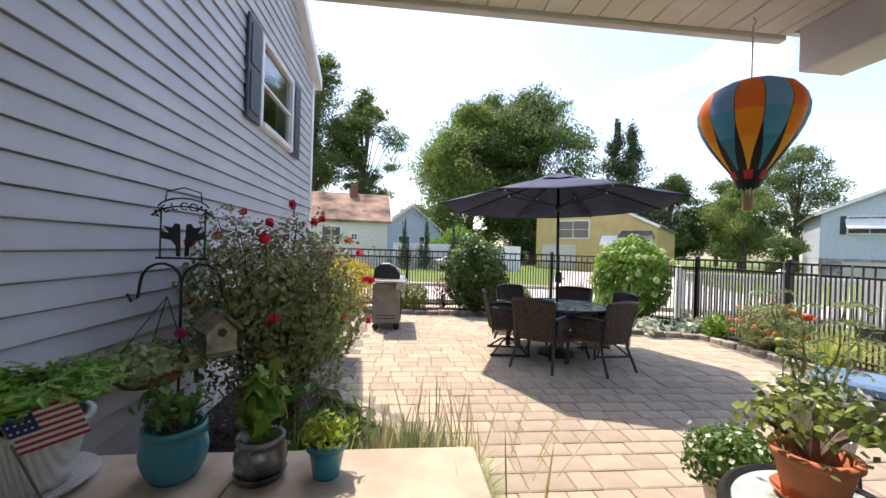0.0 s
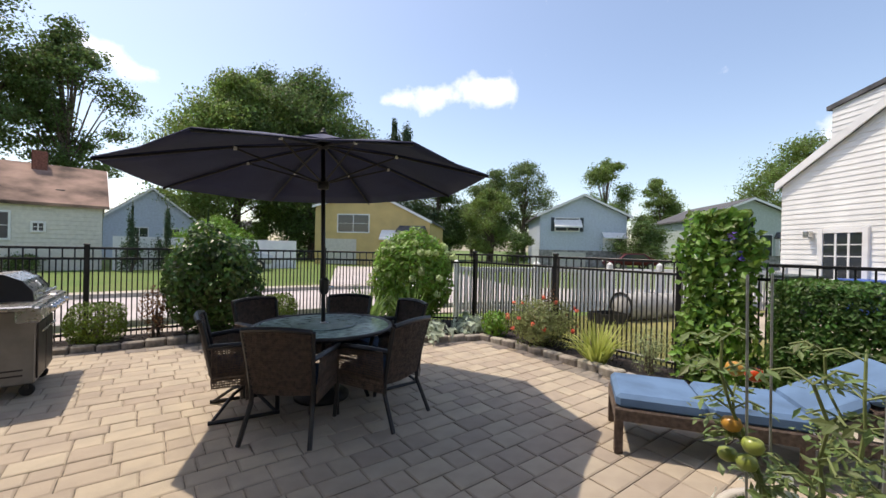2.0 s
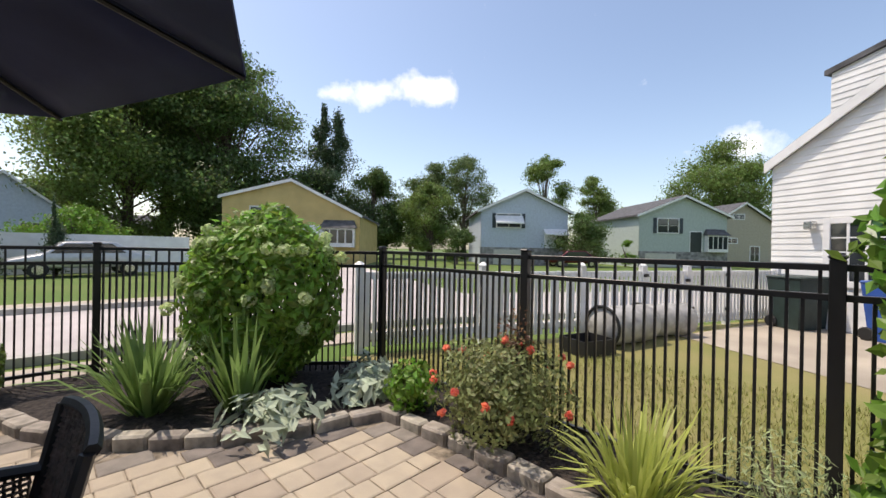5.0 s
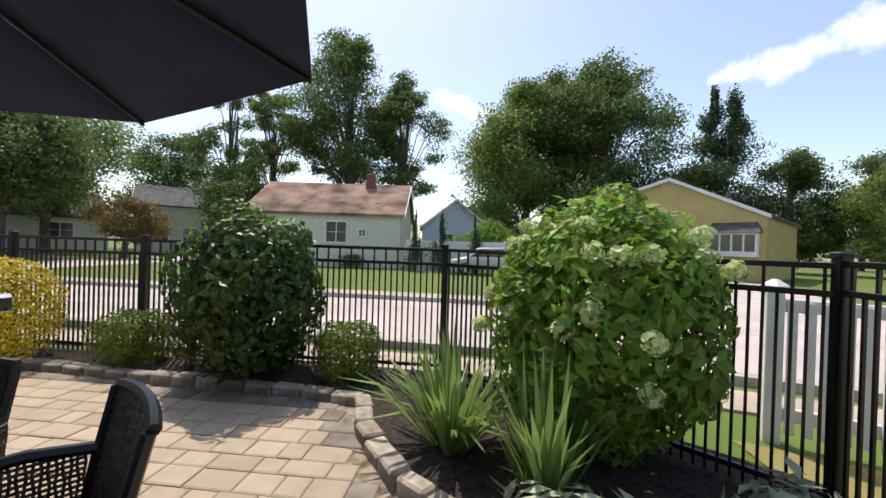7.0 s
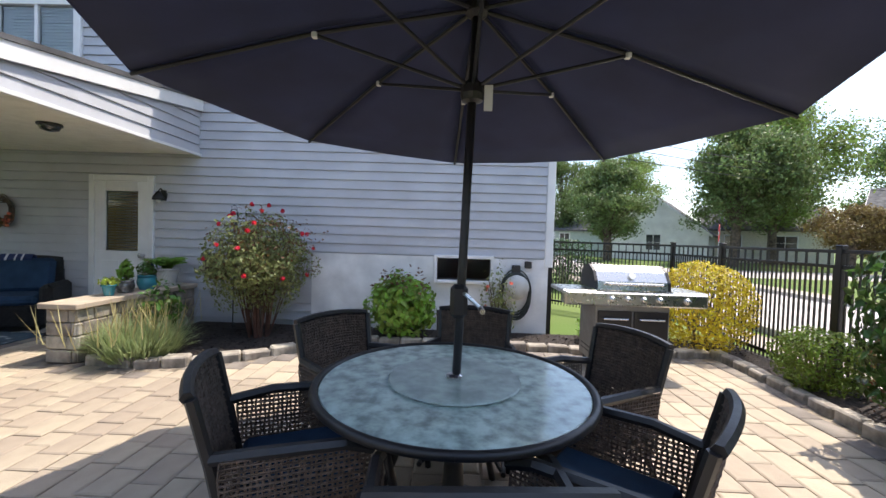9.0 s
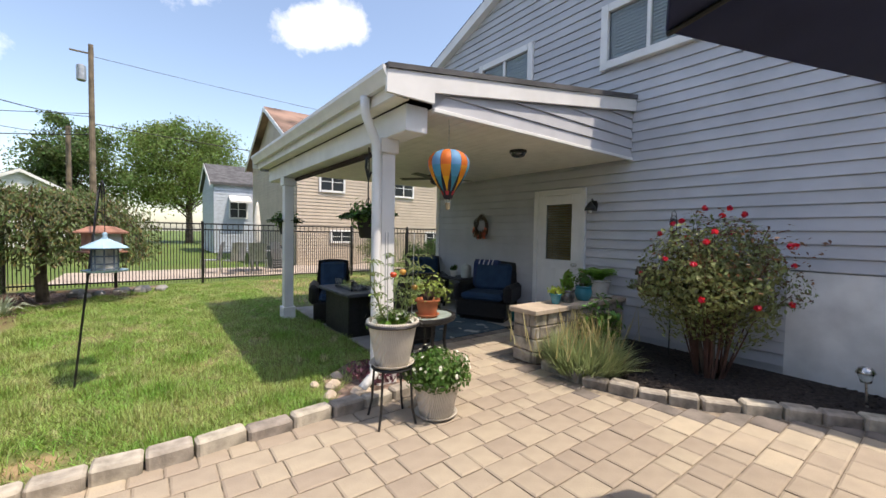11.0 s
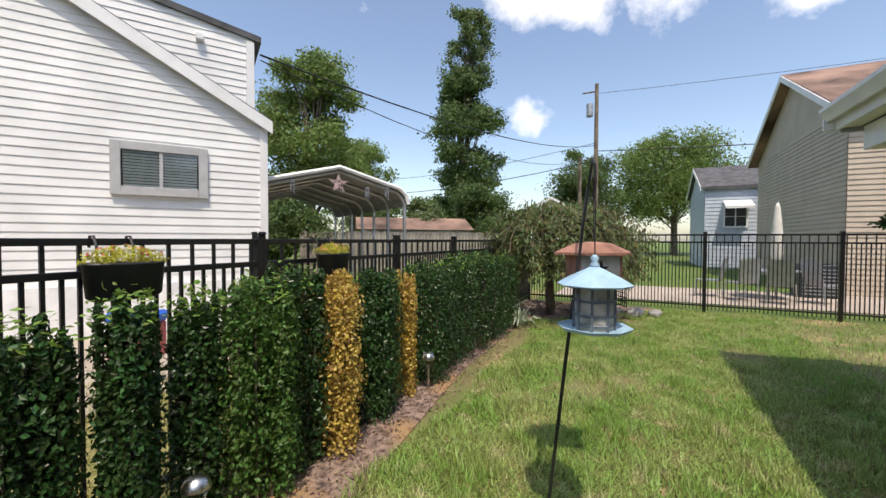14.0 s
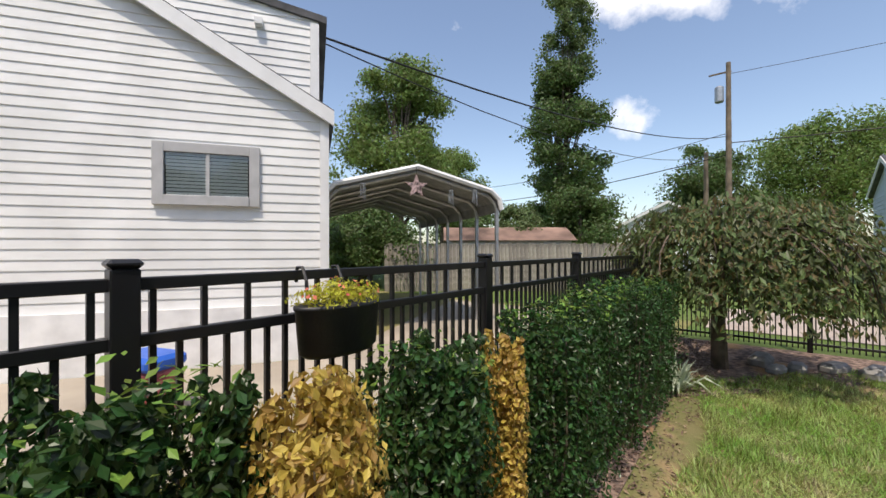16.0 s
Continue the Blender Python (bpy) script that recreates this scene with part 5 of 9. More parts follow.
def lounger():
    th = thing("sun_lounger", "dark wicker sun lounger with a faded blue cushion", "lounger", pose(4.36, 3.86, 0, 0, 0, -56))
    # local x runs from foot to head, +y is the far side
    L, W = 1.80, 0.64
    part("frame", box(box(box(box(bmesh.new(), (0, 0, 0.24), (L, 0.06, 0.33), 0.008), (0, W - 0.06, 0.24), (L, W, 0.33), 0.008), (0, 0.06, 0.24), (0.06, W - 0.06, 0.33), 0.008), (L - 0.06, 0.06, 0.24), (L, W - 0.06, 0.33), 0.008), M_WICKER, th)
    for x, y in ((0.03, 0.03), (0.03, W - 0.03), (L - 0.05, 0.03), (L - 0.05, W - 0.03), (1.15, 0.03), (1.15, W - 0.03)):
        part("leg", boxm((x - 0.03, y - 0.03, 0), (x + 0.03, y + 0.03, 0.25), 0.005), M_WICKER, th)
    for i in range(10):
        part("slat", boxm((0.08 + i * 0.11, 0.05, 0.315), (0.15 + i * 0.11, W - 0.05, 0.33)), M_WICKER, th)
    tilt = pose(1.2, 0, 0.33, 0, -30, 0)
    part("backrest_frame", boxm((0, 0.03, -0.02), (0.66, W - 0.03, 0.01), 0.006), M_WICKER, th).matrix_local = tilt
    for i in range(2):
        c = part("cushion", boxm((0.01 + i * 0.6, 0.025, 0.318), (0.60 + i * 0.6, W - 0.025, 0.43), 0.03), M_SKY, th, "faded blue cushion")
        part("piping", tubem([(0.03 + i * 0.6, 0.035, 0.385), (0.58 + i * 0.6, 0.035, 0.385)], 0.006, 5), M_SKY, c)
    for i in range(2):
        part("back_cushion", boxm((0.02 + i * 0.34, 0.03, 0.015), (0.35 + i * 0.34, W - 0.03, 0.105), 0.035), M_SKY, th).matrix_local = tilt
    part("tie", tubem([(1.18, 0.03, 0.34), (1.2, -0.005, 0.28), (1.19, -0.01, 0.13)], 0.004, 5), M_TRIM, th, "thin white tie string")


lounger()


def grill():
    th = thing("gas_grill", "stainless steel gas grill with a closed lid", "grill", pose(0.30, 7.95, 0))
    # local +x faces the patio; body runs along y
    M_CAB = material("grill_grey_panel", (0.24, 0.235, 0.23), 0.45, metal=0.4, var=0.08, bump=0.1)
    body = part("cabinet", boxm((0, -0.38, 0.12), (0.48, 0.38, 0.80), 0.01), M_CAB, th)
    for y0, y1 in ((-0.36, -0.01), (0.01, 0.36)):
        d = part("door", boxm((0.481, y0, 0.16), (0.497, y1, 0.68), 0.006), M_FRAME, th, "black cabinet door")
        part("handle", tubem([(0.52, y0 + 0.05, 0.60), (0.52, y1 - 0.05, 0.60)], 0.01, 8), M_STEEL, d, "steel bar handle")
    part("control_panel", boxm((0.40, -0.72, 0.74), (0.56, 0.72, 0.88), 0.015), M_STEEL, th)
    part("shelf", boxm((0.03, -0.74, 0.85), (0.52, -0.38, 0.89), 0.012), M_STEEL, th, "steel side shelf")
    part("shelf", boxm((0.03, 0.38, 0.85), (0.52, 0.74, 0.89), 0.012), M_STEEL, th, "steel side shelf")
    for y in (-0.25, -0.09, 0.07, 0.23, 0.5):
        k = part("knob", lathem([(0.034, 0), (0.034, 0.012), (0.024, 0.016), (0.022, 0.04), (0.01, 0.044)], 14), M_STEEL, th, "steel knob", True)
        k.matrix_local = pose(0.56, y, 0.81, 0, 90, 0)
    prof = [(0.46, 0.89), (0.45, 0.98), (0.38, 1.08), (0.26, 1.14), (0.12, 1.13), (0.03, 1.05), (0.02, 0.89)]
    bm = bmesh.new()
    a = [bm.verts.new((x, -0.38, z)) for x, z in prof]
    b = [bm.verts.new((x, 0.38, z)) for x, z in prof]
    for i in range(len(prof) - 1):
        bm.faces.new((a[i], b[i], b[i + 1], a[i + 1]))
    bm.faces.new(a)
    bm.faces.new(b[::-1])
    bmesh.ops.recalc_face_normals(bm, faces=bm.faces[:])
    lid = part("lid", bm, M_STEEL, th, "curved steel lid")
    for y0 in (-0.39, 0.36):
        bm = bmesh.new()
        a = [bm.verts.new((0.24 + (x - 0.24) * 1.02, y0, z + 0.005)) for x, z in prof]
        b = [bm.verts.new((0.24 + (x - 0.24) * 1.02, y0 + 0.03, z + 0.005)) for x, z in prof]
        for i in range(len(prof) - 1):
            bm.faces.new((a[i], b[i], b[i + 1], a[i + 1]))
        bm.faces.new(a)
        bm.faces.new(b[::-1])
        part("lid_end", bm, M_FRAME, lid)
    part("lid_handle", tube(tube(tubem([(0.52, -0.28, 0.96), (0.52, 0.28, 0.96)], 0.013, 8), [(0.45, -0.26, 0.95), (0.52, -0.26, 0.96)], 0.009, 6), [(0.45, 0.26, 0.95), (0.52, 0.26, 0.96)], 0.009, 6), M_STEEL, lid)
    part("thermometer", lathem([(0.035, 0), (0.035, 0.012), (0.028, 0.014)], 16), M_TRIM, lid).matrix_local = pose(0.425, 0, 1.03, 0, 60, 0)
    part("vent_slots", box(box(bmesh.new(), (0.08, -0.384, 0.2), (0.4, -0.379, 0.215)), (0.08, -0.384, 0.25), (0.4, -0.379, 0.265)), M_FRAME, body)
    for x, y in ((0.06, -0.32), (0.06, 0.32), (0.42, -0.32), (0.42, 0.32)):
        part("caster", lathem([(0.045, -0.018), (0.055, -0.012), (0.055, 0.012), (0.045, 0.018)], 14), M_RUBBER, th).matrix_local = pose(x, y, 0.055, 90, 0, 0)
        part("caster_fork", boxm((x - 0.012, y - 0.03, 0.06), (x + 0.012, y + 0.03, 0.13)), M_FRAME, th)


grill()

# ---- stone wall, pots and ornaments by the door ----


def garden_wall():
    w = structure("garden_wall", boxm((-0.74, 2.05, -0.05), (1.0, 2.32, 0.54)), M_BEDDING, "low block garden wall with a sandstone cap", "garden wall")
    rng = random.Random(3)
    for row in range(4):
        z = 0.0 + row * 0.137
        # front face towards the patio, end face and the porch face
        for face in ("n", "s", "e"):
            x = -0.74 if face != "e" else 2.03
            end = 1.05 if face != "e" else 2.345
            x += -0.1 * (row % 2) * (face != "e")
            while x < end - 0.03:
                ln = min(rng.uniform(0.18, 0.30), end - x)
                lo = max(x, -0.74 if face != "e" else 2.03)
                if face == "n":
                    b = boxm((lo + 0.004, 2.30, z + 0.004), (x + ln - 0.004, 2.345 + rng.uniform(0, 0.012), z + 0.132), 0.01)
                elif face == "s":
                    b = boxm((lo + 0.004, 2.025 - rng.uniform(0, 0.012), z + 0.004), (x + ln - 0.004, 2.06, z + 0.132), 0.01)
                else:
                    b = boxm((0.98, lo + 0.004, z + 0.004), (1.05 + rng.uniform(0, 0.014), x + ln - 0.004, z + 0.132), 0.01)
                part("block", b, M_EDGE, w)
                x += ln
    for x0, x1 in ((-0.76, 0.19), (0.197, 1.10)):
        part("cap_stone", boxm((x0, 1.985, 0.548), (x1, 2.385, 0.605), 0.008), M_CAP, w)


garden_wall()
M_TEAL = material("teal_glazed_pot", (0.03, 0.23, 0.29), 0.22, var=0.08, scale=4, bump=0.05, spec=0.7)
M_PEWTER = material("pewter_glazed_pot", (0.24, 0.235, 0.23), 0.28, metal=0.55, var=0.4, scale=8, bump=0.15)
M_WHITEPOT = material("white_woven_pot", (0.66, 0.64, 0.60), 0.6, var=0.06, bump=0.6, wave=22)
M_CREAMPOT = material("cream_textured_planter", (0.58, 0.53, 0.46), 0.65, var=0.08, bump=0.6, wave=26)
M_TERRA = material("terracotta_pot", (0.50, 0.155, 0.065), 0.75, var=0.12, scale=6, bump=0.15)
M_SOIL = material("potting_soil", (0.045, 0.032, 0.025), 0.98, var=0.4, scale=40, bump=1.0, bscale=80)
L_FERN = leafmat("fern_green", (0.17, 0.33, 0.05))
L_BASIL = leafmat("basil_green", (0.07, 0.17, 0.03))
L_LIME = leafmat("lime_foliage", (0.30, 0.38, 0.05))
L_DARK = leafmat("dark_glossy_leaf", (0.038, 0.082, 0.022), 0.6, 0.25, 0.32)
L_MID = leafmat("mid_green_leaf", (0.075, 0.15, 0.03), 0.4, 0.3)
L_BRIGHT = leafmat("bright_green_leaf", (0.15, 0.27, 0.04), 0.35, 0.35)
L_ROSE = leafmat("rose_leaf", (0.205, 0.23, 0.09), 0.4, 0.25)
L_BRONZE = leafmat("bronze_leaf", (0.17, 0.085, 0.045), 0.4, 0.25)
L_SAGE = leafmat("lavender_grey_green", (0.30, 0.36, 0.18), 0.3, 0.25)
L_SILVER = leafmat("silvery_lamb_ear", (0.42, 0.48, 0.36), 0.2, 0.15, 0.8)
L_GOLD = leafmat("golden_leaf", (0.50, 0.40, 0.035), 0.3, 0.3)
L_DRY = leafmat("dried_yellow_leaf", (0.48, 0.33, 0.08), 0.35, 0.25)
L_RED = leafmat("red_petal", (0.62, 0.025, 0.07), 0.25, 0.25)
L_CORAL = leafmat("coral_petal", (0.75, 0.20, 0.14), 0.25, 0.3)
L_WHITE = leafmat("white_petal", (0.78, 0.78, 0.68), 0.12, 0.3)
L_CREAM = leafmat("creamy_green_floret", (0.52, 0.60, 0.30), 0.2, 0.3)
L_PURPLE = leafmat("purple_leaf", (0.15, 0.055, 0.075), 0.35, 0.2)
L_JADE = leafmat("jade_leaf", (0.20, 0.26, 0.06), 0.35, 0.1, 0.3)
L_TOM = leafmat("tomato_leaf", (0.16, 0.22, 0.08), 0.35, 0.3)
L_HYD = leafmat("hydrangea_leaf", (0.19, 0.31, 0.055), 0.4, 0.35)
L_TREE = leafmat("tree_leaf", (0.098, 0.15, 0.045), 0.5, 0.4)
L_TREE2 = leafmat("lighter_tree_leaf", (0.16, 0.225, 0.06), 0.45, 0.4)
L_CONIF = leafmat("conifer_needle", (0.06, 0.10, 0.045), 0.45, 0.2)
# leaf green paled so that distance haze is in the colour
L_HAZE = leafmat("hazed_far_leaf", (0.12, 0.17, 0.06), 0.4, 0.35)
L_BROWNTREE = leafmat("brown_green_leaf", (0.17, 0.125, 0.05), 0.4, 0.3)
L_OLIVE = leafmat("olive_weeping_leaf", (0.095, 0.13, 0.04), 0.5, 0.25)
L_VIB = leafmat("viburnum_leaf", (0.058, 0.108, 0.026), 0.5, 0.3, 0.38)
L_SEDUM = leafmat("yellow_green_sedum", (0.46, 0.44, 0.05), 0.3, 0.3)
L_BOX = leafmat("boxwood_leaf", (0.13, 0.19, 0.03), 0.4, 0.3)
L_BLADE = material("grass_blade", (0.19, 0.31, 0.055), 0.5, var=0.2, scale=1.6, bump=0.0, island=0.55, translucent=0.35, colour2=(0.33, 0.37, 0.13), patch=(5.0, 0.58, 0.68, (0.42, 0.40, 0.20)))
L_IRIS = leafmat("iris_blade", (0.17, 0.26, 0.08), 0.35, 0.3)
L_STRAW = leafmat("straw_seed_grass", (0.42, 0.36, 0.18), 0.3, 0.3)
L_VARIEG = leafmat("variegated_blade", (0.38, 0.42, 0.11), 0.35, 0.3)


def pot(name, label, x, y, z, r0, r1, h, mat, saucer=0.0, rim=0.012, round_=0.0, cat="plant pot"):
    """A pot with thickness, open at the top and filled with soil."""
    th = thing(name, label, cat, Matrix.Translation((x, y, z)))
    z0 = 0.0
    if saucer:
        part("saucer", lathem([(saucer * 0.8, 0), (saucer, 0.03), (saucer * 0.97, 0.032), (saucer * 0.78, 0.012)], 28), mat, th, "", True)
        z0 = 0.014
    prof = []
    for i in range(9):
        t = i / 8
        prof.append((r0 + (r1 - r0) * t + round_ * math.sin(math.pi * min(1, t * 1.05)), z0 + h * t))
    prof += [(r1 + rim, z0 + h), (r1 + rim, z0 + h + 0.02), (r1 - 0.012, z0 + h + 0.02), (r1 - 0.018, z0 + h - 0.04), (r1 - 0.02, z0 + h - 0.05)]
    part("pot_body", lathem(prof, 32), mat, th, "", True)
    part("soil", lathem([(r1 - 0.022, z0 + h - 0.06), (r1 - 0.022, z0 + h - 0.035), (0.02, z0 + h - 0.02)], 20), M_SOIL, th)
    return th


def plant(th, me, name="foliage", label=""):
    return part(name, me, None, th, label)


def fern(th, z, r, n, seed, mat, leaf=0.062, up=0.0):
    rng = np.random.default_rng(seed)
    pts, out = [], []
    for i in range(n):
        a, lift = rng.random() * 6.28, 0.35 + up + 0.9 * rng.random()
        ln = r * (0.7 + 0.5 * rng.random())
        for t in np.linspace(0.12, 1, 16 if leaf > 0.05 else 26):
            d = ln * t
            p = np.array((math.cos(a) * d * math.cos(lift * (1 - 0.9 * t * (1 - up))), math.sin(a) * d * math.cos(lift * (1 - 0.9 * t * (1 - up))), z + d * math.sin(min(lift, 1.5)) * (1.1 - (0.9 - 0.5 * up) * t)))
            w = 0.05 * (1 - 0.6 * t)
            for s in (-1, 1):
                pts.append(p + np.array((-math.sin(a), math.cos(a), 0)) * s * w)
                out.append((0.3 * math.cos(a), 0.3 * math.sin(a), 1))
    return plant(th, leaves("fronds", pts, leaf, mat, out, 0.2, 0.4, 0.5, rng))


def stems(bm, c, ways, r=0.004):
    for w in ways:
        tube(bm, [c, Vector(c) + 0.5 * Vector(w) + Vector((0, 0, 0.02)), Vector(c) + Vector(w)], [r, r * 0.8, r * 0.4], 5)
    return bm


def pot_plant(th, z, r, h, n, size, mat, seed, aspect=0.55, droop=0.4):
    rng = np.random.default_rng(seed)
    p, d = rough_ball(n, (0, 0, z + h * 0.5), (r, r, h * 0.55), rng, 0.8, 0.2)
    plant(th, leaves("foliage", p, size, mat, d, droop, aspect, 0.8, rng))
    ways = [Vector((rng.normal() * r * 0.5, rng.normal() * r * 0.5, h * (0.5 + 0.4 * rng.random()))) for _ in range(7)]
    part("branching", stems(bmesh.new(), (0, 0, z - 0.02), ways, 0.006), M_BARK, th)


def stand_flag(th):
    M_STRIPE_R, M_STRIPE_W, M_CANTON = (material(n, c, 0.8, var=0.05, bump=0.1) for n, c in (("flag_red", (0.45, 0.03, 0.04)), ("flag_white", (0.7, 0.68, 0.64)), ("flag_blue", (0.03, 0.04, 0.14))))
    fl = thing("small_flag", "small stars-and-stripes flag stuck in the fern pot", "flag", th)
    part("stick", tubem([(0, 0, -0.32), (0, 0, 0.12)], 0.004, 6), M_WOODPOLE, fl)
    for i in range(13):
        part("stripe", boxm((0.004, -0.001, 0.1 - (i + 1) * 0.0098), (0.19, 0.001, 0.1 - i * 0.0098)), M_STRIPE_R if i % 2 == 0 else M_STRIPE_W, fl)
    part("canton", boxm((0.004, -0.004, 0.1 - 7 * 0.0098), (0.08, 0.003, 0.1)), M_CANTON, fl)
    for i in range(12):
        part("star", lathem([(0.004, -0.001), (0.004, 0.001)], 5), M_STRIPE_W, fl).matrix_local = pose(0.014 + (i % 4) * 0.018, -0.0055, 0.09 - (i // 4) * 0.022, 90)


def wall_pots():
    z = 0.606
    p = pot("fern_pot", "bright fern in a white woven pot with a saucer", -0.43, 2.17, z, 0.10, 0.15, 0.20, M_WHITEPOT, 0.18)
    fern(p, 0.21, 0.30, 120, 5, L_FERN, 0.034, 0.55)
    stand_flag(Matrix.Translation((-0.36, 2.03, z + 0.20)) @ pose(0, 0, 0, 8, -18, 10))
    p = pot("teal_pot", "large teal glazed pot with dark foliage", -0.01, 2.22, z, 0.072, 0.098, 0.165, M_TEAL, 0, 0.004, 0.022)
    pot_plant(p, 0.165, 0.11, 0.17, 170, 0.05, L_MID, 7)
    p = pot("pewter_pot", "pewter-glazed pot with leafy basil", 0.29, 2.2, z, 0.066, 0.078, 0.115, M_PEWTER, 0.09, 0.004, 0.018)
    pot_plant(p, 0.12, 0.075, 0.25, 150, 0.07, L_BRIGHT, 8, 0.55, 1.4)
    p = pot("small_teal_pot", "small teal pot with lime-green foliage", 0.52, 2.2, z, 0.046, 0.064, 0.105, M_TEAL)
    pot_plant(p, 0.105, 0.10, 0.10, 340, 0.03, L_LIME, 9)


wall_pots()


def text_mesh(body, size, depth):
    cu = bpy.data.curves.new("lettering", "FONT")
    cu.body, cu.size, cu.extrude, cu.align_x = body, size, depth, "CENTER"
    ob = bpy.data.objects.new("lettering", cu)
    scene.collection.objects.link(ob)
    me = bpy.data.meshes.new_from_object(ob.evaluated_get(bpy.context.evaluated_depsgraph_get()))
    bpy.data.objects.remove(ob)
    return me


def welcome_hook():
    x, y = -0.45, 3.08
    th = thing("welcome_hook", "black iron garden hook with a welcome sign", "garden hook", pose(x, y, 0, 0, 0, 8))
    part("stake", tubem([(0, 0, -0.05), (0, 0, 1.18)], 0.008, 8), M_IRON, th)
    for s in (-1, 1):
        pts = [(0, 0, 1.08)] + [(s * (0.10 - 0.10 * math.cos(a)), 0, 1.2 + 0.11 * math.sin(a)) for a in np.linspace(0.1, math.pi, 8)] + [(s * 0.21, 0, 1.12), (s * 0.24, 0, 1.10), (s * 0.26, 0, 1.14)]
        part("hook_arm", tubem(pts, 0.008, 6), M_IRON, th)
    sign = part("sign_frame", tubem([(-0.13, 0, 1.34), (0.13, 0, 1.34)], 0.007, 6), M_IRON, th)
    for s in (-1, 1):
        part("upright", tubem([(s * 0.11, 0, 1.34), (s * 0.11, 0, 1.62)], 0.005, 6), M_IRON, sign)
    for z, half in ((1.60, 0.16), (1.66, 0.13)):
        part("arch", tubem([(half * math.sin(a), 0, z - 0.05 + 0.075 * math.cos(a) * (half / 0.15)) for a in np.linspace(-1.3, 1.3, 11)], 0.005, 6), M_IRON, sign)
    part("roof_wire", tubem([(-0.09, 0, 1.66), (-0.085, 0, 1.71), (0, 0, 1.735), (0.085, 0, 1.71), (0.09, 0, 1.66)], 0.004, 6), M_IRON, sign)
    for i, ch in enumerate("WELCOME"):
        a = -0.95 + 1.9 * i / 6
        me = text_mesh(ch, 0.062, 0.003)
        me.materials.append(M_IRON)
        ob = part("letter", me, None, sign, "cut-out iron letter")
        ob.matrix_local = Matrix.Translation((0.135 * math.sin(a), 0.0, 1.535 + 0.075 * math.cos(a))) @ pose(0, 0, 0, 0, math.degrees(a), 0) @ pose(0, 0, 0, 90)
    for s in (-1, 1):
        part("bird_cutout", prism(bmesh.new(), [(s * q[0], q[1]) for q in ((0.01, 0), (0.03, 0.0), (0.035, 0.06), (0.06, 0.09), (0.115, 0.10), (0.105, 0.14), (0.07, 0.13), (0.1, 0.17), (0.055, 0.16), (0.04, 0.185), (0.015, 0.18), (0.012, 0.1))], -0.002, 0.002), M_IRON, sign).matrix_local = Matrix.Translation((0, 0, 1.35)) @ pose(0, 0, 0, 90)


welcome_hook()


def birdhouse():
    M_OLD = material("mossy_grey_wood", (0.15, 0.12, 0.085), 0.95, var=0.3, scale=14, bump=0.5)
    M_OLDF = material("pale_weathered_front", (0.36, 0.32, 0.22), 0.95, var=0.25, scale=14, bump=0.4)
    th = thing("birdhouse", "weathered wooden birdhouse hanging from the hook", "birdhouse", pose(-0.19, 2.93, 0.87, 0, 0, 40) @ Matrix.Scale(0.9, 4))
    bm = bmesh.new()
    prof = [(-0.08, 0), (0.08, 0), (0.08, 0.13), (0, 0.21), (-0.08, 0.13)]
    f = [bm.verts.new((x, -0.09, z)) for x, z in prof]
    g = [bm.verts.new((x, 0.09, z)) for x, z in prof]
    bm.faces.new(f)
    bm.faces.new(g[::-1])
    for i in range(5):
        bm.faces.new((f[i], g[i], g[(i + 1) % 5], f[(i + 1) % 5]))
    bmesh.ops.recalc_face_normals(bm, faces=bm.faces[:])
    part("body", bm, M_OLD, th)
    part("front", prism(bmesh.new(), [(-0.078, 0.002), (0.078, 0.002), (0.078, 0.128), (0, 0.2), (-0.078, 0.128)], 0.0, 0.008), M_OLDF, th).matrix_local = pose(0, -0.09, 0, 90)
    # flat black disc paints the darkness of the entry hole; front stays uncut
    part("entry_hole", lathem([(0.024, 0), (0.024, 0.004)], 16), M_BLACK, th).matrix_local = pose(0, -0.098, 0.115, 90)
    for s in (-1, 1):
        part("roof_board", boxm((-0.012, -0.13, -0.008), (0.14, 0.11, 0.012), 0.003), M_OLD, th).matrix_local = pose(0, 0, 0.222, 0, 45 if s > 0 else 135, 0)
    part("ledge", boxm((-0.09, -0.14, -0.016), (0.09, 0.09, 0.0), 0.004), M_OLD, th)
    part("hanger", tubem([(0, 0, 0.22), (0, 0.0, 0.30)], 0.004, 6), M_IRON, th)


birdhouse()


def moss_basket():
    M_COIR = material("coir_liner", (0.20, 0.10, 0.045), 0.98, var=0.35, scale=20, bump=0.9, bscale=70)
    th = thing("hanging_basket", "coir-lined hanging basket with trailing ivy", "hanging basket", Matrix.Translation((-0.48, 2.86, 0.70)))
    part("liner", lathem([(0.04, 0), (0.12, 0.02), (0.175, 0.08), (0.185, 0.13), (0.16, 0.135), (0.02, 0.11)], 20), M_COIR, th, "", True)
    for k in range(3):
        a = 2.1 * k
        part("chain", tubem([(0.18 * math.cos(a), 0.18 * math.sin(a), 0.13), (-0.06, 0.25, 0.42)], 0.003, 5), M_IRON, th)
    rng = np.random.default_rng(12)
    p, d = rough_ball(620, (0, 0, 0.14), (0.29, 0.27, 0.075), rng, 0.7, 0.25)
    plant(th, leaves("ivy", p, 0.045, L_SAGE, d, 0.8, 0.8, 0.8, rng))


moss_basket()

# ---- porch ----


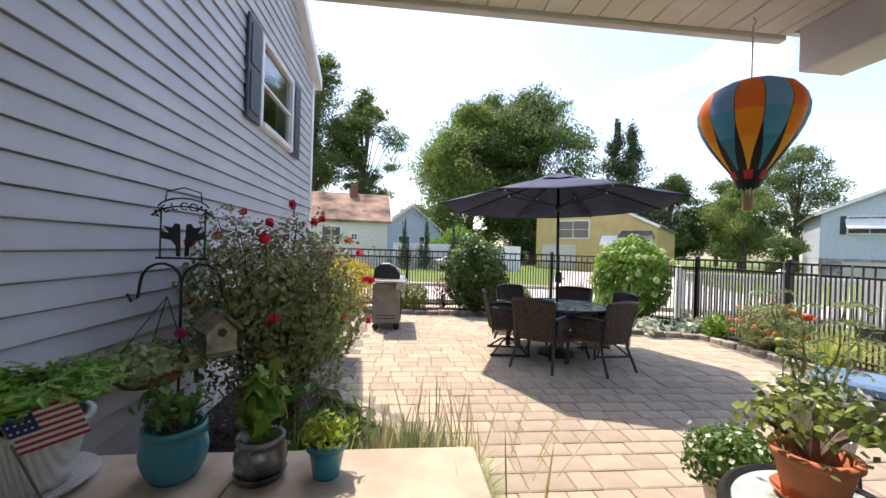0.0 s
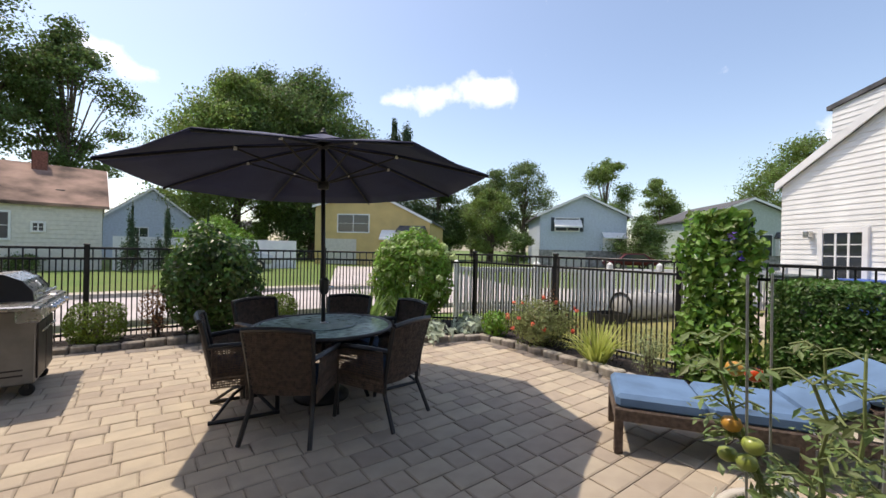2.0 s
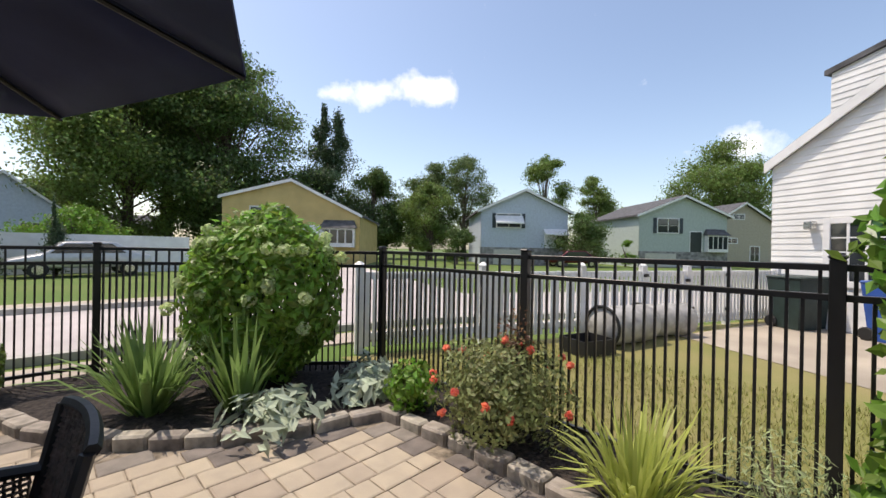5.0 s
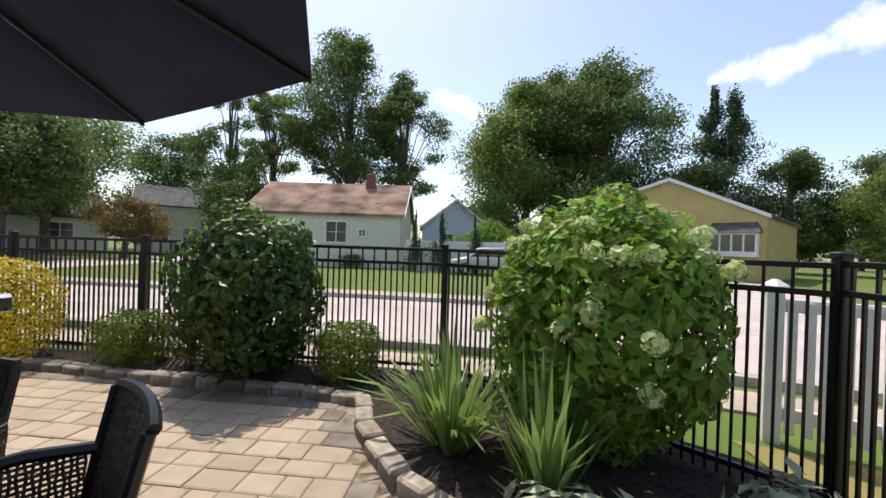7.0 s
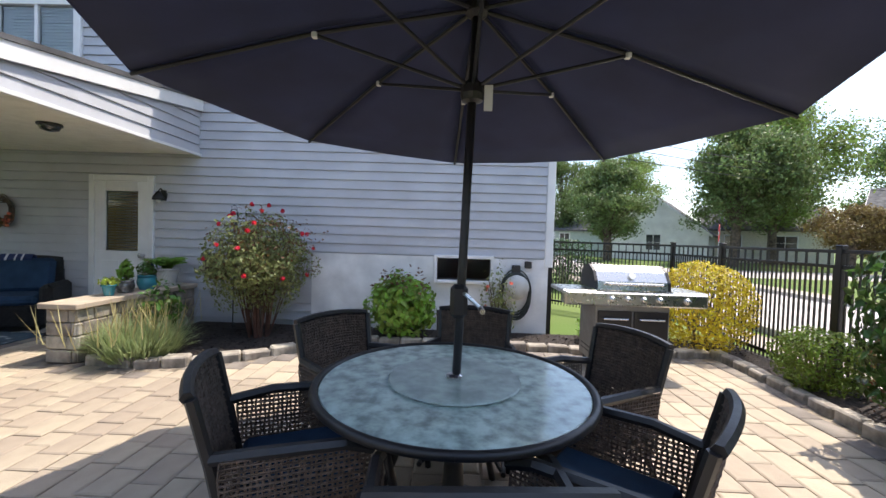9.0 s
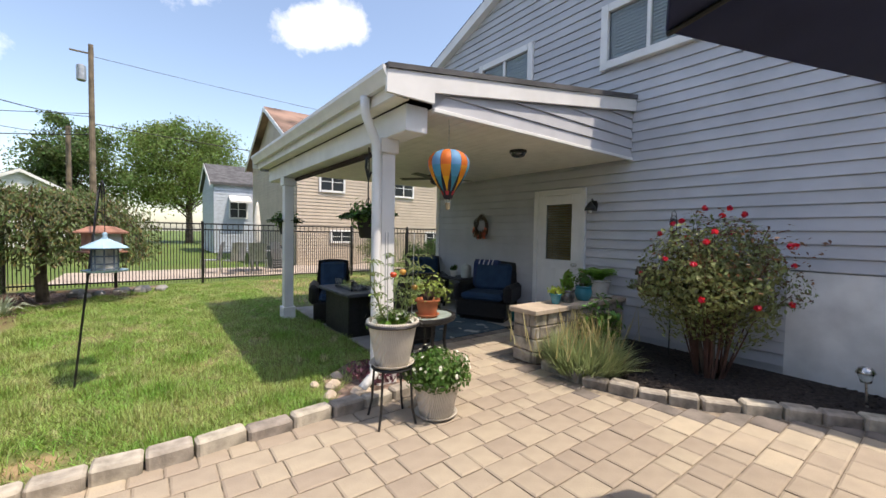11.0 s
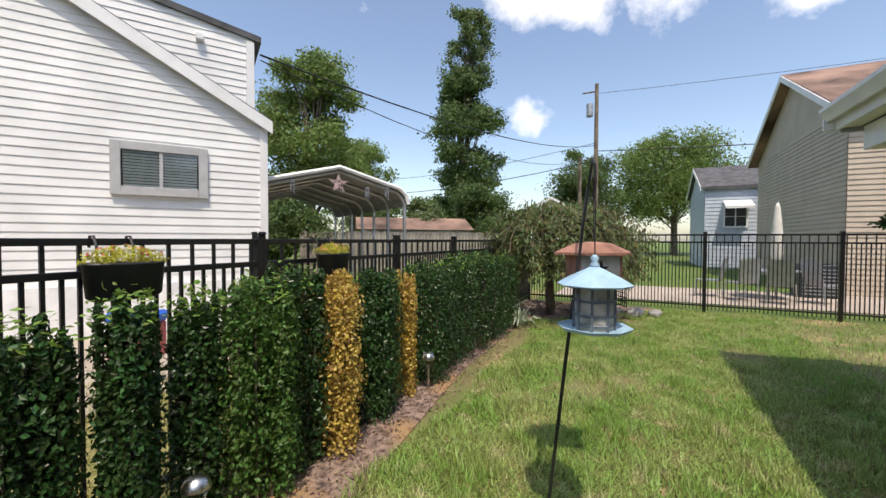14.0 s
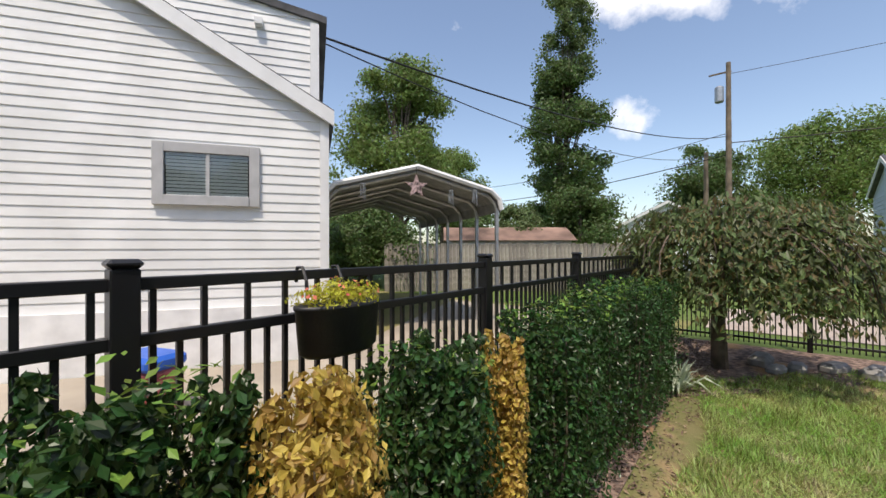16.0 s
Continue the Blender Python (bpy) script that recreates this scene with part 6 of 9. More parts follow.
def balloon():
    warm = [material(n, c, 0.55, var=0.04, bump=0.05, bscale=300, translucent=0.35) for n, c in (("balloon_orange", (0.80, 0.20, 0.035)), ("balloon_amber", (0.84, 0.34, 0.03)), ("balloon_yellow", (0.85, 0.47, 0.03)))]
    cool = [material(n, c, 0.55, var=0.04, bump=0.05, bscale=300, translucent=0.35) for n, c in (("balloon_sky_blue", (0.14, 0.38, 0.66)), ("balloon_blue", (0.07, 0.36, 0.56)), ("balloon_teal", (0.04, 0.28, 0.40)))]
    M_BAND = material("balloon_red_band", (0.55, 0.04, 0.05), 0.6, var=0.05, bump=0.05)
    M_BK = material("balloon_black", (0.012, 0.010, 0.018), 0.6, var=0.05, bump=0.05)
    th = thing("balloon_spinner", "hanging cloth hot-air balloon in bright stripes", "ornament", Matrix.Translation((2.22, 2.26, 1.63)))
    prof = [(0.036, 0.105), (0.048, 0.14), (0.066, 0.175), (0.09, 0.21), (0.116, 0.25), (0.143, 0.295), (0.167, 0.345), (0.183, 0.395), (0.186, 0.435), (0.175, 0.475), (0.148, 0.512), (0.10, 0.54), (0.02, 0.556)]
    n = 12
    for k in range(n):
        bm = bmesh.new()
        rows = []
        for r, z in prof:
            # a coloured teardrop between black wedges that widen towards the mouth
            w = min(0.97, max(0.03, (z - 0.145) / 0.19)) if z < 0.5 else 0.97
            rows.append([bm.verts.new((r * (1 + 0.035 * math.cos(math.pi * u / 2)) * math.cos(2 * math.pi * (k + 0.5 + u / 2) / n), r * (1 + 0.035 * math.cos(math.pi * u / 2)) * math.sin(2 * math.pi * (k + 0.5 + u / 2) / n), z)) for u in (-1, -w, -w * 0.5, 0, w * 0.5, w, 1)])
        for q, t in zip(rows, rows[1:]):
            zc = (q[3].co.z + t[3].co.z) / 2
            shade = 0 if zc > 0.40 else (1 if zc > 0.29 else 2)
            for j in range(6):
                f = bm.faces.new((q[j], q[j + 1], t[j + 1], t[j]))
                f.material_index = shade if 0 < j < 5 else 3
                if zc < 0.165:
                    f.material_index = 3
                if 0.14 < zc < 0.165:
                    f.material_index = 4 if k % 2 else 3
        part("gore", bm, (warm if k % 2 else cool) + [M_BK, M_BAND], th, "", True)
    part("basket", lathem([(0.016, 0.01), (0.02, 0.015), (0.023, 0.07), (0.02, 0.075)], 16), M_WOODBLIND, th, "small woven basket")
    for k in range(6):
        a = k * math.pi / 3
        part("basket_cord", tubem([(0.02 * math.cos(a), 0.02 * math.sin(a), 0.07), (0.036 * math.cos(a), 0.036 * math.sin(a), 0.115)], 0.002, 4), M_TRIM, th)
    part("hanging_wire", tubem([(0, 0, 0.55), (0, 0, 0.79), (0.012, 0, 0.815), (0, 0, 0.832)], 0.0035, 6), M_STEEL, th)


balloon()


def ceiling_fan():
    th = thing("ceiling_fan", "dark bronze ceiling fan at rest", "ceiling fan", Matrix.Translation((0.62, -0.15, 2.46)))
    part("mount", lathem([(0.09, 0), (0.1, -0.03), (0.06, -0.06)], 18), M_FRAME, th, "", True)
    part("motor", lathem([(0.06, -0.06), (0.13, -0.08), (0.15, -0.13), (0.11, -0.17), (0.05, -0.19)], 22), M_FRAME, th, "", True)
    part("lamp_bowl", lathem([(0.11, -0.18), (0.09, -0.22), (0.03, -0.245)], 18), M_FRAME, th, "", True)
    for k in range(5):
        b = part("blade", boxm((0.12, -0.065, -0.145), (0.62, 0.065, -0.135), 0.004), M_FRAME, th)
        b.matrix_local = pose(0, 0, 0, 6, 0, 72 * k + 20)


ceiling_fan()
cl = thing("ceiling_light", "bronze flush porch ceiling light", "ceiling light", Matrix.Translation((0.75, 1.75, 2.46)))
part("shade", lathem([(0.09, 0), (0.1, -0.02), (0.075, -0.07), (0.02, -0.085)], 18), M_GLASS, cl, "dim glass shade", True)
part("rim", lathem([(0.105, 0), (0.108, -0.025), (0.095, -0.03)], 18), M_FRAME, cl)


def wreath():
    th = thing("wreath", "dark twig wreath with dried flowers on the wall", "wreath", Matrix.Translation((XW + 0.07, -0.5, 1.57)))
    rng = np.random.default_rng(4)
    bm = bmesh.new()
    for k in range(14):
        ph, rr = rng.random() * 6.28, 0.15 + 0.035 * rng.normal() * 0.6
        tube(bm, [(0.02 * math.sin(3 * a + ph), (rr + 0.015 * math.sin(5 * a + ph)) * math.cos(a), (rr + 0.015 * math.sin(5 * a + ph)) * 1.15 * math.sin(a)) for a in np.linspace(0, 6.28, 20)], 0.006, 4, False)
    part("twigs", bm, M_BARK, th)
    a = rng.uniform(3.4, 5.9, 160)
    p = np.stack((0.02 + 0.03 * rng.random(160), 0.17 * np.cos(a) + 0.03 * rng.normal(size=160), 0.19 * np.sin(a) + 0.03 * rng.normal(size=160)), 1)
    plant(th, leaves("dried_leaves", p[:110], 0.05, L_BRONZE, np.tile((1, 0, 0), (110, 1)), 0, 0.6, 0.8, rng), "dried_leaves")
    plant(th, leaves("dried_flowers", p[110:], 0.05, L_CORAL, np.tile((1, 0, 0), (50, 1)), 0, 0.8, 0.6, rng), "dried_flowers", "dusty pink dried flowers")


wreath()
wl_ = thing("wall_lantern", "black wall lantern beside the door", "wall lamp", Matrix.Translation((XW, 1.86, 1.85)))
part("backplate", boxm((0.0, -0.05, -0.07), (0.025, 0.05, 0.09), 0.01), M_IRON, wl_)
part("arm", tubem([(0.02, 0, 0.05), (0.08, 0, 0.11), (0.12, 0, 0.06)], 0.009, 6), M_IRON, wl_)
part("shade", lathem([(0.02, 0.06), (0.035, 0.04), (0.075, -0.02), (0.08, -0.06), (0.06, -0.06)], 18, (0.12, 0, 0)), M_IRON, wl_, "", True)
part("bulb", lathem([(0.015, -0.03), (0.03, -0.06), (0.025, -0.09), (0.005, -0.1)], 12, (0.12, 0, 0)), M_TRIM, wl_, "", True)


def wicker_chair(name, label, m, wide=0.78, cushion=M_NAVY):
    th = thing(name, label, "armchair", m)
    # faces +y
    part("seat_base", boxm((-wide / 2, -0.36, 0.06), (wide / 2, 0.36, 0.34), 0.03), M_BWICKER, th)
    part("skirt", boxm((-wide / 2 + 0.05, -0.3, 0.0), (wide / 2 - 0.05, 0.3, 0.06), 0.01), M_BWICKER, th)
    for s in (-1, 1):
        part("arm", boxm((s * wide / 2 - 0.07, -0.38, 0.3), (s * wide / 2 + 0.07, 0.34, 0.60), 0.05), M_BWICKER, th)
    curved_panel(wide - 0.04, wide - 0.12, 0.3, 0.92, -0.30, -0.44, 0.05, M_BWICKER, "backrest", th, 0.07)
    part("seat_cushion", boxm((-wide / 2 + 0.08, -0.28, 0.34), (wide / 2 - 0.08, 0.36, 0.46), 0.04), cushion, th, "navy seat cushion")
    b = part("back_cushion", boxm((-wide / 2 + 0.1, -0.06, 0), (wide / 2 - 0.1, 0.07, 0.48), 0.05), cushion, th, "navy back cushion")
    b.matrix_local = pose(0, -0.24, 0.44, 14)
    return th


def porch_seating():
    wicker_chair("wicker_armchair", "black wicker armchair with deep navy cushions", pose(-0.2, 0.25, 0, 0, 0, -62), 0.86)
    wicker_chair("wicker_armchair", "black wicker armchair with deep navy cushions", pose(-0.2, -1.65, 0, 0, 0, -30), 0.8)
    for (x, y, rz, lab) in ((2.02, -1.0, -20, "black wicker dining chair by the fire table"), (1.72, 0.68, 172, "black wicker dining chair by the fire table")):
        wicker_chair("wicker_chair", lab, pose(x, y, 0, 0, 0, rz), 0.62)
    # striped blanket folded over the chair back
    M_BLUE = material("navy_knit", (0.025, 0.045, 0.13), 0.95, var=0.1, bump=0.5, bscale=150)
    M_KW = material("white_knit", (0.62, 0.63, 0.68), 0.95, var=0.05, bump=0.5, bscale=150)
    th = thing("throw_blanket", "navy and white striped throw over the chair back", "blanket", pose(-0.2, 0.25, 0, 0, 0, -62) @ pose(0.12, -0.36, 0.92, 0, 0, 0))
    x = -0.2
    for i, w in enumerate((0.09, 0.02, 0.05, 0.02, 0.07, 0.025, 0.06, 0.02, 0.09)):
        pr = [(0.09, -0.42), (0.085, -0.2), (0.06, -0.02), (0.0, 0.035), (-0.09, 0.01), (-0.13, -0.2)]
        bm = bmesh.new()
        q = [bm.verts.new((x, y, z)) for y, z in pr]
        r = [bm.verts.new((x + w, y, z)) for y, z in pr]
        for k in range(len(pr) - 1):
            bm.faces.new((q[k], r[k], r[k + 1], q[k + 1]))
        ob = part("stripe", bm, M_KW if i % 2 else M_BLUE, th)
        ob.modifiers.new("thick", "SOLIDIFY").thickness = 0.012
        x += w
    # fire table
    th = thing("fire_table", "black slab fire table with a glass guard", "fire table", pose(2.05, -0.18, 0, 0, 0, 0))
    M_SLAB2 = material("charcoal_slab", (0.05, 0.055, 0.065), 0.5, var=0.15, bump=0.15)
    part("base", boxm((-0.25, -0.42, 0), (0.25, 0.42, 0.56), 0.012), M_BWICKER, th)
    part("tabletop", boxm((-0.32, -0.56, 0.56), (0.32, 0.56, 0.605), 0.01), M_SLAB2, th)
    for lo, hi in (((-0.16, -0.3, 0.606), (-0.15, 0.3, 0.74)), ((0.15, -0.3, 0.606), (0.16, 0.3, 0.74)), ((-0.15, -0.3, 0.606), (0.15, -0.29, 0.74)), ((-0.15, 0.29, 0.606), (0.15, 0.3, 0.74))):
        part("glass_guard", boxm(lo, hi), M_PANE, th, "clear glass guard")
    rng = np.random.default_rng(3)
    part("burner_stones", leaves("stones", np.stack((rng.uniform(-0.13, 0.13, 200), rng.uniform(-0.27, 0.27, 200), 0.612 + 0.02 * rng.random(200)), 1), 0.035, M_STONE, None, 0, 0.9, 1.5, rng), None, th)
    # console with lantern in the corner
    th = thing("corner_table", "small black wicker corner table", "table", pose(-0.42, -0.75, 0))
    part("tabletop", boxm((-0.25, -0.3, 0.55), (0.25, 0.3, 0.585), 0.01), M_BWICKER, th)
    for x, y in ((-0.2, -0.25), (0.2, -0.25), (-0.2, 0.25), (0.2, 0.25)):
        part("leg", boxm((x - 0.02, y - 0.02, 0), (x + 0.02, y + 0.02, 0.55), 0.004), M_BWICKER, th)
    th = thing("ceramic_lantern", "pale pierced ceramic lantern on the corner table", "lantern", pose(-0.45, -0.62, 0.586))
    M_PALE = material("pale_blue_ceramic", (0.55, 0.60, 0.60), 0.35, var=0.06, bump=0.4, bscale=60)
    part("body", lathem([(0.085, 0), (0.1, 0.02), (0.1, 0.2), (0.08, 0.24), (0.03, 0.25)], 22), M_PALE, th, "", True)
    part("knob", lathem([(0.02, 0.25), (0.025, 0.27), (0.008, 0.285)], 12), M_PALE, th)
    p = pot("small_white_pot", "small white pot with a dark plant", -0.38, -0.92, 0.586, 0.05, 0.065, 0.1, M_TRIM)
    pot_plant(p, 0.1, 0.08, 0.12, 90, 0.05, L_DARK, 21)
    # watering can by the door
    th = thing("watering_can", "teal plastic watering can on the slab", "watering can", pose(-0.45, 0.70, 0, 0, 0, 40))
    M_CAN = material("teal_plastic", (0.02, 0.19, 0.19), 0.4, var=0.05, bump=0.03)
    part("body", lathem([(0.1, 0), (0.105, 0.01), (0.1, 0.17), (0.06, 0.21), (0.05, 0.21)], 22), M_CAN, th, "", True)
    part("spout", tubem([(0.09, 0, 0.05), (0.2, 0, 0.16), (0.27, 0, 0.25)], [0.022, 0.016, 0.02], 10), M_CAN, th, "", True)
    part("handle", tubem([(-0.09, 0, 0.06), (-0.17, 0, 0.14), (-0.12, 0, 0.25), (0.02, 0, 0.26), (0.05, 0, 0.2)], 0.012, 8), M_CAN, th, "", True)
    # rugs
    M_RUG = material("faded_blue_rug", (0.06, 0.10, 0.13), 0.97, var=0.2, scale=2.5, bump=0.4, bscale=120, patch=(5.0, 0.58, 0.62, (0.34, 0.38, 0.38)))
    tagged(part("rug", boxm((0.05, -0.9, 0.004), (1.75, 1.0, 0.014), 0.003), M_RUG), "faded blue patterned outdoor rug", "rug")
    M_MAT = material("dark_door_mat", (0.03, 0.03, 0.032), 0.97, var=0.2, bump=0.6, bscale=150)
    tagged(part("door_mat", boxm((-0.6, 0.95, 0.006), (0.1, 1.4, 0.02), 0.004), M_MAT), "dark ribbed door mat", "mat")
    # small glass side table with the jade plant
    th = thing("side_table", "oval wicker side table with a glass top", "table", pose(2.17, 1.92, 0, 0, 0, 30) @ Matrix.Scale(1.28, 4, (0, 0, 1)))
    part("tabletop", lathem([(0.29, 0.455), (0.3, 0.462), (0.29, 0.468)], 36, (0, 0, 0), 0.75), M_TGLASS2, th, "frosted glass top")
    part("rim", tube(bmesh.new(), [(0.31 * math.cos(a), 0.75 * 0.31 * math.sin(a), 0.455) for a in np.linspace(0, 6.283, 37)], 0.024, 8, False), M_BWICKER, th, "woven rim")
    for k in range(4):
        a = math.pi / 4 + k * math.pi / 2
        part("leg", tubem([(0.23 * math.cos(a), 0.17 * math.sin(a), 0.45), (0.2 * math.cos(a), 0.15 * math.sin(a), 0.25), (0.27 * math.cos(a), 0.21 * math.sin(a), 0.0)], 0.018, 6), M_BWICKER, th)
    part("shelf", boxm((-0.17, -0.12, 0.15), (0.17, 0.12, 0.17), 0.004), M_BWICKER, th)
    p = pot("jade_plant", "jade plant in a terracotta pot on the side table", 2.22, 1.96, 0.601, 0.085, 0.115, 0.14, M_TERRA, 0.12, 0.012)
    rng = np.random.default_rng(31)
    bm = bmesh.new()
    pts, out = [], []
    for k in range(8):
        a = k * 0.785 + rng.normal() * 0.2
        ln = 0.15 + 0.10 * rng.random()
        tip = Vector((ln * 0.75 * math.cos(a), ln * 0.75 * math.sin(a), 0.16 + ln * (0.5 + 0.5 * rng.random())))
        tube(bm, [(0, 0, 0.12), tip * 0.45 + Vector((0, 0, 0.1)), tip], [0.017, 0.012, 0.006], 6)
        for j in range(44):
            q = tip + Vector(rng.normal(size=3) * 0.045)
            pts.append(tuple(q))
            out.append(tuple(q - tip + Vector((0, 0, 0.03))))
    part("branching", bm, M_BARK, p)
    plant(p, leaves("foliage", pts, 0.040, L_JADE, out, 0, 0.7, 0.6, rng, 0.1))


porch_seating()


def hanging_fern(x, y, ztop, label, seed):
    th = thing("hanging_planter", label, "hanging planter", Matrix.Translation((x, y, 0)))
    zb = 1.36
    part("pot_body", lathem([(0.07, zb), (0.085, zb + 0.01), (0.115, zb + 0.18), (0.12, zb + 0.19), (0.09, zb + 0.185), (0.02, zb + 0.17)], 20), M_RUBBER, th, "black plastic pot", True)
    part("chain", tubem([(0, 0, zb + 0.3), (0.004, 0, zb + 0.5), (-0.004, 0, zb + 0.7), (0, 0, ztop)], 0.007, 6), M_IRON, th)
    for k in range(3):
        part("hanger_wire", tubem([(0.115 * math.cos(2.1 * k), 0.115 * math.sin(2.1 * k), zb + 0.19), (0, 0, zb + 0.42)], 0.003, 4), M_IRON, th)
    part("spring_hook", tubem([(0.02, 0, ztop - 0.1), (0.03, 0, ztop - 0.2), (0.0, 0, ztop - 0.32), (-0.03, 0, ztop - 0.24)], 0.014, 6), M_IRON, th)
    rng = np.random.default_rng(seed)
    fern(th, zb + 0.17, 0.27, 46, seed, L_DARK)
    p, d = rough_ball(500, (0, 0, zb + 0.24), (0.22, 0.22, 0.15), rng, 0.8, 0.25)
    plant(th, leaves("foliage", p, 0.055, L_MID, d, 0.6, 0.45, 0.8, rng))


hanging_fern(2.64, 1.49, 2.27, "leafy fern in a black hanging pot", 41)
hanging_fern(2.6, -1.66, 2.27, "trailing fern in a black hanging pot by the post", 42)
tagged(part("rolled_shade", tubem([(2.53, 1.7, 2.235), (2.53, -1.3, 2.235)], 0.03, 10), material("dark_rolled_cloth", (0.03, 0.015, 0.02), 0.8, var=0.15, bump=0.3), None), "dark rolled-up sun shade under the beam", "sun shade")


def tomato():
    st = thing("plant_stand", "low black wire plant stand", "plant stand", Matrix.Translation((2.95, 2.56, 0)))
    part("ring", tube(bmesh.new(), [(0.15 * math.cos(a), 0.15 * math.sin(a), 0.415) for a in np.linspace(0, 6.283, 25)], 0.009, 6, False), M_IRON, st)
    part("shelf_plate", lathem([(0.145, 0.411), (0.145, 0.421)], 20), M_IRON, st)
    for k in range(4):
        a = 0.6 + k * math.pi / 2
        part("leg", tubem([(0.15 * math.cos(a), 0.15 * math.sin(a), 0.415), (0.17 * math.cos(a), 0.17 * math.sin(a), 0.12), (0.2 * math.cos(a), 0.2 * math.sin(a), 0.0)], 0.009, 6), M_IRON, st)
    p = pot("tomato_planter", "tomato plant in a cream woven planter", 2.95, 2.56, 0.422, 0.125, 0.185, 0.31, M_CREAMPOT, 0.17, 0.014)
    part("dark_rim", tube(bmesh.new(), [(0.194 * math.cos(a), 0.194 * math.sin(a), 0.318) for a in np.linspace(0, 6.283, 33)], 0.012, 6, False), M_FRAME, p)
    rng = np.random.default_rng(51)
    bm = bmesh.new()
    pts, out = [], []
    for k in range(6):
        a = k * 1.05 + 0.3
        base = Vector((0.07 * math.cos(a), 0.07 * math.sin(a), 0.27))
        prev = base
        path = [base]
        for j in range(6):
            prev = prev + Vector((0.014 * math.cos(a) + rng.normal() * 0.018, 0.014 * math.sin(a) + rng.normal() * 0.018, 0.085 + 0.01 * rng.normal()))
            path.append(prev)
            for b in range(2):
                w = Vector((rng.normal(), rng.normal(), 0.15)).normalized()
                tip = prev + w * 0.085
                tube(bm, [prev, prev + w * 0.045 + Vector((0, 0, 0.02)), tip], 0.003, 4)
                for q in np.linspace(0.35, 1.05, 3):
                    for s in (-1, 0, 1):
                        pp = prev + w * 0.085 * q + Vector((-w.y, w.x, 0)) * 0.032 * s + Vector((0, 0, 0.03 * q - 0.04 * q * q))
                        pts.append(tuple(pp))
                        out.append((w.x * 0.4, w.y * 0.4, 1))
        tube(bm, path, [0.007] * 4 + [0.004] * (len(path) - 4), 5)
    part("branching", bm, material("tomato_stem", (0.16, 0.20, 0.07), 0.7, var=0.1, bump=0.1), p)
    plant(p, leaves("foliage", pts, 0.036, L_TOM, out, 0.5, 0.45, 0.7, rng))
    M_TOMO = material("turning_tomato", (0.55, 0.28, 0.05), 0.3, var=0.1, bump=0)
    M_TOMR, M_TOMG = material("ripe_tomato", (0.60, 0.07, 0.02), 0.25, var=0.1, bump=0), material("green_tomato", (0.30, 0.36, 0.08), 0.3, var=0.1, bump=0)
    for i, (x, y, z, m) in enumerate(((0.08, 0.14, 0.70, M_TOMR), (0.02, 0.17, 0.72, M_TOMO), (-0.12, 0.1, 0.52, M_TOMG), (-0.06, 0.16, 0.50, M_TOMG), (-0.15, 0.08, 0.58, M_TOMG), (-0.1, 0.14, 0.60, M_TOMO))):
        part("tomato", lathem([(0.005, -0.022), (0.02, -0.014), (0.025, 0.0), (0.02, 0.014), (0.006, 0.019)], 14, (x, y, z)), m, p, "ripening tomato", True)
    for x, y in ((0.1, 0.1), (-0.1, 0.1), (0.0, -0.12)):
        part("cane", tubem([(x, y, 0.15), (x * 1.1, y * 1.1, 1.0)], 0.0035, 5), M_GALV, p, "thin grey plant cane")
    q, d = rough_ball(150, (0, 0, 0.33), (0.16, 0.16, 0.07), rng, 0.8, 0.2)
    plant(p, leaves("underplanting", q, 0.05, L_BRIGHT, d, 0.1, 0.7, 0.8, rng), "underplanting")
    q, d = rough_ball(50, (0, 0, 0.35), (0.2, 0.2, 0.07), rng, 0.3, 0.2, 0.0)
    plant(p, leaves("white_flowers", q, 0.04, L_WHITE, d, 0, 0.9, 0.4, rng), "white_flowers", "small white flowers")["kind"] = "stuff"


tomato()


def flower_pot():
    p = pot("flower_planter", "mound of white flowers in a cream planter", 2.62, 2.68, 0, 0.13, 0.185, 0.25, M_CREAMPOT, 0.17, 0.012)
    rng = np.random.default_rng(61)
    q, d = rough_ball(2600, (0, 0, 0.34), (0.26, 0.26, 0.17), rng, 0.6, 0.12)
    plant(p, leaves("foliage", q, 0.036, L_MID, d, 0, 0.6, 0.8, rng))
    q, d = rough_ball(110, (0, 0, 0.355), (0.27, 0.27, 0.17), rng, 0.05, 0.1, 0.1)
    plant(p, leaves("white_flowers", q, 0.03, L_WHITE, d, 0, 0.9, 0.3, rng), "white_flowers", "small white flowers")["kind"] = "stuff"


flower_pot()

# ---- planting ----


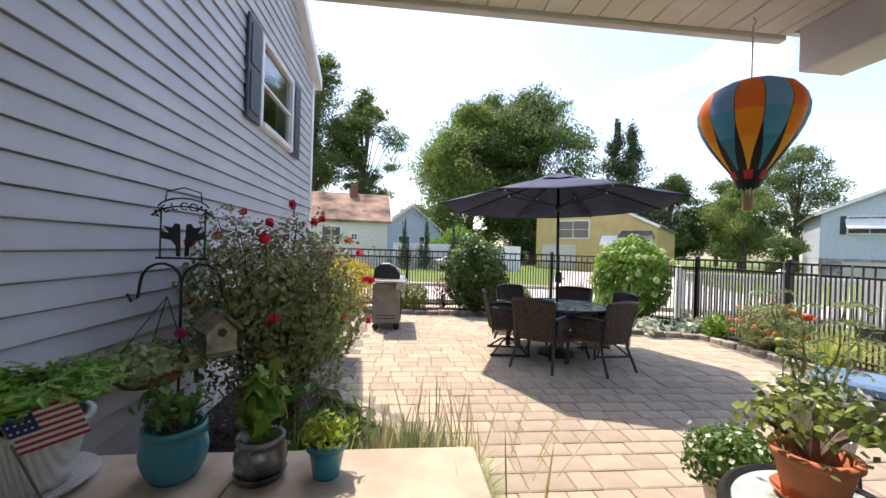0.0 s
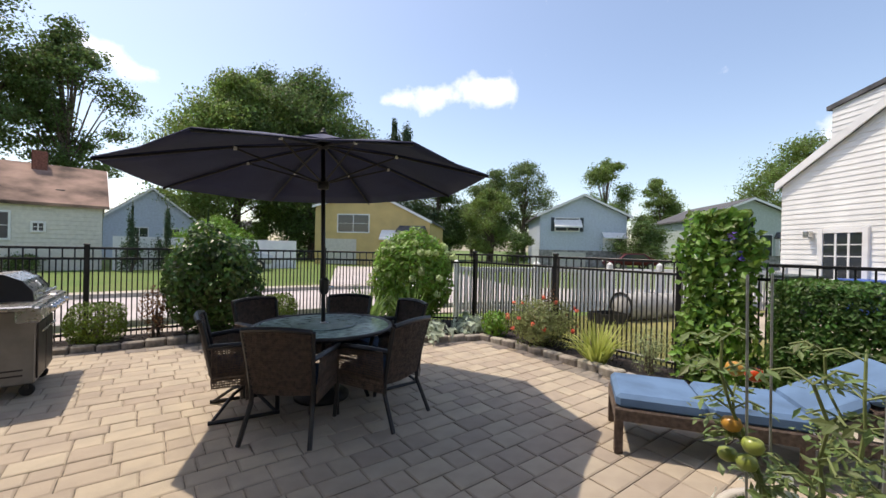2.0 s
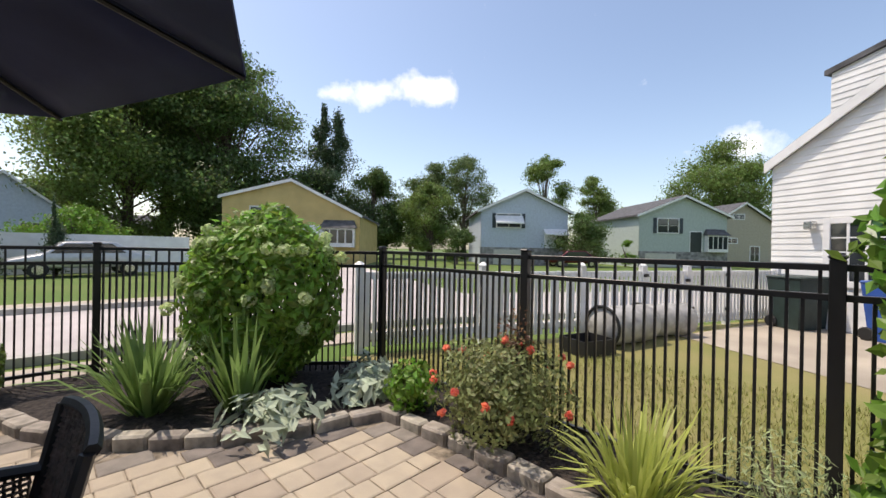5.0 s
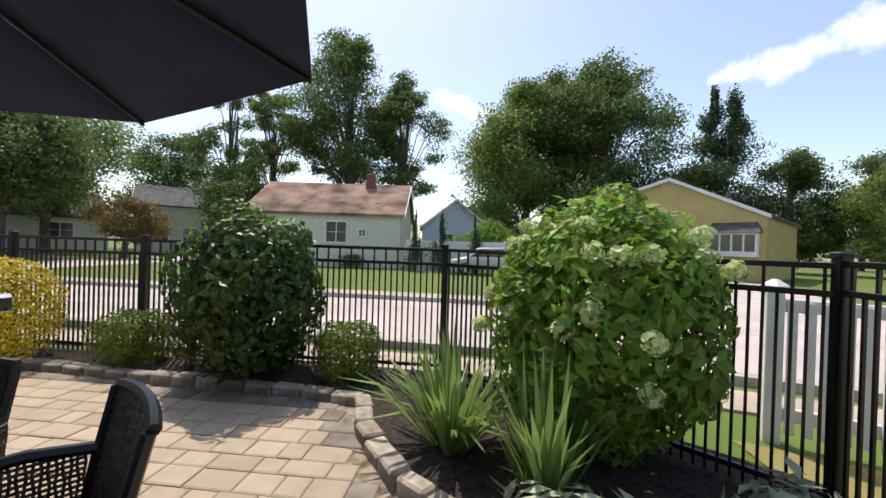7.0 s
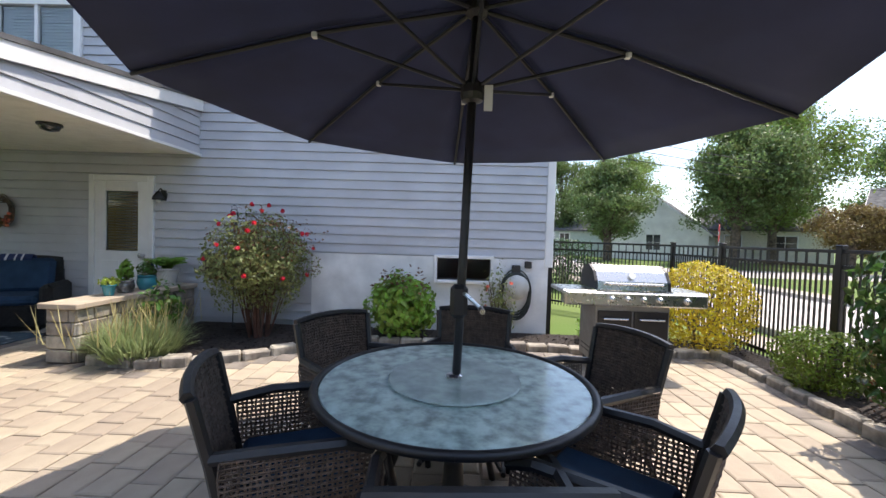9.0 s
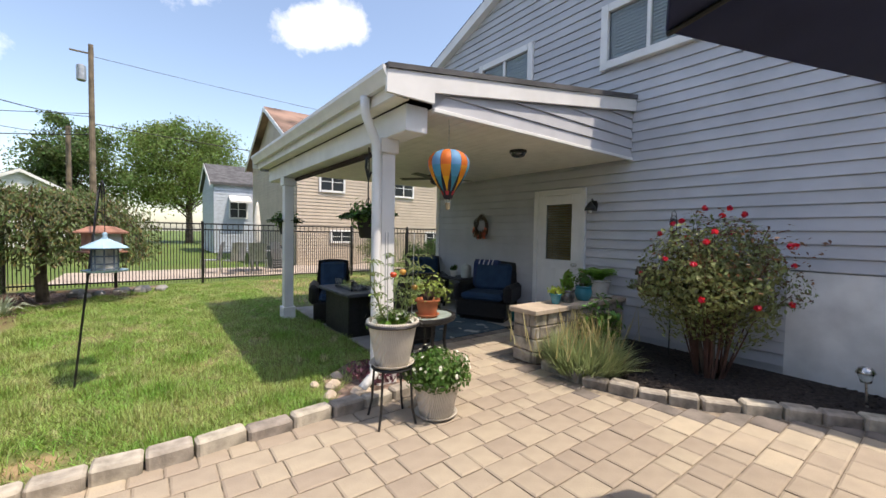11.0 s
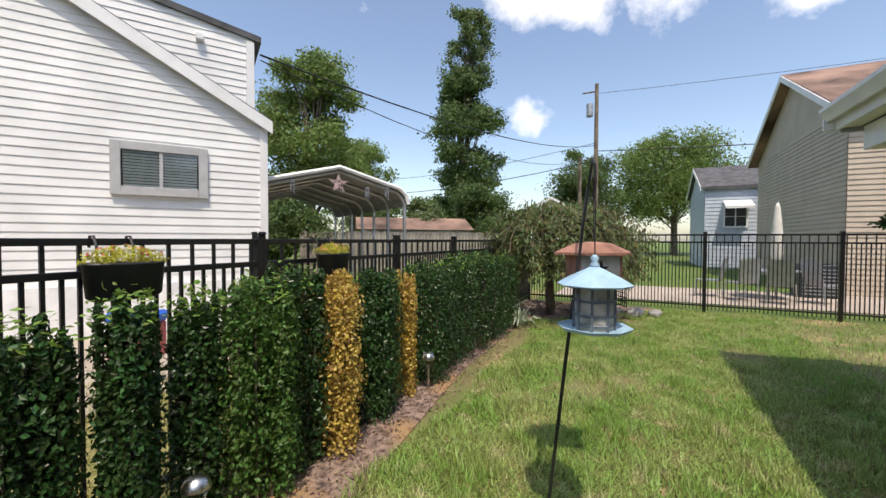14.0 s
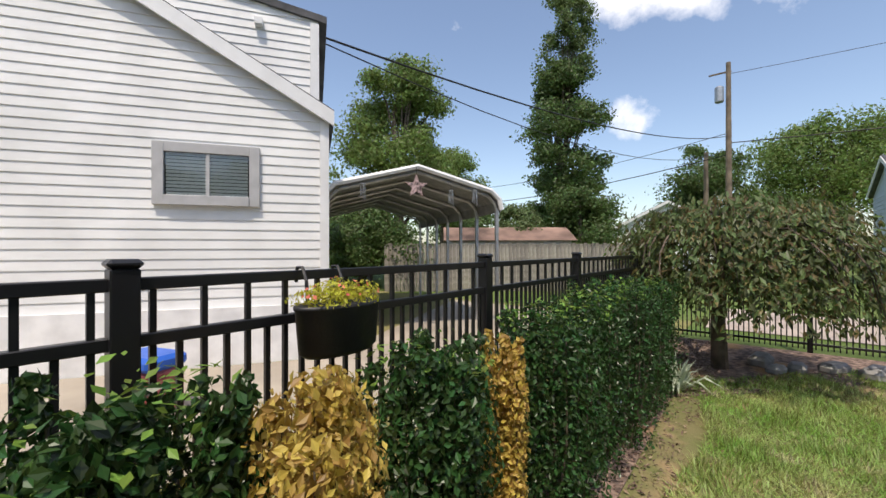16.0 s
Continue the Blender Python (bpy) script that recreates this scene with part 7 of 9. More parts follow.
def shrub(name, label, x, y, r, h, n, size, mat, seed, lump=0.14, shell=0.4, aspect=0.55, droop=0.3, cat="shrub", lift=0.0, square=0.0, jitter=0.8, stem=True, ry=None, z=0.04):
    th = thing(name, label, cat, Matrix.Translation((x, y, z)))
    rng = np.random.default_rng(seed)
    zc = lift + (h - lift) * 0.5
    p, d = rough_ball(n, (0, 0, 0), (1, 1, 1), rng, shell, lump)
    if square:
        k = np.max(np.abs(p), axis=1, keepdims=True) + 1e-6
        rad = np.linalg.norm(p, axis=1, keepdims=True)
        p = p * (1 - square) + p / k * rad * square * 0.92
    p = p * np.array((r, ry or r, (h - lift) * 0.52)) + np.array((0, 0, zc))
    keep = p[:, 2] > 0.02
    plant(th, leaves("foliage", p[keep], size, mat, d[keep], droop, aspect, jitter, rng))
    if stem:
        bm = bmesh.new()
        for k in range(9):
            a = rng.random() * 6.28
            e = Vector((0.7 * r * math.cos(a) * rng.random(), 0.7 * r * math.sin(a) * rng.random(), h * (0.45 + 0.4 * rng.random())))
            tube(bm, [(0.05 * math.cos(a), 0.05 * math.sin(a), -0.05), e * 0.5 + Vector((0, 0, 0.05)), e], [0.012, 0.009, 0.004], 5)
        part("branching", bm, M_BARK, th)
    return th


def blooms(th, centre, rad, n, size, mat, seed, label, cluster=14, spread=0.05, low=-0.2, name="flowers"):
    rng = np.random.default_rng(seed)
    c, d = rough_ball(n, centre, rad, rng, 0.06, 0.1, low)
    for i in range(len(c)):
        q, e = rough_ball(cluster, (0, 0, 0), (spread,) * 3, rng, 0.5, 0.05)
        plant(th, leaves(name, q, size, mat, e, 0, 0.85, 0.4, rng), name, label).location = c[i]


def clump(name, label, x, y, n, ln, width, mat, seed, spread=0.75, base=0.12, cat="plant", bend=0.35, z=0.04):
    """Strap leaves that arch out from one crown."""
    th = thing(name, label, cat, Matrix.Translation((x, y, z)))
    rng = np.random.default_rng(seed)
    a = rng.random(n) * 6.283
    tilt = spread * rng.random(n) ** 0.8
    L = ln * (0.6 + 0.5 * rng.random(n))
    root = np.stack((base * np.cos(a) * rng.random(n), base * np.sin(a) * rng.random(n), np.zeros(n)), 1)
    tip = root + np.stack((np.cos(a) * np.sin(tilt) * L, np.sin(a) * np.sin(tilt) * L, np.cos(tilt) * L * (1 - bend * tilt)), 1)
    lift = np.stack((np.zeros(n), np.zeros(n), bend * 0.5 * L * tilt), 1)
    wd = width * (0.7 + 0.6 * rng.random(n))
    if n <= 160:
        for i in range(n):
            plant(th, blades("blade", root[i:i + 1], tip[i:i + 1], wd[i:i + 1], mat, lift[i:i + 1]), "blade")
    else:
        tagged(plant(th, blades("foliage", root, tip, wd, mat, lift)), "", "", "", "stuff")
    return th


# north border
vib = shrub("viburnum", "dense dark green rounded viburnum", 2.45, 9.50, 0.70, 1.66, 7600, 0.085, L_VIB, 101, 0.12, 0.45, 0.6, 0.9)
plant(vib, leaves("new_growth", rough_ball(1100, (0, 0, 1.05), (0.52, 0.52, 0.68), np.random.default_rng(102), 0.3, 0.2, 0.1)[0], 0.08, L_BRIGHT, None, 0.4, 0.5, 0.8), "new_growth", "bright green new growth")
shrub("boxwood", "small clipped green boxwood", 1.05, 9.62, 0.36, 0.58, 5200, 0.032, L_BOX, 103, 0.06, 0.3, 0.6, 0.1, square=0.35)
shrub("boxwood", "small clipped green boxwood", 3.45, 9.58, 0.34, 0.58, 5200, 0.032, L_BOX, 104, 0.07, 0.3, 0.6, 0.1, square=0.35)
shrub("barberry", "reddish barberry beside the viburnum", 1.72, 9.62, 0.24, 0.78, 900, 0.035, L_BRONZE, 105, 0.2, 0.6)
shrub("golden_euonymus", "dense rounded golden-yellow euonymus shrub", -0.35, 9.35, 0.62, 1.12, 6000, 0.045, L_GOLD, 106, 0.08, 0.3, 0.6, 0.2)
shrub("boxwood", "little green boxwood by the grill", -0.42, 8.0, 0.22, 0.38, 900, 0.04, L_BRIGHT, 107, 0.1, 0.4)

# hydrangea corner
hy = shrub("hydrangea", "large green hydrangea with creamy flower heads", 5.62, 8.62, 0.75, 1.72, 7600, 0.10, L_HYD, 110, 0.06, 0.35, 0.5, 0.4)
plant(hy, leaves("new_growth", *[rough_ball(1500, (0, 0, 1.02), (0.74, 0.74, 0.72), np.random.default_rng(109), 0.2, 0.1, -0.1)[0]], 0.09, L_BRIGHT, None, 0.4, 0.45, 0.8), "new_growth", "bright green young leaves")
blooms(hy, (0, 0, 0.9), (0.80, 0.80, 0.85), 60, 0.045, L_CREAM, 111, "creamy green flower head", 45, 0.062, -0.75, "flower_head")
clump("iris_clump", "tall green iris blades", 4.60, 8.38, 130, 0.92, 0.036, L_IRIS, 112, 0.95)
clump("iris_clump", "tall green iris blades in front of the hydrangea", 5.15, 7.95, 80, 0.92, 0.038, L_IRIS, 113, 0.6)


def lamb_ear(x, y, r, seed):
    th = thing("lamb_ear", "silvery felted lamb's ear spilling over the edging", "plant", Matrix.Translation((x, y, 0.05)))
    rng = np.random.default_rng(seed)
    p, d = rough_ball(420, (0, 0, 0.04), (r, r, 0.2), rng, 0.9, 0.2, -0.1)
    plant(th, leaves("foliage", p, 0.15, L_SILVER, d + np.array((0, 0, 0.5)), 0.2, 0.36, 0.6, rng))


lamb_ear(5.25, 7.50, 0.42, 114)
lamb_ear(6.1, 7.5, 0.33, 115)
lamb_ear(6.35, 7.8, 0.25, 116)
shrub("sedum", "pale green sedum with flat flower heads", 6.22, 6.98, 0.24, 0.42, 700, 0.06, L_BRIGHT, 117, 0.15, 0.6, 0.7)
ros = shrub("rose_shrub", "low coral-flowered rose shrub", 6.36, 6.15, 0.52, 0.70, 6500, 0.042, L_ROSE, 118, 0.22, 0.7, 0.55)
plant(ros, leaves("shoots", rough_ball(160, (0.1, -0.05, 0.72), (0.14, 0.14, 0.28), np.random.default_rng(119), 0.9, 0.2)[0], 0.04, L_BRONZE, None, 0.2), "shoots", "bronze young shoots")
blooms(ros, (0, 0, 0.38), (0.52, 0.52, 0.36), 34, 0.042, L_CORAL, 120, "coral rose bloom", 16, 0.025, -0.2, "bloom")
clump("variegated_iris", "yellow-striped iris clump in the border", 6.22, 5.15, 150, 0.66, 0.022, L_VARIEG, 121, 0.9)
shrub("rosemary", "grey-green needle-leaved rosemary shrub in the border", 6.42, 4.58, 0.26, 0.55, 1300, 0.04, L_SAGE, 122, 0.2, 0.8, 0.2)


def trellis():
    th = thing("clematis_trellis", "black trellis covered in leafy clematis", "climbing plant", Matrix.Translation((6.45, 3.92, 0.04)))
    for y in (-0.28, 0.0, 0.28):
        part("upright", tubem([(0.08, y, -0.05), (0.08, y, 1.78)], 0.008, 6), M_IRON, th)
    for z in (0.5, 1.0, 1.4, 1.77):
        part("crossbar", tubem([(0.08, -0.29, z), (0.08, 0.29, z)], 0.006, 6), M_IRON, th)
    rng = np.random.default_rng(130)
    n = 2600
    z = 1.9 * rng.random(n) ** 0.85
    w = 0.34 + 0.06 * np.sin(z * 5) - 0.1 * (z > 1.6)
    p = np.stack((-0.18 * rng.random(n) + 0.12 + 0.05 * rng.normal(size=n), w * (2 * rng.random(n) - 1) + 0.04 * rng.normal(size=n), z), 1)
    plant(th, leaves("foliage", p, 0.085, L_BRIGHT, np.tile((-1, 0, 0.5), (n, 1)), 1.0, 0.6, 0.8, rng))
    # darker copy of some leaves, set behind: shade inside the vine as colour
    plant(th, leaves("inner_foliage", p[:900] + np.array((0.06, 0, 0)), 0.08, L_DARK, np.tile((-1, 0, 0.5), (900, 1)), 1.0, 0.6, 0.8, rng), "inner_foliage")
    q = np.array(((-0.12, -0.15, 1.62), (-0.1, -0.28, 1.4)))
    plant(th, leaves("purple_bloom", np.repeat(q, 6, 0) + 0.03 * rng.normal(size=(12, 3)), 0.07, leafmat("violet_petal", (0.16, 0.10, 0.45)), None, 0, 0.8, 0.6, rng), "purple_bloom", "violet clematis bloom")


trellis()
shrub("boxwood_block", "clipped square block of green hedge", 6.42, 2.98, 0.36, 1.24, 17000, 0.048, L_MID, 131, 0.03, 0.28, 0.55, 0.4, "hedge", 0, 0.85, 0.8, True, 0.48)

# beside the house
rose = shrub("rose_bush", "tall red-flowered rose bush by the house wall", -0.10, 3.62, 0.62, 1.52, 10500, 0.045, L_ROSE, 140, 0.22, 0.75, 0.55, 0.3, "rose bush", 0.35, 0, 0.9)
_bm = bmesh.new()
_r = random.Random(9)
for _i in range(46):
    _a = _r.random() * 6.28
    _e = Vector((0.55 * math.cos(_a) * _r.random() ** 0.5, 0.6 * math.sin(_a) * _r.random() ** 0.5, 0.8 + 0.75 * _r.random()))
    tube(_bm, [(0.12 * math.cos(_a), 0.12 * math.sin(_a), 0), _e * 0.55 + Vector((0, 0, 0.1)), _e], [0.009, 0.006, 0.003], 4)
part("branching", _bm, material("red_brown_cane", (0.11, 0.05, 0.035), 0.8, var=0.2, bump=0.2), rose, "thin brown canes")
plant(rose, leaves("young_leaves", rough_ball(1100, (0.05, 0.1, 1.2), (0.55, 0.6, 0.4), np.random.default_rng(141), 0.4, 0.3)[0], 0.045, L_BRONZE, None, 0.3), "young_leaves", "bronze young leaves")
blooms(rose, (0, 0, 1.0), (0.64, 0.68, 0.72), 34, 0.04, L_RED, 142, "bright red rose", 16, 0.021, -0.35, "bloom")
hs = shrub("small_hydrangea", "yellowing hydrangea against the white foundation", -0.38, 5.42, 0.44, 0.80, 1800, 0.09, L_HYD, 143, 0.2, 0.6, 0.7, 0.5)
plant(hs, leaves("faded_heads", rough_ball(220, (0, 0, 0.6), (0.38, 0.4, 0.3), np.random.default_rng(144), 0.3, 0.3, 0)[0], 0.06, L_BRONZE, None, 0.2, 0.7), "faded_bloom", "faded rusty flower heads")["kind"] = "stuff"
rw = shrub("wall_rose", "leggy pink-flowered rose beside the hose", -0.50, 6.72, 0.26, 0.98, 620, 0.045, L_ROSE, 145, 0.3, 0.9)
blooms(rw, (0, 0, 0.55), (0.25, 0.25, 0.4), 9, 0.035, L_CORAL, 146, "small pink bloom", 10, 0.02, -0.4, "bloom")
lv = clump("lavender", "fluffy grey-green lavender mound", 0.80, 2.78, 2600, 0.44, 0.009, L_SAGE, 147, 1.05, 0.36, "plant", 0.2)
lr = np.random.default_rng(148)
_root = np.stack((0.28 * lr.normal(size=130), 0.22 * lr.normal(size=130), np.full(130, 0.25)), 1)
plant(lv, blades("seed_spray", _root, _root + np.stack((0.1 * lr.normal(size=130), 0.1 * lr.normal(size=130), 0.28 + 0.15 * lr.random(130)), 1), np.full(130, 0.008), L_STRAW), "seed_spray", "straw-coloured seed stalks")["kind"] = "stuff"
shrub("succulent", "pale trailing plant at the wall's foot", 0.2, 2.62, 0.22, 0.42, 420, 0.06, L_SILVER, 149, 0.3, 0.7)
shrub("white_hydrangea", "pale hydrangea heads behind the garden wall", 0.42, 2.72, 0.24, 0.72, 380, 0.08, L_MID, 150, 0.3, 0.7)
shrub("purple_heuchera", "purple-leaved plant by the downpipe", 2.72, 1.85, 0.24, 0.2, 500, 0.05, L_PURPLE, 151, 0.2, 0.8, stem=False, z=0.02)

# ---- hedge along the east fence ----


def hedge_plant(label, x, y, r, h, n, mat, seed):
    """A holly-like hedge plant: a bundle of upright leafy shoots of uneven height."""
    th = thing("hedge_plant", label, "hedge", Matrix.Translation((x, y, 0)))
    rng = np.random.default_rng(seed)
    shoots = 13
    pts, out = [], []
    bm = bmesh.new()
    for k in range(shoots):
        a, d = rng.random() * 6.283, r * 0.92 * rng.random() ** 0.5
        ox, oy = d * math.cos(a), 1.1 * d * math.sin(a)
        top = h * (1.04 - 0.12 * rng.random() * d / r) * (0.93 + 0.1 * rng.random())
        w = r * (0.34 + 0.16 * rng.random())
        p, q = rough_ball(n // shoots, (0, 0, 0), (1, 1, 1), rng, 0.7, 0.22)
        t = rng.random(len(p)) ** 0.85
        ring = np.hypot(p[:, 0], p[:, 1]) + 1e-6
        wide = w * (1 - 0.65 * t ** 9) * (1 + 0.25 * np.sin(t * 13 + a * 3)) * np.clip(ring * 1.25, 0, 1) / ring
        pts.append(np.stack((ox * (1 + 0.15 * t) + p[:, 0] * wide, oy * (1 + 0.15 * t) + p[:, 1] * wide, 0.03 + t * (top - 0.03)), 1))
        out.append(q * np.array((1, 1, 0.4)) + np.array((0, 0, 0.35)))
        tube(bm, [(ox * 0.5, oy * 0.5, -0.03), (ox, oy, top * 0.5), (ox, oy, top * 0.93)], [0.009, 0.006, 0.003], 4)
    plant(th, leaves("foliage", np.concatenate(pts), 0.030, mat, np.concatenate(out), -0.6, 0.55, 0.8, rng))
    part("branching", bm, M_BARK, th)
    return th


_hx = 6.46
for _k, (_y, _h, _r2, _m) in enumerate(((2.36, 1.10, 0.16, L_DARK), (2.02, 1.16, 0.16, L_DARK), (1.71, 1.22, 0.14, L_DARK), (1.40, 1.20, 0.13, L_DARK), (1.10, 1.22, 0.20, L_MID), (0.80, 1.26, 0.17, L_DARK), (0.45, 1.17, 0.26, L_DRY), (-0.04, 1.18, 0.23, L_DARK),
                                        (-0.47, 1.10, 0.09, L_DRY), (-0.95, 1.22, 0.24, L_DARK), (-1.38, 1.22, 0.22, L_DARK), (-1.80, 1.24, 0.22, L_DARK), (-2.22, 1.24, 0.22, L_DARK), (-2.66, 1.22, 0.23, L_DARK), (-3.1, 1.2, 0.23, L_DARK), (-3.6, 1.18, 0.24, L_DARK))):
    _lab = {"dried_yellow_leaf": "dying yellow-leaved hedge plant"}.get(_m.name, "upright dark green hedge plant")
    _hp = hedge_plant(_lab, _hx + (0.04 if _k % 2 else -0.02), _y, _r2 * (0.74 if _y > 1.3 else 0.97), _h - (0.07 if _y > 1.3 else 0.0), 13000 if _y > -0.2 else (9000 if _y > -1.5 else 5500), _m, 200 + _k)
    _hp["group"] = "hedge along the fence"
    if _m.name != "dried_yellow_leaf":
        tagged(plant(_hp, leaves("new_growth", rough_ball(260, (0, 0, _h - 0.12), (_r2 * 0.95, _r2, 0.16), np.random.default_rng(700 + _k), 0.4, 0.2, 0.0)[0], 0.034, L_HYD, None, -0.6, 0.5, 0.8), "new_growth"), "bright young shoots", "", "", "stuff")


def weeping_tree():
    th = thing("weeping_tree", "low weeping tree with a drooping mushroom crown", "tree", Matrix.Translation((6.0, -5.1, 0)))
    part("trunk", tubem([(0, 0, -0.05), (0.02, 0.02, 0.6), (-0.02, 0, 1.25), (0, 0.02, 1.6)], [0.10, 0.08, 0.07, 0.05], 9), M_BARK, th)
    rng = np.random.default_rng(77)
    bm = bmesh.new()
    pts, out = [], []
    for k in range(230):
        a = rng.random() * 6.283
        R = 1.5 * (0.45 + 0.6 * rng.random())
        top = 1.75 + 0.45 * rng.random() * (1 - 0.3 * R)
        end = 0.75 + 0.35 * rng.random()
        path = []
        for t in np.linspace(0, 1, 10):
            r = R * min(1, 1.25 * t ** 0.7)
            z = 1.5 + (top - 1.5) * math.sin(min(1, t * 2.2) * math.pi / 2) - (top - end) * max(0, t - 0.4) ** 1.4 / 0.6 ** 1.4
            path.append(Vector((r * math.cos(a + 0.15 * t) - 0.22 * t, r * math.sin(a + 0.15 * t) - 0.12 * t, z)))
        if k < 50:
            tube(bm, path, [0.018 * (1 - 0.085 * i) for i in range(10)], 4)
        for i in range(3, 10):
            for j in range(9):
                q = path[i] + Vector(rng.normal(size=3) * 0.065)
                pts.append(tuple(q))
                out.append((math.cos(a), math.sin(a), 0.6))
    part("branching", bm, M_BARK, th)
    plant(th, leaves("crown", pts, 0.095, L_OLIVE, out, 2.2, 0.34, 0.7, rng), "crown")
    plant(th, leaves("turning_leaves", [pts[i] for i in range(0, len(pts), 3)], 0.09, L_BROWNTREE, [out[i] for i in range(0, len(pts), 3)], 2.2, 0.36, 0.7, rng), "turning_leaves", "browning leaves")


weeping_tree()
clump("spider_plant", "pale striped strap-leaved plant in the mulch", 6.3, -3.85, 40, 0.5, 0.03, L_SILVER, 160, 1.2, 0.06, "plant", 0.5, 0.01)
_rs = random.Random(5)
for _i, (_x, _y, _s) in enumerate(((4.9, -5.75, 0.17), (4.55, -5.7, 0.2), (4.2, -5.85, 0.16), (5.25, -5.5, 0.15), (5.45, -5.3, 0.13), (5.6, -5.6, 0.2))):
    tagged(part("border_rock", boxm((-_s, -_s * 0.6, -0.02), (_s, _s * 0.6, _s * 0.75), _s * 0.28), M_STONE), "rounded grey border rock in the mulch bed", "rock", "rocks round the tree bed").matrix_world = pose(_x, _y, 0, 0, 0, _rs.uniform(0, 90))
for _i, (_x, _y, _s) in enumerate(((2.95, 2.02, 0.09), (3.1, 1.75, 0.08), (2.98, 1.55, 0.07), (3.2, 1.95, 0.07), (3.22, 1.62, 0.05))):
    tagged(part("cobble", boxm((-_s, -_s * 0.7, -0.02), (_s, _s * 0.7, _s * 0.9), _s * 0.4), M_CAP), "pale round cobble at the lawn corner", "rock", "cobbles by the downpipe").matrix_world = pose(_x, _y, 0.0, 0, 0, _rs.uniform(0, 90))

# ---- garden ornaments ----


def solar_light(x, y, tilt, label="steel solar path light in the mulch"):
    th = thing("solar_light", label, "garden light", pose(x, y, 0, tilt, tilt * 0.5, 0), "solar path lights")
    part("stake", tubem([(0, 0, -0.05), (0, 0, 0.27)], 0.009, 8), M_STEEL, th)
    part("lens", lathem([(0.035, 0.25), (0.052, 0.33), (0.03, 0.34)], 16), M_PANE, th, "clear ribbed lens", True)
    part("cap", lathem([(0.062, 0.325), (0.06, 0.34), (0.045, 0.37), (0.015, 0.385)], 18), M_STEEL, th, "domed steel cap", True)


for _x, _y, _t in ((6.3, 1.55, 5), (6.33, -0.72, -9), (6.48, -2.25, -6), (6.5, -3.6, 5)):
    solar_light(_x, _y, _t)
solar_light(-0.35, 4.69, 4, "steel solar path light in the house bed")


def lantern_feeder():
    M_BLUEM = material("pale_blue_enamel", (0.36, 0.55, 0.68), 0.4, var=0.1, scale=10, bump=0.1)
    M_SEED = material("feeder_frosted_pane", (0.40, 0.39, 0.33), 0.35, var=0.25, scale=14, bump=0.15)
    M_CAGE = material("grey_zinc_cage", (0.13, 0.15, 0.17), 0.55, metal=0.3, var=0.2, bump=0.2)
    hook = thing("feeder_pole", "leaning black iron double shepherd's hook in the lawn", "garden hook", Matrix.Translation((4.96, 0.56, 0)))
    part("pole", tubem([(0, 0, -0.1), (-0.10, 0.03, 0.84), (-0.135, 0.016, 1.17), (-0.155, 0.014, 1.36)], 0.009, 8), M_IRON, hook)
    part("hook_arm", tubem([(-0.155, 0.014, 1.34), (-0.195, 0.015, 1.70), (-0.21, 0.04, 1.79), (-0.224, 0.095, 1.82), (-0.235, 0.14, 1.79), (-0.24, 0.14, 1.70)], 0.0065, 8), M_IRON, hook)
    part("hook_arm", tubem([(-0.155, 0.014, 1.34), (-0.165, -0.10, 1.60), (-0.175, -0.18, 1.74), (-0.185, -0.26, 1.80), (-0.19, -0.33, 1.77), (-0.19, -0.34, 1.68)], 0.0065, 8), M_IRON, hook)
    f = thing("bird_feeder", "pale blue lantern bird feeder with seed", "bird feeder", Matrix.Translation((4.72, 0.70, 1.035)) @ Matrix.Scale(1.0, 4))
    part("tray", lathem([(0.11, 0.0), (0.155, 0.008), (0.165, 0.022), (0.15, 0.014), (0.1, 0.01)], 8), M_BLUEM, f, "blue seed tray")
    part("seed_tube", lathem([(0.085, 0.012), (0.085, 0.20)], 8), M_SEED, f, "frosted seed panes")
    for k in range(8):
        a = 2 * math.pi * k / 8
        part("bar", boxm((-0.006, -0.006, 0.01), (0.006, 0.006, 0.205)), M_CAGE, f).location = (0.088 * math.cos(a), 0.088 * math.sin(a), 0)
    for z in (0.035, 0.075, 0.14, 0.2):
        part("band", tube(bmesh.new(), [(0.089 * math.cos(2 * math.pi * k / 8), 0.089 * math.sin(2 * math.pi * k / 8), z) for k in range(9)], 0.006, 5, False), M_CAGE, f)
    part("roof", lathem([(0.16, 0.205), (0.165, 0.212), (0.11, 0.245), (0.05, 0.275), (0.02, 0.29)], 8), M_BLUEM, f, "pale blue pagoda roof")
    part("finial", lathem([(0.02, 0.285), (0.022, 0.30), (0.012, 0.315), (0.02, 0.33), (0.008, 0.345)], 12), M_BLUEM, f, "", True)
    part("wire", tubem([(0, 0, 0.345), (0, 0, 0.675)], 0.003, 5), M_IRON, f)


lantern_feeder()


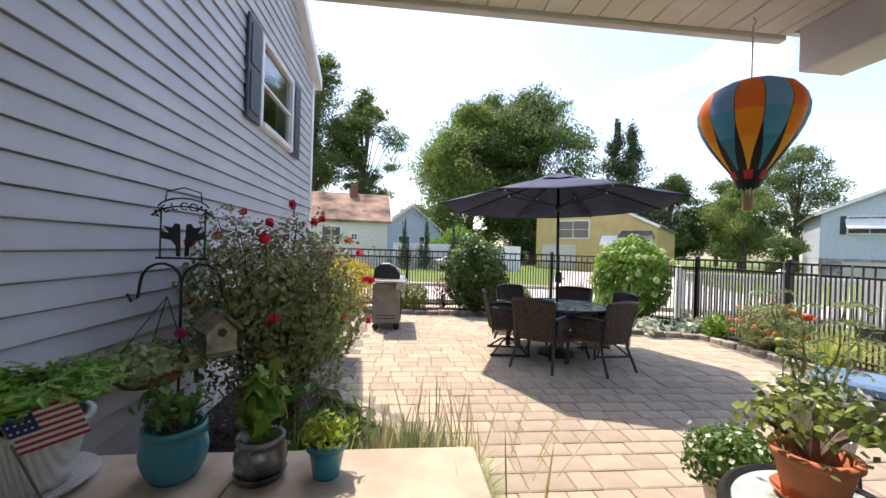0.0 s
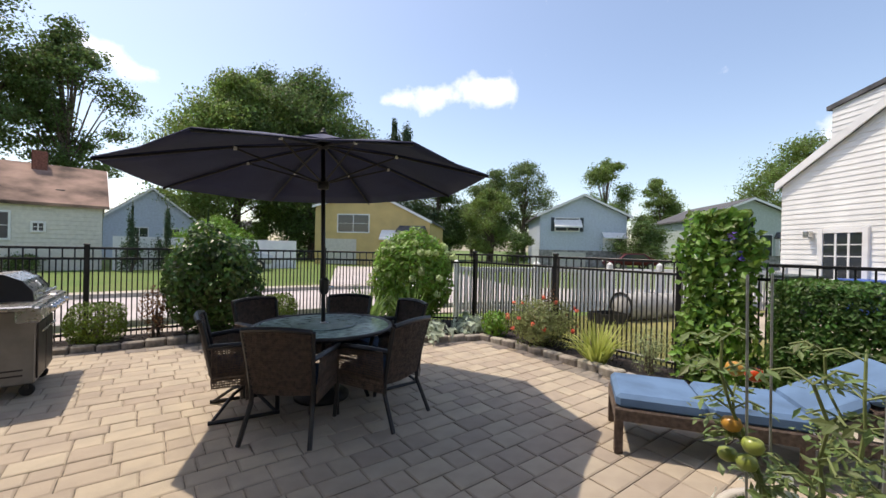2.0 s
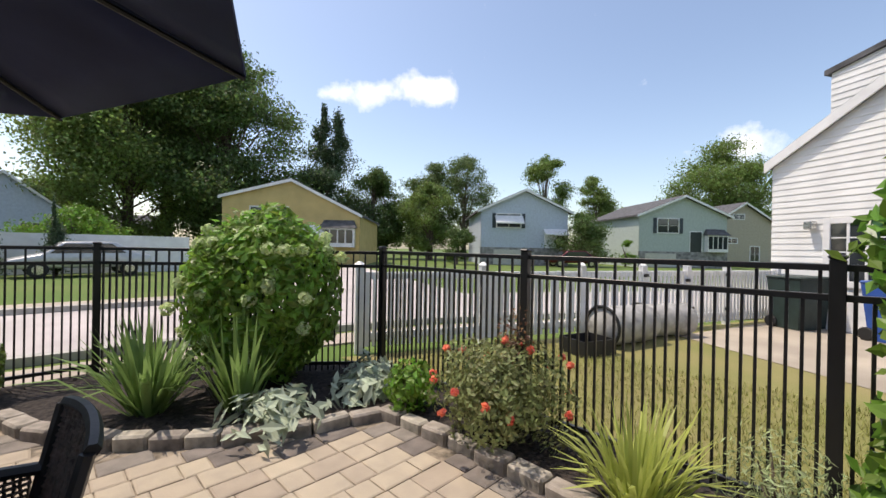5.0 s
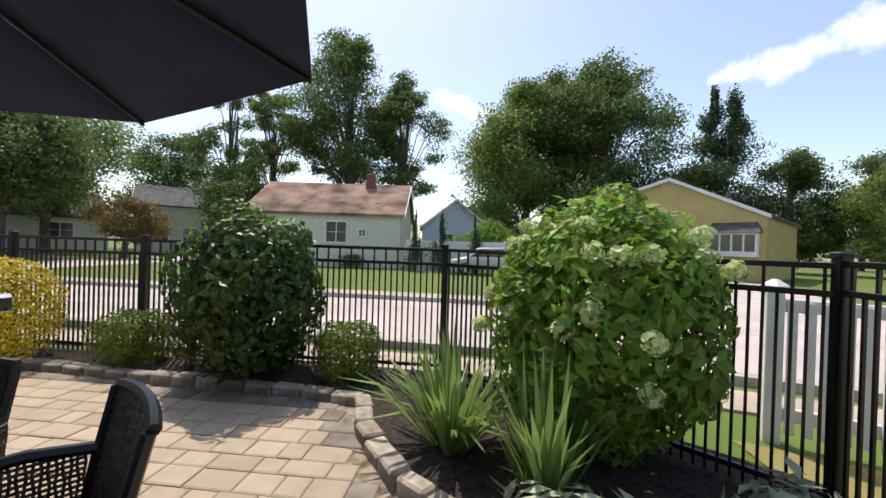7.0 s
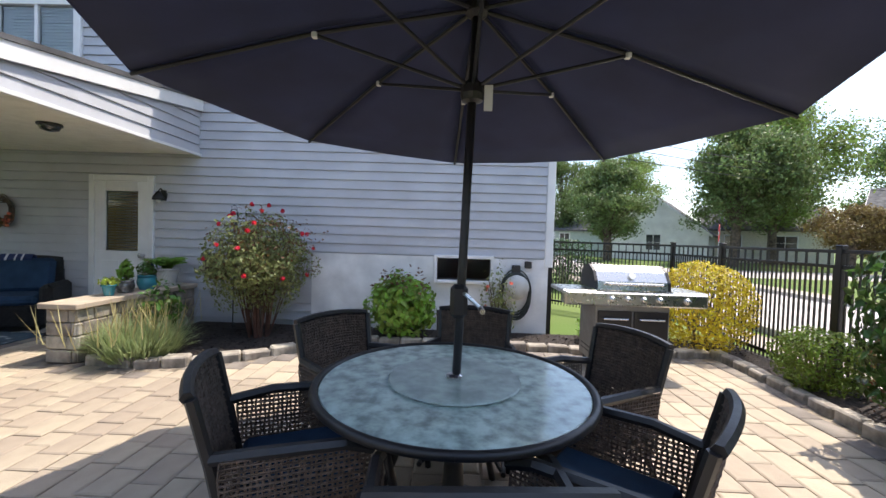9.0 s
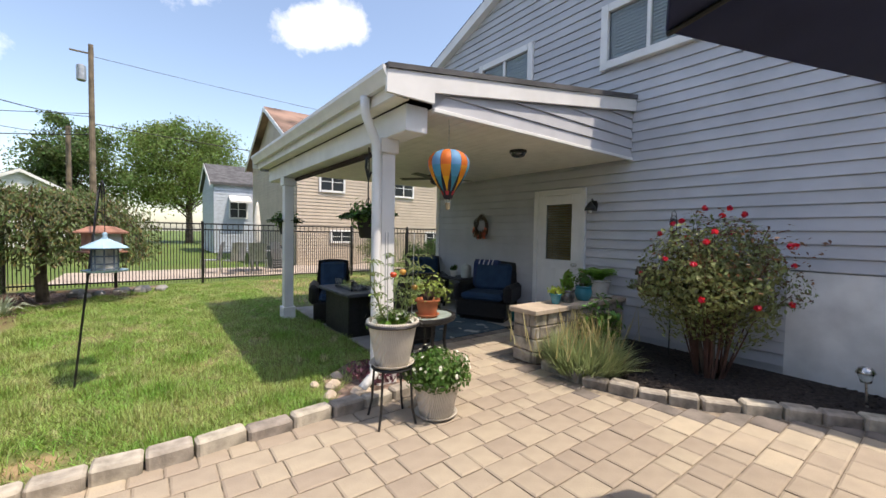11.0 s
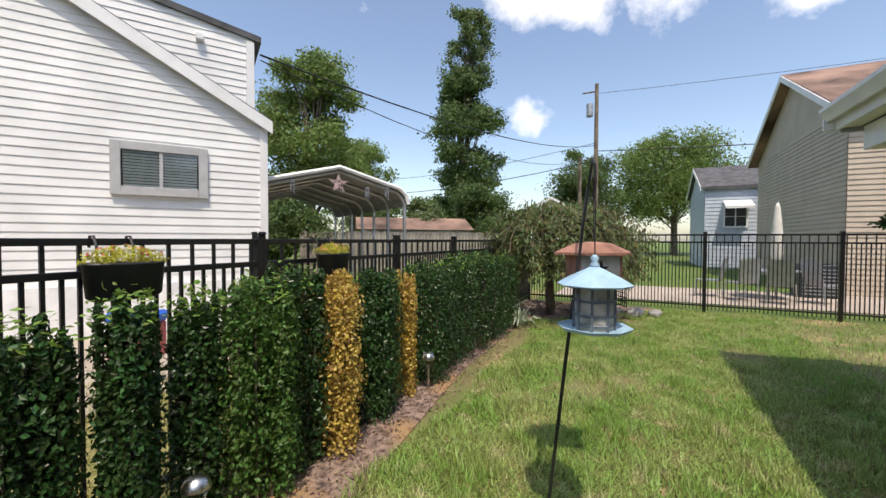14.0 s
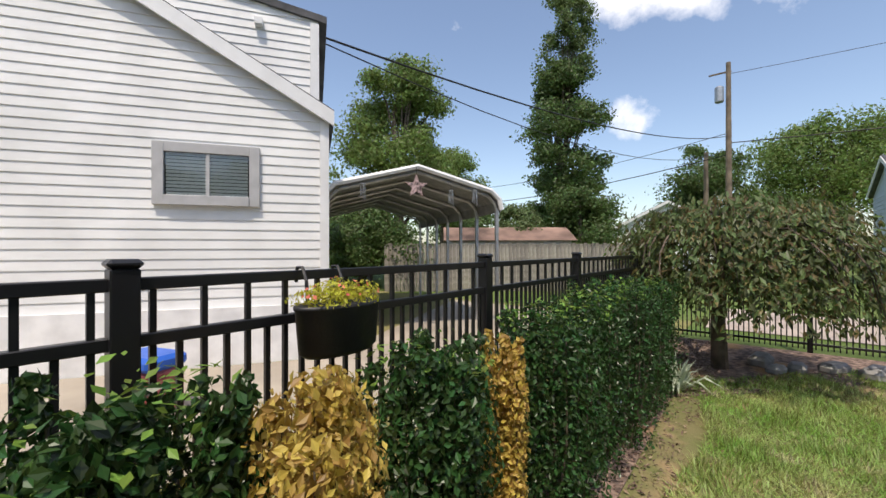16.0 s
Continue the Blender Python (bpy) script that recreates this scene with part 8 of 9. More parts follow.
def house_feeder():
    M_REDWOOD = material("reddish_cedar", (0.33, 0.16, 0.11), 0.8, var=0.2, scale=8, bump=0.3)
    M_GRAYW = material("pale_grey_paint", (0.50, 0.48, 0.44), 0.8, var=0.15, scale=8, bump=0.2)
    f = thing("house_feeder", "cedar-roofed bird feeder with star panels", "bird feeder", pose(4.77, 0.22, 1.18, 0, 0, 30) @ Matrix.Scale(0.9, 4))
    part("floor", boxm((-0.17, -0.13, 0), (0.17, 0.13, 0.018), 0.004), M_REDWOOD, f)
    for y0 in (-0.1, 0.1):
        pan = part("panel", boxm((-0.12, y0 - 0.006, 0.02), (0.12, y0 + 0.006, 0.2), 0.003), M_GRAYW, f, "pale panel with a star")
        bm = bmesh.new()
        prism(bm, [((0.05 if i % 2 == 0 else 0.02) * math.sin(i * math.pi / 5), (0.05 if i % 2 == 0 else 0.02) * math.cos(i * math.pi / 5)) for i in range(10)], -0.004, 0.004)
        part("star", bm, M_IRON, pan).matrix_local = pose(0, y0 + 0.009, 0.12, 90)
    for sx in (-1, 1):
        part("end_board", boxm((sx * 0.13 - 0.008, -0.1, 0.018), (sx * 0.13 + 0.008, 0.1, 0.21)), M_REDWOOD, f)
    part("roof", lathem([(0.25, 0.205), (0.25, 0.22), (0.12, 0.275), (0.03, 0.285)], 6, (0, 0, 0), 0.8), M_REDWOOD, f, "cedar hipped roof")
    part("wire", tubem([(0, 0, 0.28), (0, 0, 0.57)], 0.003, 5), M_IRON, f)
    bm = bmesh.new()
    for i in range(6):
        tube(bm, [(-0.19, -0.06 + 0.024 * i, -0.12), (-0.19, -0.06 + 0.024 * i, 0.02)], 0.003, 4)
        tube(bm, [(-0.19, -0.06, -0.12 + 0.028 * i), (-0.19, 0.06, -0.12 + 0.028 * i)], 0.003, 4)
    part("suet_cage", bm, M_IRON, f, "black wire suet cage")


house_feeder()


def fence_planter(x, y, seed, label):
    th = thing("fence_planter", label, "planter", pose(x, y, 1.165, 0, 0, 90) @ Matrix.Scale(0.82, 4), "planters on the fence")
    bm = bmesh.new()
    prof = [(0.16, 0), (0.185, 0.02), (0.20, 0.19), (0.206, 0.195), (0.206, 0.21), (0.185, 0.205), (0.05, 0.18)]
    lathe(bm, prof, 28, (0, 0, 0), 0.5)
    part("trough", bm, M_IRON, th, "oval black metal trough", True)
    for s in (-0.09, 0.09):
        part("strap", tubem([(s, -0.1, 0.2), (s, -0.11, 0.30), (s, -0.14, 0.355), (s, -0.18, 0.355), (s, -0.19, 0.29)], 0.008, 5), M_IRON, th)
    rng = np.random.default_rng(seed)
    p, d = rough_ball(1500, (0, 0, 0.22), (0.21, 0.11, 0.085), rng, 0.6, 0.12, -0.2)
    plant(th, leaves("foliage", p, 0.024, L_SEDUM, d, -0.5, 0.35, 0.9, rng))
    q, d = rough_ball(60, (0, 0, 0.23), (0.22, 0.11, 0.08), rng, 0.1, 0.1, 0.2)
    tagged(plant(th, leaves("petals", q, 0.02, L_CORAL, d, 0, 0.8, 0.5, rng), "petals"), "tiny coral flowers", "", "", "stuff")


fence_planter(6.70, 1.60, 170, "yellow-green sedum in a black fence trough")
fence_planter(6.70, 0.19, 171, "yellow-green sedum in a black fence trough")


def hose_reel():
    th = thing("hose_reel", "grey garden hose coiled on a wall reel", "hose reel", Matrix.Translation((XW + 0.03, 6.98, 0.62)))
    M_HOSE = material("dark_green_hose", (0.035, 0.045, 0.045), 0.5, var=0.2, bump=0.1)
    M_REEL = material("pale_plastic_reel", (0.55, 0.55, 0.52), 0.5, var=0.06, bump=0.05)
    part("drum", lathem([(0.17, 0.0), (0.17, 0.015), (0.08, 0.02), (0.08, 0.12), (0.17, 0.125), (0.17, 0.14), (0.02, 0.145)], 28), M_REEL, th, "pale reel disc", True).matrix_local = pose(0.02, 0, 0.1, 0, 90, 0)
    bm = bmesh.new()
    for i in range(9):
        rr, dz = 0.20 + 0.012 * (i % 3), -0.02 * (i % 5)
        tube(bm, [(0.04 + 0.018 * (i // 3) + 0.012 * math.sin(a * 2 + i), rr * math.sin(a) * 0.95, 0.02 + dz + rr * 1.45 * math.cos(a)) for a in np.linspace(0, 6.283, 26)], 0.011, 6, False)
    part("hose_coil", bm, M_HOSE, th, "", True)
    part("bracket", boxm((0, -0.06, 0.28), (0.06, 0.06, 0.40), 0.01), M_FRAME, th)
    part("outlet_box", boxm((0.0, 0.12, 0.36), (0.05, 0.22, 0.46), 0.008), M_FRAME, th, "black outlet box")


hose_reel()

# ---- trees and far things ----


def tree(label, x, y, h, r, z0, mat, seed, n=9000, leaf=0.42, blobs=16, trunk=0.35, name="tree", conifer=False, gaps=0.35):
    th = thing(name, label, "tree", Matrix.Translation((x, y, -0.05)))
    rng = np.random.default_rng(seed)
    part("trunk", tubem([(0, 0, 0), (rng.normal() * 0.15, rng.normal() * 0.15, h * 0.35), (rng.normal() * 0.3, rng.normal() * 0.3, h * 0.75)], [trunk, trunk * 0.75, trunk * 0.25], 9), M_BARK, th)
    pts, out = [], []
    bm = bmesh.new()
    blobs = blobs if conifer or blobs < 12 else int(blobs * 2.4)
    shrink = 1.0 if blobs < 26 or conifer else 0.62
    per = int(n * 3.0) // blobs
    for k in range(blobs):
        t = (k + 0.5) / blobs
        if conifer:
            z = z0 + (h - z0) * t
            rr = r * (1.02 - t) * (0.85 + 0.3 * rng.random())
            c = np.array((rng.normal() * 0.12 * r, rng.normal() * 0.12 * r, z))
            br = np.array((rr, rr, (h - z0) / blobs * 2.3 + 0.3))
        else:
            a = rng.random() * 6.283 if k else 0
            zz = rng.random() ** 0.8
            prof = math.sin(math.pi * (0.12 + 0.83 * zz)) ** 0.7
            d = r * (0.15 + (0.88 - 0.5 * (1 - shrink) - gaps * shrink) * rng.random() ** 0.6) * prof * (1.0 if shrink == 1 else 1.15)
            s = shrink * r * (gaps + 0.16 * rng.random()) * (0.65 + 0.5 * prof)
            c = np.array((d * math.cos(a), d * math.sin(a), z0 + s * 0.6 + (h - z0 - 1.5 * s) * zz))
            br = np.array((s, s, s * 0.8))
        tube(bm, [(0, 0, min(h * 0.7, max(z0 * 0.8, c[2] * 0.55))), Vector(c) * 0.6 + Vector((0, 0, c[2] * 0.3)), Vector(c)], [trunk * 0.18, trunk * 0.12, trunk * 0.04], 5)
        # smaller tufts sit on and round each limb's mass, so that the outline breaks up
        tufts = 4 if conifer else 8
        for j in range(tufts):
            way = rng.normal(size=3)
            way /= np.linalg.norm(way)
            size = 0.5 + 0.34 * rng.random()
            cj = c + way * br * (0.35 + 0.55 * rng.random())
            p, dd = rough_ball(int(per * 1.5) // tufts, cj, br * size * np.array((1.1, 1.1, 0.8)), rng, 0.75, 0.3)
            keep = p[:, 2] > 0.1
            pts.append(p[keep])
            out.append(dd[keep] + 0.5 * way)
    part("branching", bm, M_BARK, th)
    plant(th, leaves("crown", np.concatenate(pts), leaf * 0.46, mat, np.concatenate(out), 0.4, 0.65, 1.0, rng), "crown")
    return th


tree("large full maple behind the yellow house", 9.5, 51, 20.5, 9.5, 0.3, L_TREE2, 301, 17000, 0.62, 26, 0.5)
tree("large dark oak behind the yellow house", 17.5, 49.5, 22.5, 9.5, 0.3, L_TREE, 302, 17000, 0.62, 26, 0.55)
tree("large dark oak behind the yellow house", 14.0, 58, 25.0, 7.5, 3.0, L_TREE, 303, 7000, 0.62, 18, 0.5)
tree("dark pointed spruce beyond the roofs", 28.5, 48.5, 17.0, 7.0, 2.0, L_CONIF, 304, 9000, 0.5, 18, 0.3, "conifer", True)
tree("dark broad tree beyond the roofs", 32.5, 45, 11.5, 5.5, 0.2, L_TREE, 305, 6000, 0.5, 14)
tree("pale airy tree beyond the roofs", 39.5, 42, 13.0, 4.5, 1.5, L_HAZE, 306, 5000, 0.45, 16)
tree("pale airy tree beyond the roofs", 45.5, 41, 15.0, 5.0, 2.0, L_HAZE, 307, 5000, 0.45, 18)
tree("mid-green tree beyond the roofs", 36.0, 38, 9.5, 4.0, 1.0, L_TREE2, 308, 4500, 0.45, 12)
tree("round green tree beyond the roofs", 55, 34, 15.5, 5.0, 3.0, L_TREE2, 309, 5000, 0.5, 14)
tree("round green tree beyond the roofs", 60.5, 28.5, 12.5, 4.0, 3.0, L_TREE2, 310, 4000, 0.5, 12)
tree("large round tree beyond the white fence", 72.5, 15.8, 18.0, 8.5, 3.0, L_TREE2, 311, 9000, 0.6, 20)
tree("dark shrub beside the pale blue house", 30.6, 28.8, 4.0, 1.7, 0.2, L_TREE, 312, 2600, 0.3, 8, 0.15, "far_shrub")
tree("dark shrub between the far houses", 38.5, 20.6, 4.9, 2.9, 0.2, L_TREE, 313, 3200, 0.35, 9, 0.15, "far_shrub")
tree("bright shrub between the far houses", 42.2, 18.0, 2.6, 1.1, 0.1, L_BRIGHT, 314, 1200, 0.25, 5, 0.1, "far_shrub")
tree("tall spreading tree behind the red-roofed house", -9.0, 44, 22.5, 7.5, 7.0, L_TREE, 320, 10500, 0.5, 26, 0.45, gaps=0.26)
tree("tall spreading tree behind the red-roofed house", -3.5, 45.5, 19.0, 5.0, 6.0, L_TREE, 321, 5200, 0.48, 16, 0.4, gaps=0.28)
tree("slender open tree behind the red-roofed house", -16.5, 43.5, 18.0, 4.0, 5.0, L_TREE2, 322, 4200, 0.46, 14, 0.35, gaps=0.28)
tree("slender open tree behind the red-roofed house", -21.5, 44, 19.0, 4.2, 4.0, L_TREE, 323, 4200, 0.46, 14, 0.35, gaps=0.28)
tree("low dark tree behind the red-roofed house", -17.5, 40, 9.0, 4.0, 1.0, L_TREE, 324, 3600, 0.45, 10)
tree("broad tree over the side street", -29, 33, 14.5, 6.5, 3.0, L_TREE2, 325, 8000, 0.5, 18)
tree("broad tree over the side street", -23.5, 26.0, 10.5, 5.2, 2.6, L_HAZE, 326, 7500, 0.42, 18)
tree("broad tree down the street", -27.0, 18.5, 8.2, 3.8, 1.6, L_HAZE, 327, 5000, 0.4, 14)
tree("low brownish tree across the side street", -18.8, 29.5, 4.4, 3.0, 1.0, L_BROWNTREE, 328, 4200, 0.28, 12, 0.2)
tree("hazy far tree line", -34, 52, 15, 8.0, 1.0, L_TREE, 329, 6000, 0.6, 16)
for _i, (_x, _y, _hh) in enumerate(((1.0, 27.5, 2.6), (2.4, 27.7, 2.6), (4.4, 27.6, 2.6))):
    tree("slim dark arborvitae by the white fence", _x, _y, _hh, 0.62, 0.1, L_CONIF, 330 + _i, 900, 0.2, 7, 0.08, "arborvitae", True)
tree("pale shrub behind the white fence", 5.2, 31.0, 3.4, 2.4, 0.6, L_BRIGHT, 334, 2200, 0.3, 8, 0.15, "far_shrub")
tree("dark hedge below the red-roofed house", -3.0, 28.6, 0.9, 1.2, 0.0, L_TREE, 335, 700, 0.2, 5, 0.05, "far_shrub")
tagged(part("vinyl_screen", boxm((0.2, 28.9, -0.05), (9.5, 28.98, 1.75)), M_TRIM), "white vinyl screen fence across the street", "fence", "", "structure")
tree("leafy tree line across the side street", -40, 18.5, 11.5, 5.5, 1.0, L_HAZE, 336, 7000, 0.42, 18)
tree("leafy tree line across the side street", -41, 25.5, 13.0, 6.0, 1.0, L_TREE2, 337, 7000, 0.42, 18)
tree("leafy tree line across the side street", -43, 11.5, 11.0, 5.5, 1.0, L_HAZE, 338, 6000, 0.42, 16)
shrub("side_hedge", "dark clipped hedge beyond the corner fence", -6.6, 9.3, 0.6, 1.5, 6000, 0.06, L_DARK, 339, 0.08, 0.4, 0.55, 0.3, "hedge", 0, 0.7, 0.8, True, 0.9, -0.05)
# hazy tree line round the horizon
for _i, (_x, _y, _hh) in enumerate(((34, -40, 8), (24, -50, 9), (-12, -56, 9), (-26, -50, 9), (44, -28, 8), (52, 60, 11), (66, 46, 10), (24, 80, 12), (4, 92, 12), (-14, 78, 11), (84, 20, 10), (80, -6, 9))):
    tree("hazy far tree on the horizon", _x, _y, _hh, 7.5, 0.1, L_HAZE, 380 + _i, 2400, 0.8, 12)
# south side
tree("dark bushes behind the carport", 18.6, -9.5, 3.6, 2.6, 0.2, L_TREE, 351, 4200, 0.3, 11, 0.12, "far_shrub")
tree("dark bushes behind the carport", 22.0, -12.5, 4.2, 3.2, 0.2, L_TREE, 352, 4200, 0.34, 11, 0.12, "far_shrub")
tree("tall narrow shaggy tree beyond the carport", 15.2, -22.2, 13.2, 3.3, 1.5, L_TREE, 340, 9000, 0.40, 22, 0.32, "tree", False, 0.34)
# upper crown of the same tree, in the green paled for haze
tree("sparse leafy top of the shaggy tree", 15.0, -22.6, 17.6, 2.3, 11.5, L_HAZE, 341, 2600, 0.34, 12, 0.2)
tree("broad tree beyond the carport", 20.8, -14.0, 12.0, 4.2, 2.5, L_TREE2, 342, 9000, 0.36, 16)
tree("dense bush beyond the fence corner", 12.2, -17.5, 5.0, 2.2, 0.3, L_TREE, 343, 4200, 0.3, 10, 0.15)
tree("pale bush beyond the fence corner", 14.6, -15.6, 3.8, 1.6, 0.3, L_HAZE, 344, 2400, 0.28, 8, 0.12)
tree("large spreading tree behind the back yards", 1.0, -44, 13.0, 8.0, 3.0, L_TREE2, 345, 9500, 0.5, 22)
tree("large spreading tree behind the back yards", 9.5, -40, 11.0, 5.0, 2.0, L_TREE, 346, 5000, 0.5, 14)
tree("far tree beyond the carport", 26, -24, 11.0, 4.0, 2.0, L_TREE2, 347, 4500, 0.45, 12)
tree("far tree beyond the carport", 31, -12, 12.0, 5.0, 2.0, L_TREE2, 348, 5000, 0.5, 14)
tree("flowering shrub under the tan house", -2.6, -8.0, 1.7, 0.9, 0.1, L_ROSE, 349, 1500, 0.12, 7, 0.06, "far_shrub")
tree("low shrub under the tan house", -4.4, -7.8, 1.3, 1.0, 0.1, L_MID, 350, 1200, 0.12, 6, 0.06, "far_shrub")


def car(x, y, rz, label, mat):
    th = thing("parked_car", label, "car", pose(x, y, -0.02, 0, 0, rz))
    bm = bmesh.new()
    prof = [(-2.2, 0.35), (-2.25, 0.7), (-1.3, 0.92), (-0.7, 1.42), (0.9, 1.46), (1.6, 1.0), (2.2, 0.9), (2.25, 0.4)]
    a = [bm.verts.new((px, -0.85, pz)) for px, pz in prof]
    b = [bm.verts.new((px, 0.85, pz)) for px, pz in prof]
    for i in range(len(prof)):
        bm.faces.new((a[i], a[(i + 1) % 8], b[(i + 1) % 8], b[i]))
    bm.faces.new(a[::-1])
    bm.faces.new(b)
    bmesh.ops.recalc_face_normals(bm, faces=bm.faces[:])
    bmesh.ops.bevel(bm, geom=bm.edges[:], offset=0.09, segments=2, profile=0.5, affect="EDGES")
    part("body", bm, mat, th, "", True)
    for s in (-1, 1):
        part("side_window", prism(bmesh.new(), [(-1.1, 0.95), (-0.65, 1.34), (0.8, 1.37), (1.3, 0.98)], -0.005, 0.005), M_GLASS, th).matrix_local = pose(0, s * 0.85, 0, 90)
        part("headlight", boxm((-2.27, s * 0.62 - 0.15, 0.62), (-2.2, s * 0.62 + 0.15, 0.74), 0.02), M_STEEL, th, "clear headlight")
        for wx in (-1.4, 1.4):
            w = part("wheel", lathem([(0.2, -0.09), (0.31, -0.08), (0.31, 0.08), (0.2, 0.09)], 20), M_RUBBER, th)
            w.matrix_local = pose(wx, s * 0.8, 0.31, 90, 0, 0)
            part("rim", lathem([(0.18, -0.1), (0.19, 0.0), (0.18, 0.1)], 14), M_STEEL, w)
    ws = part("windscreen", boxm((-0.01, -0.68, 0.05), (0.01, 0.68, 0.62)), M_GLASS, th)
    ws.matrix_local = pose(-1.3, 0, 0.93, 0, 48, 0)


car(15.6, 27.0, 64, "dark parked saloon on the far drive", material("dark_car_paint", (0.05, 0.05, 0.055), 0.25, metal=0.4, var=0.05, bump=0))
car(36.5, 20.5, -40, "dark red parked car by the pale blue house", material("maroon_car_paint", (0.10, 0.015, 0.02), 0.25, metal=0.4, var=0.05, bump=0))
car(5.2, 27.0, 5, "silver car beyond the white screen fence", material("silver_car_paint", (0.5, 0.5, 0.5), 0.3, metal=0.5, var=0.05, bump=0))


def barrels():
    M_DRUM = material("grey_plastic_drum", (0.40, 0.39, 0.37), 0.6, var=0.15, bump=0.15)
    for x, y, rz, r in ((10.5, 6.75, -18, 0.30), (11.6, 6.5, -30, 0.28)):
        th = thing("drum", "grey drum lying on its side by the white fence", "drum", pose(x, y, r - 0.03, 0, 90, rz), "drums on the turf")
        part("shell", lathem([(r * 0.96, -0.5), (r, -0.47), (r, -0.17), (r * 1.02, -0.15), (r, -0.13), (r, 0.15), (r * 1.02, 0.17), (r, 0.19), (r, 0.47), (r * 0.96, 0.5)], 24), M_DRUM, th, "", True)
        part("hoop", tube(bmesh.new(), [((r + 0.01) * math.cos(a), (r + 0.01) * math.sin(a), -0.5) for a in np.linspace(0, 6.283, 25)], 0.025, 6, False), M_RUBBER, th)
    th = thing("milk_crate", "black plastic crate on the turf", "crate", pose(9.5, 6.9, -0.03, 0, 0, -20))
    for lo, hi in (((-0.3, -0.25, 0.0), (0.3, -0.23, 0.22)), ((-0.3, 0.23, 0.0), (0.3, 0.25, 0.22)), ((-0.3, -0.23, 0.0), (-0.28, 0.23, 0.22)), ((0.28, -0.23, 0.0), (0.3, 0.23, 0.22)), ((-0.28, -0.23, 0.0), (0.28, 0.23, 0.03))):
        part("side", boxm(lo, hi), M_RUBBER, th)
    M_BIN = material("dark_green_bin", (0.02, 0.04, 0.035), 0.5, var=0.1, bump=0.05)
    for x, y, mm, lab in ((14.4, 4.9, M_BIN, "dark green wheeled bin by the house"), (15.0, 4.6, M_BIN, "dark green wheeled bin by the house"), (14.0, 3.6, material("blue_bin", (0.02, 0.08, 0.32), 0.5, var=0.1, bump=0.05), "blue recycling bin by the house")):
        th = thing("wheelie_bin", lab, "bin", pose(x, y, -0.03, 0, 0, -35), "wheeled bins")
        bm = bmesh.new()
        vs = [bm.verts.new(p) for p in ((-0.22, -0.24, 0.02), (0.22, -0.24, 0.02), (0.22, 0.24, 0.02), (-0.22, 0.24, 0.02), (-0.29, -0.32, 0.98), (0.29, -0.32, 0.98), (0.29, 0.32, 0.98), (-0.29, 0.32, 0.98))]
        for q in ((3, 2, 1, 0), (4, 5, 6, 7), (0, 1, 5, 4), (1, 2, 6, 5), (2, 3, 7, 6), (3, 0, 4, 7)):
            bm.faces.new([vs[i] for i in q])
        part("body", bm, mm, th)
        part("lid", boxm((-0.31, -0.35, 0.985), (0.31, 0.34, 1.04), 0.02), mm, th)
        for s in (-1, 1):
            part("wheel", lathem([(0.1, -0.03), (0.12, -0.02), (0.12, 0.02), (0.1, 0.03)], 14), M_RUBBER, th).matrix_local = pose(s * 0.24, 0.26, 0.12, 0, 90, 0)


barrels()


def stop_sign():
    th = thing("stop_sign", "red octagonal stop sign at the side street", "road sign", pose(-12.2, 17.4, -0.02, 0, 0, -30))
    part("post", tubem([(0, 0.02, 0), (0, 0.02, 2.2)], 0.03, 6), M_GALV, th)
    part("plate", lathem([(0.38, -0.01), (0.38, 0.01)], 8), material("sign_red", (0.5, 0.02, 0.02), 0.5, var=0.05, bump=0.02), th).matrix_local = pose(0, 0, 1.95, 90, 0, 0)
    me = text_mesh("STOP", 0.24, 0.004)
    me.materials.append(M_TRIM)
    part("lettering", me, None, th, "white lettering").matrix_local = pose(0, -0.016, 1.86, 90)


stop_sign()


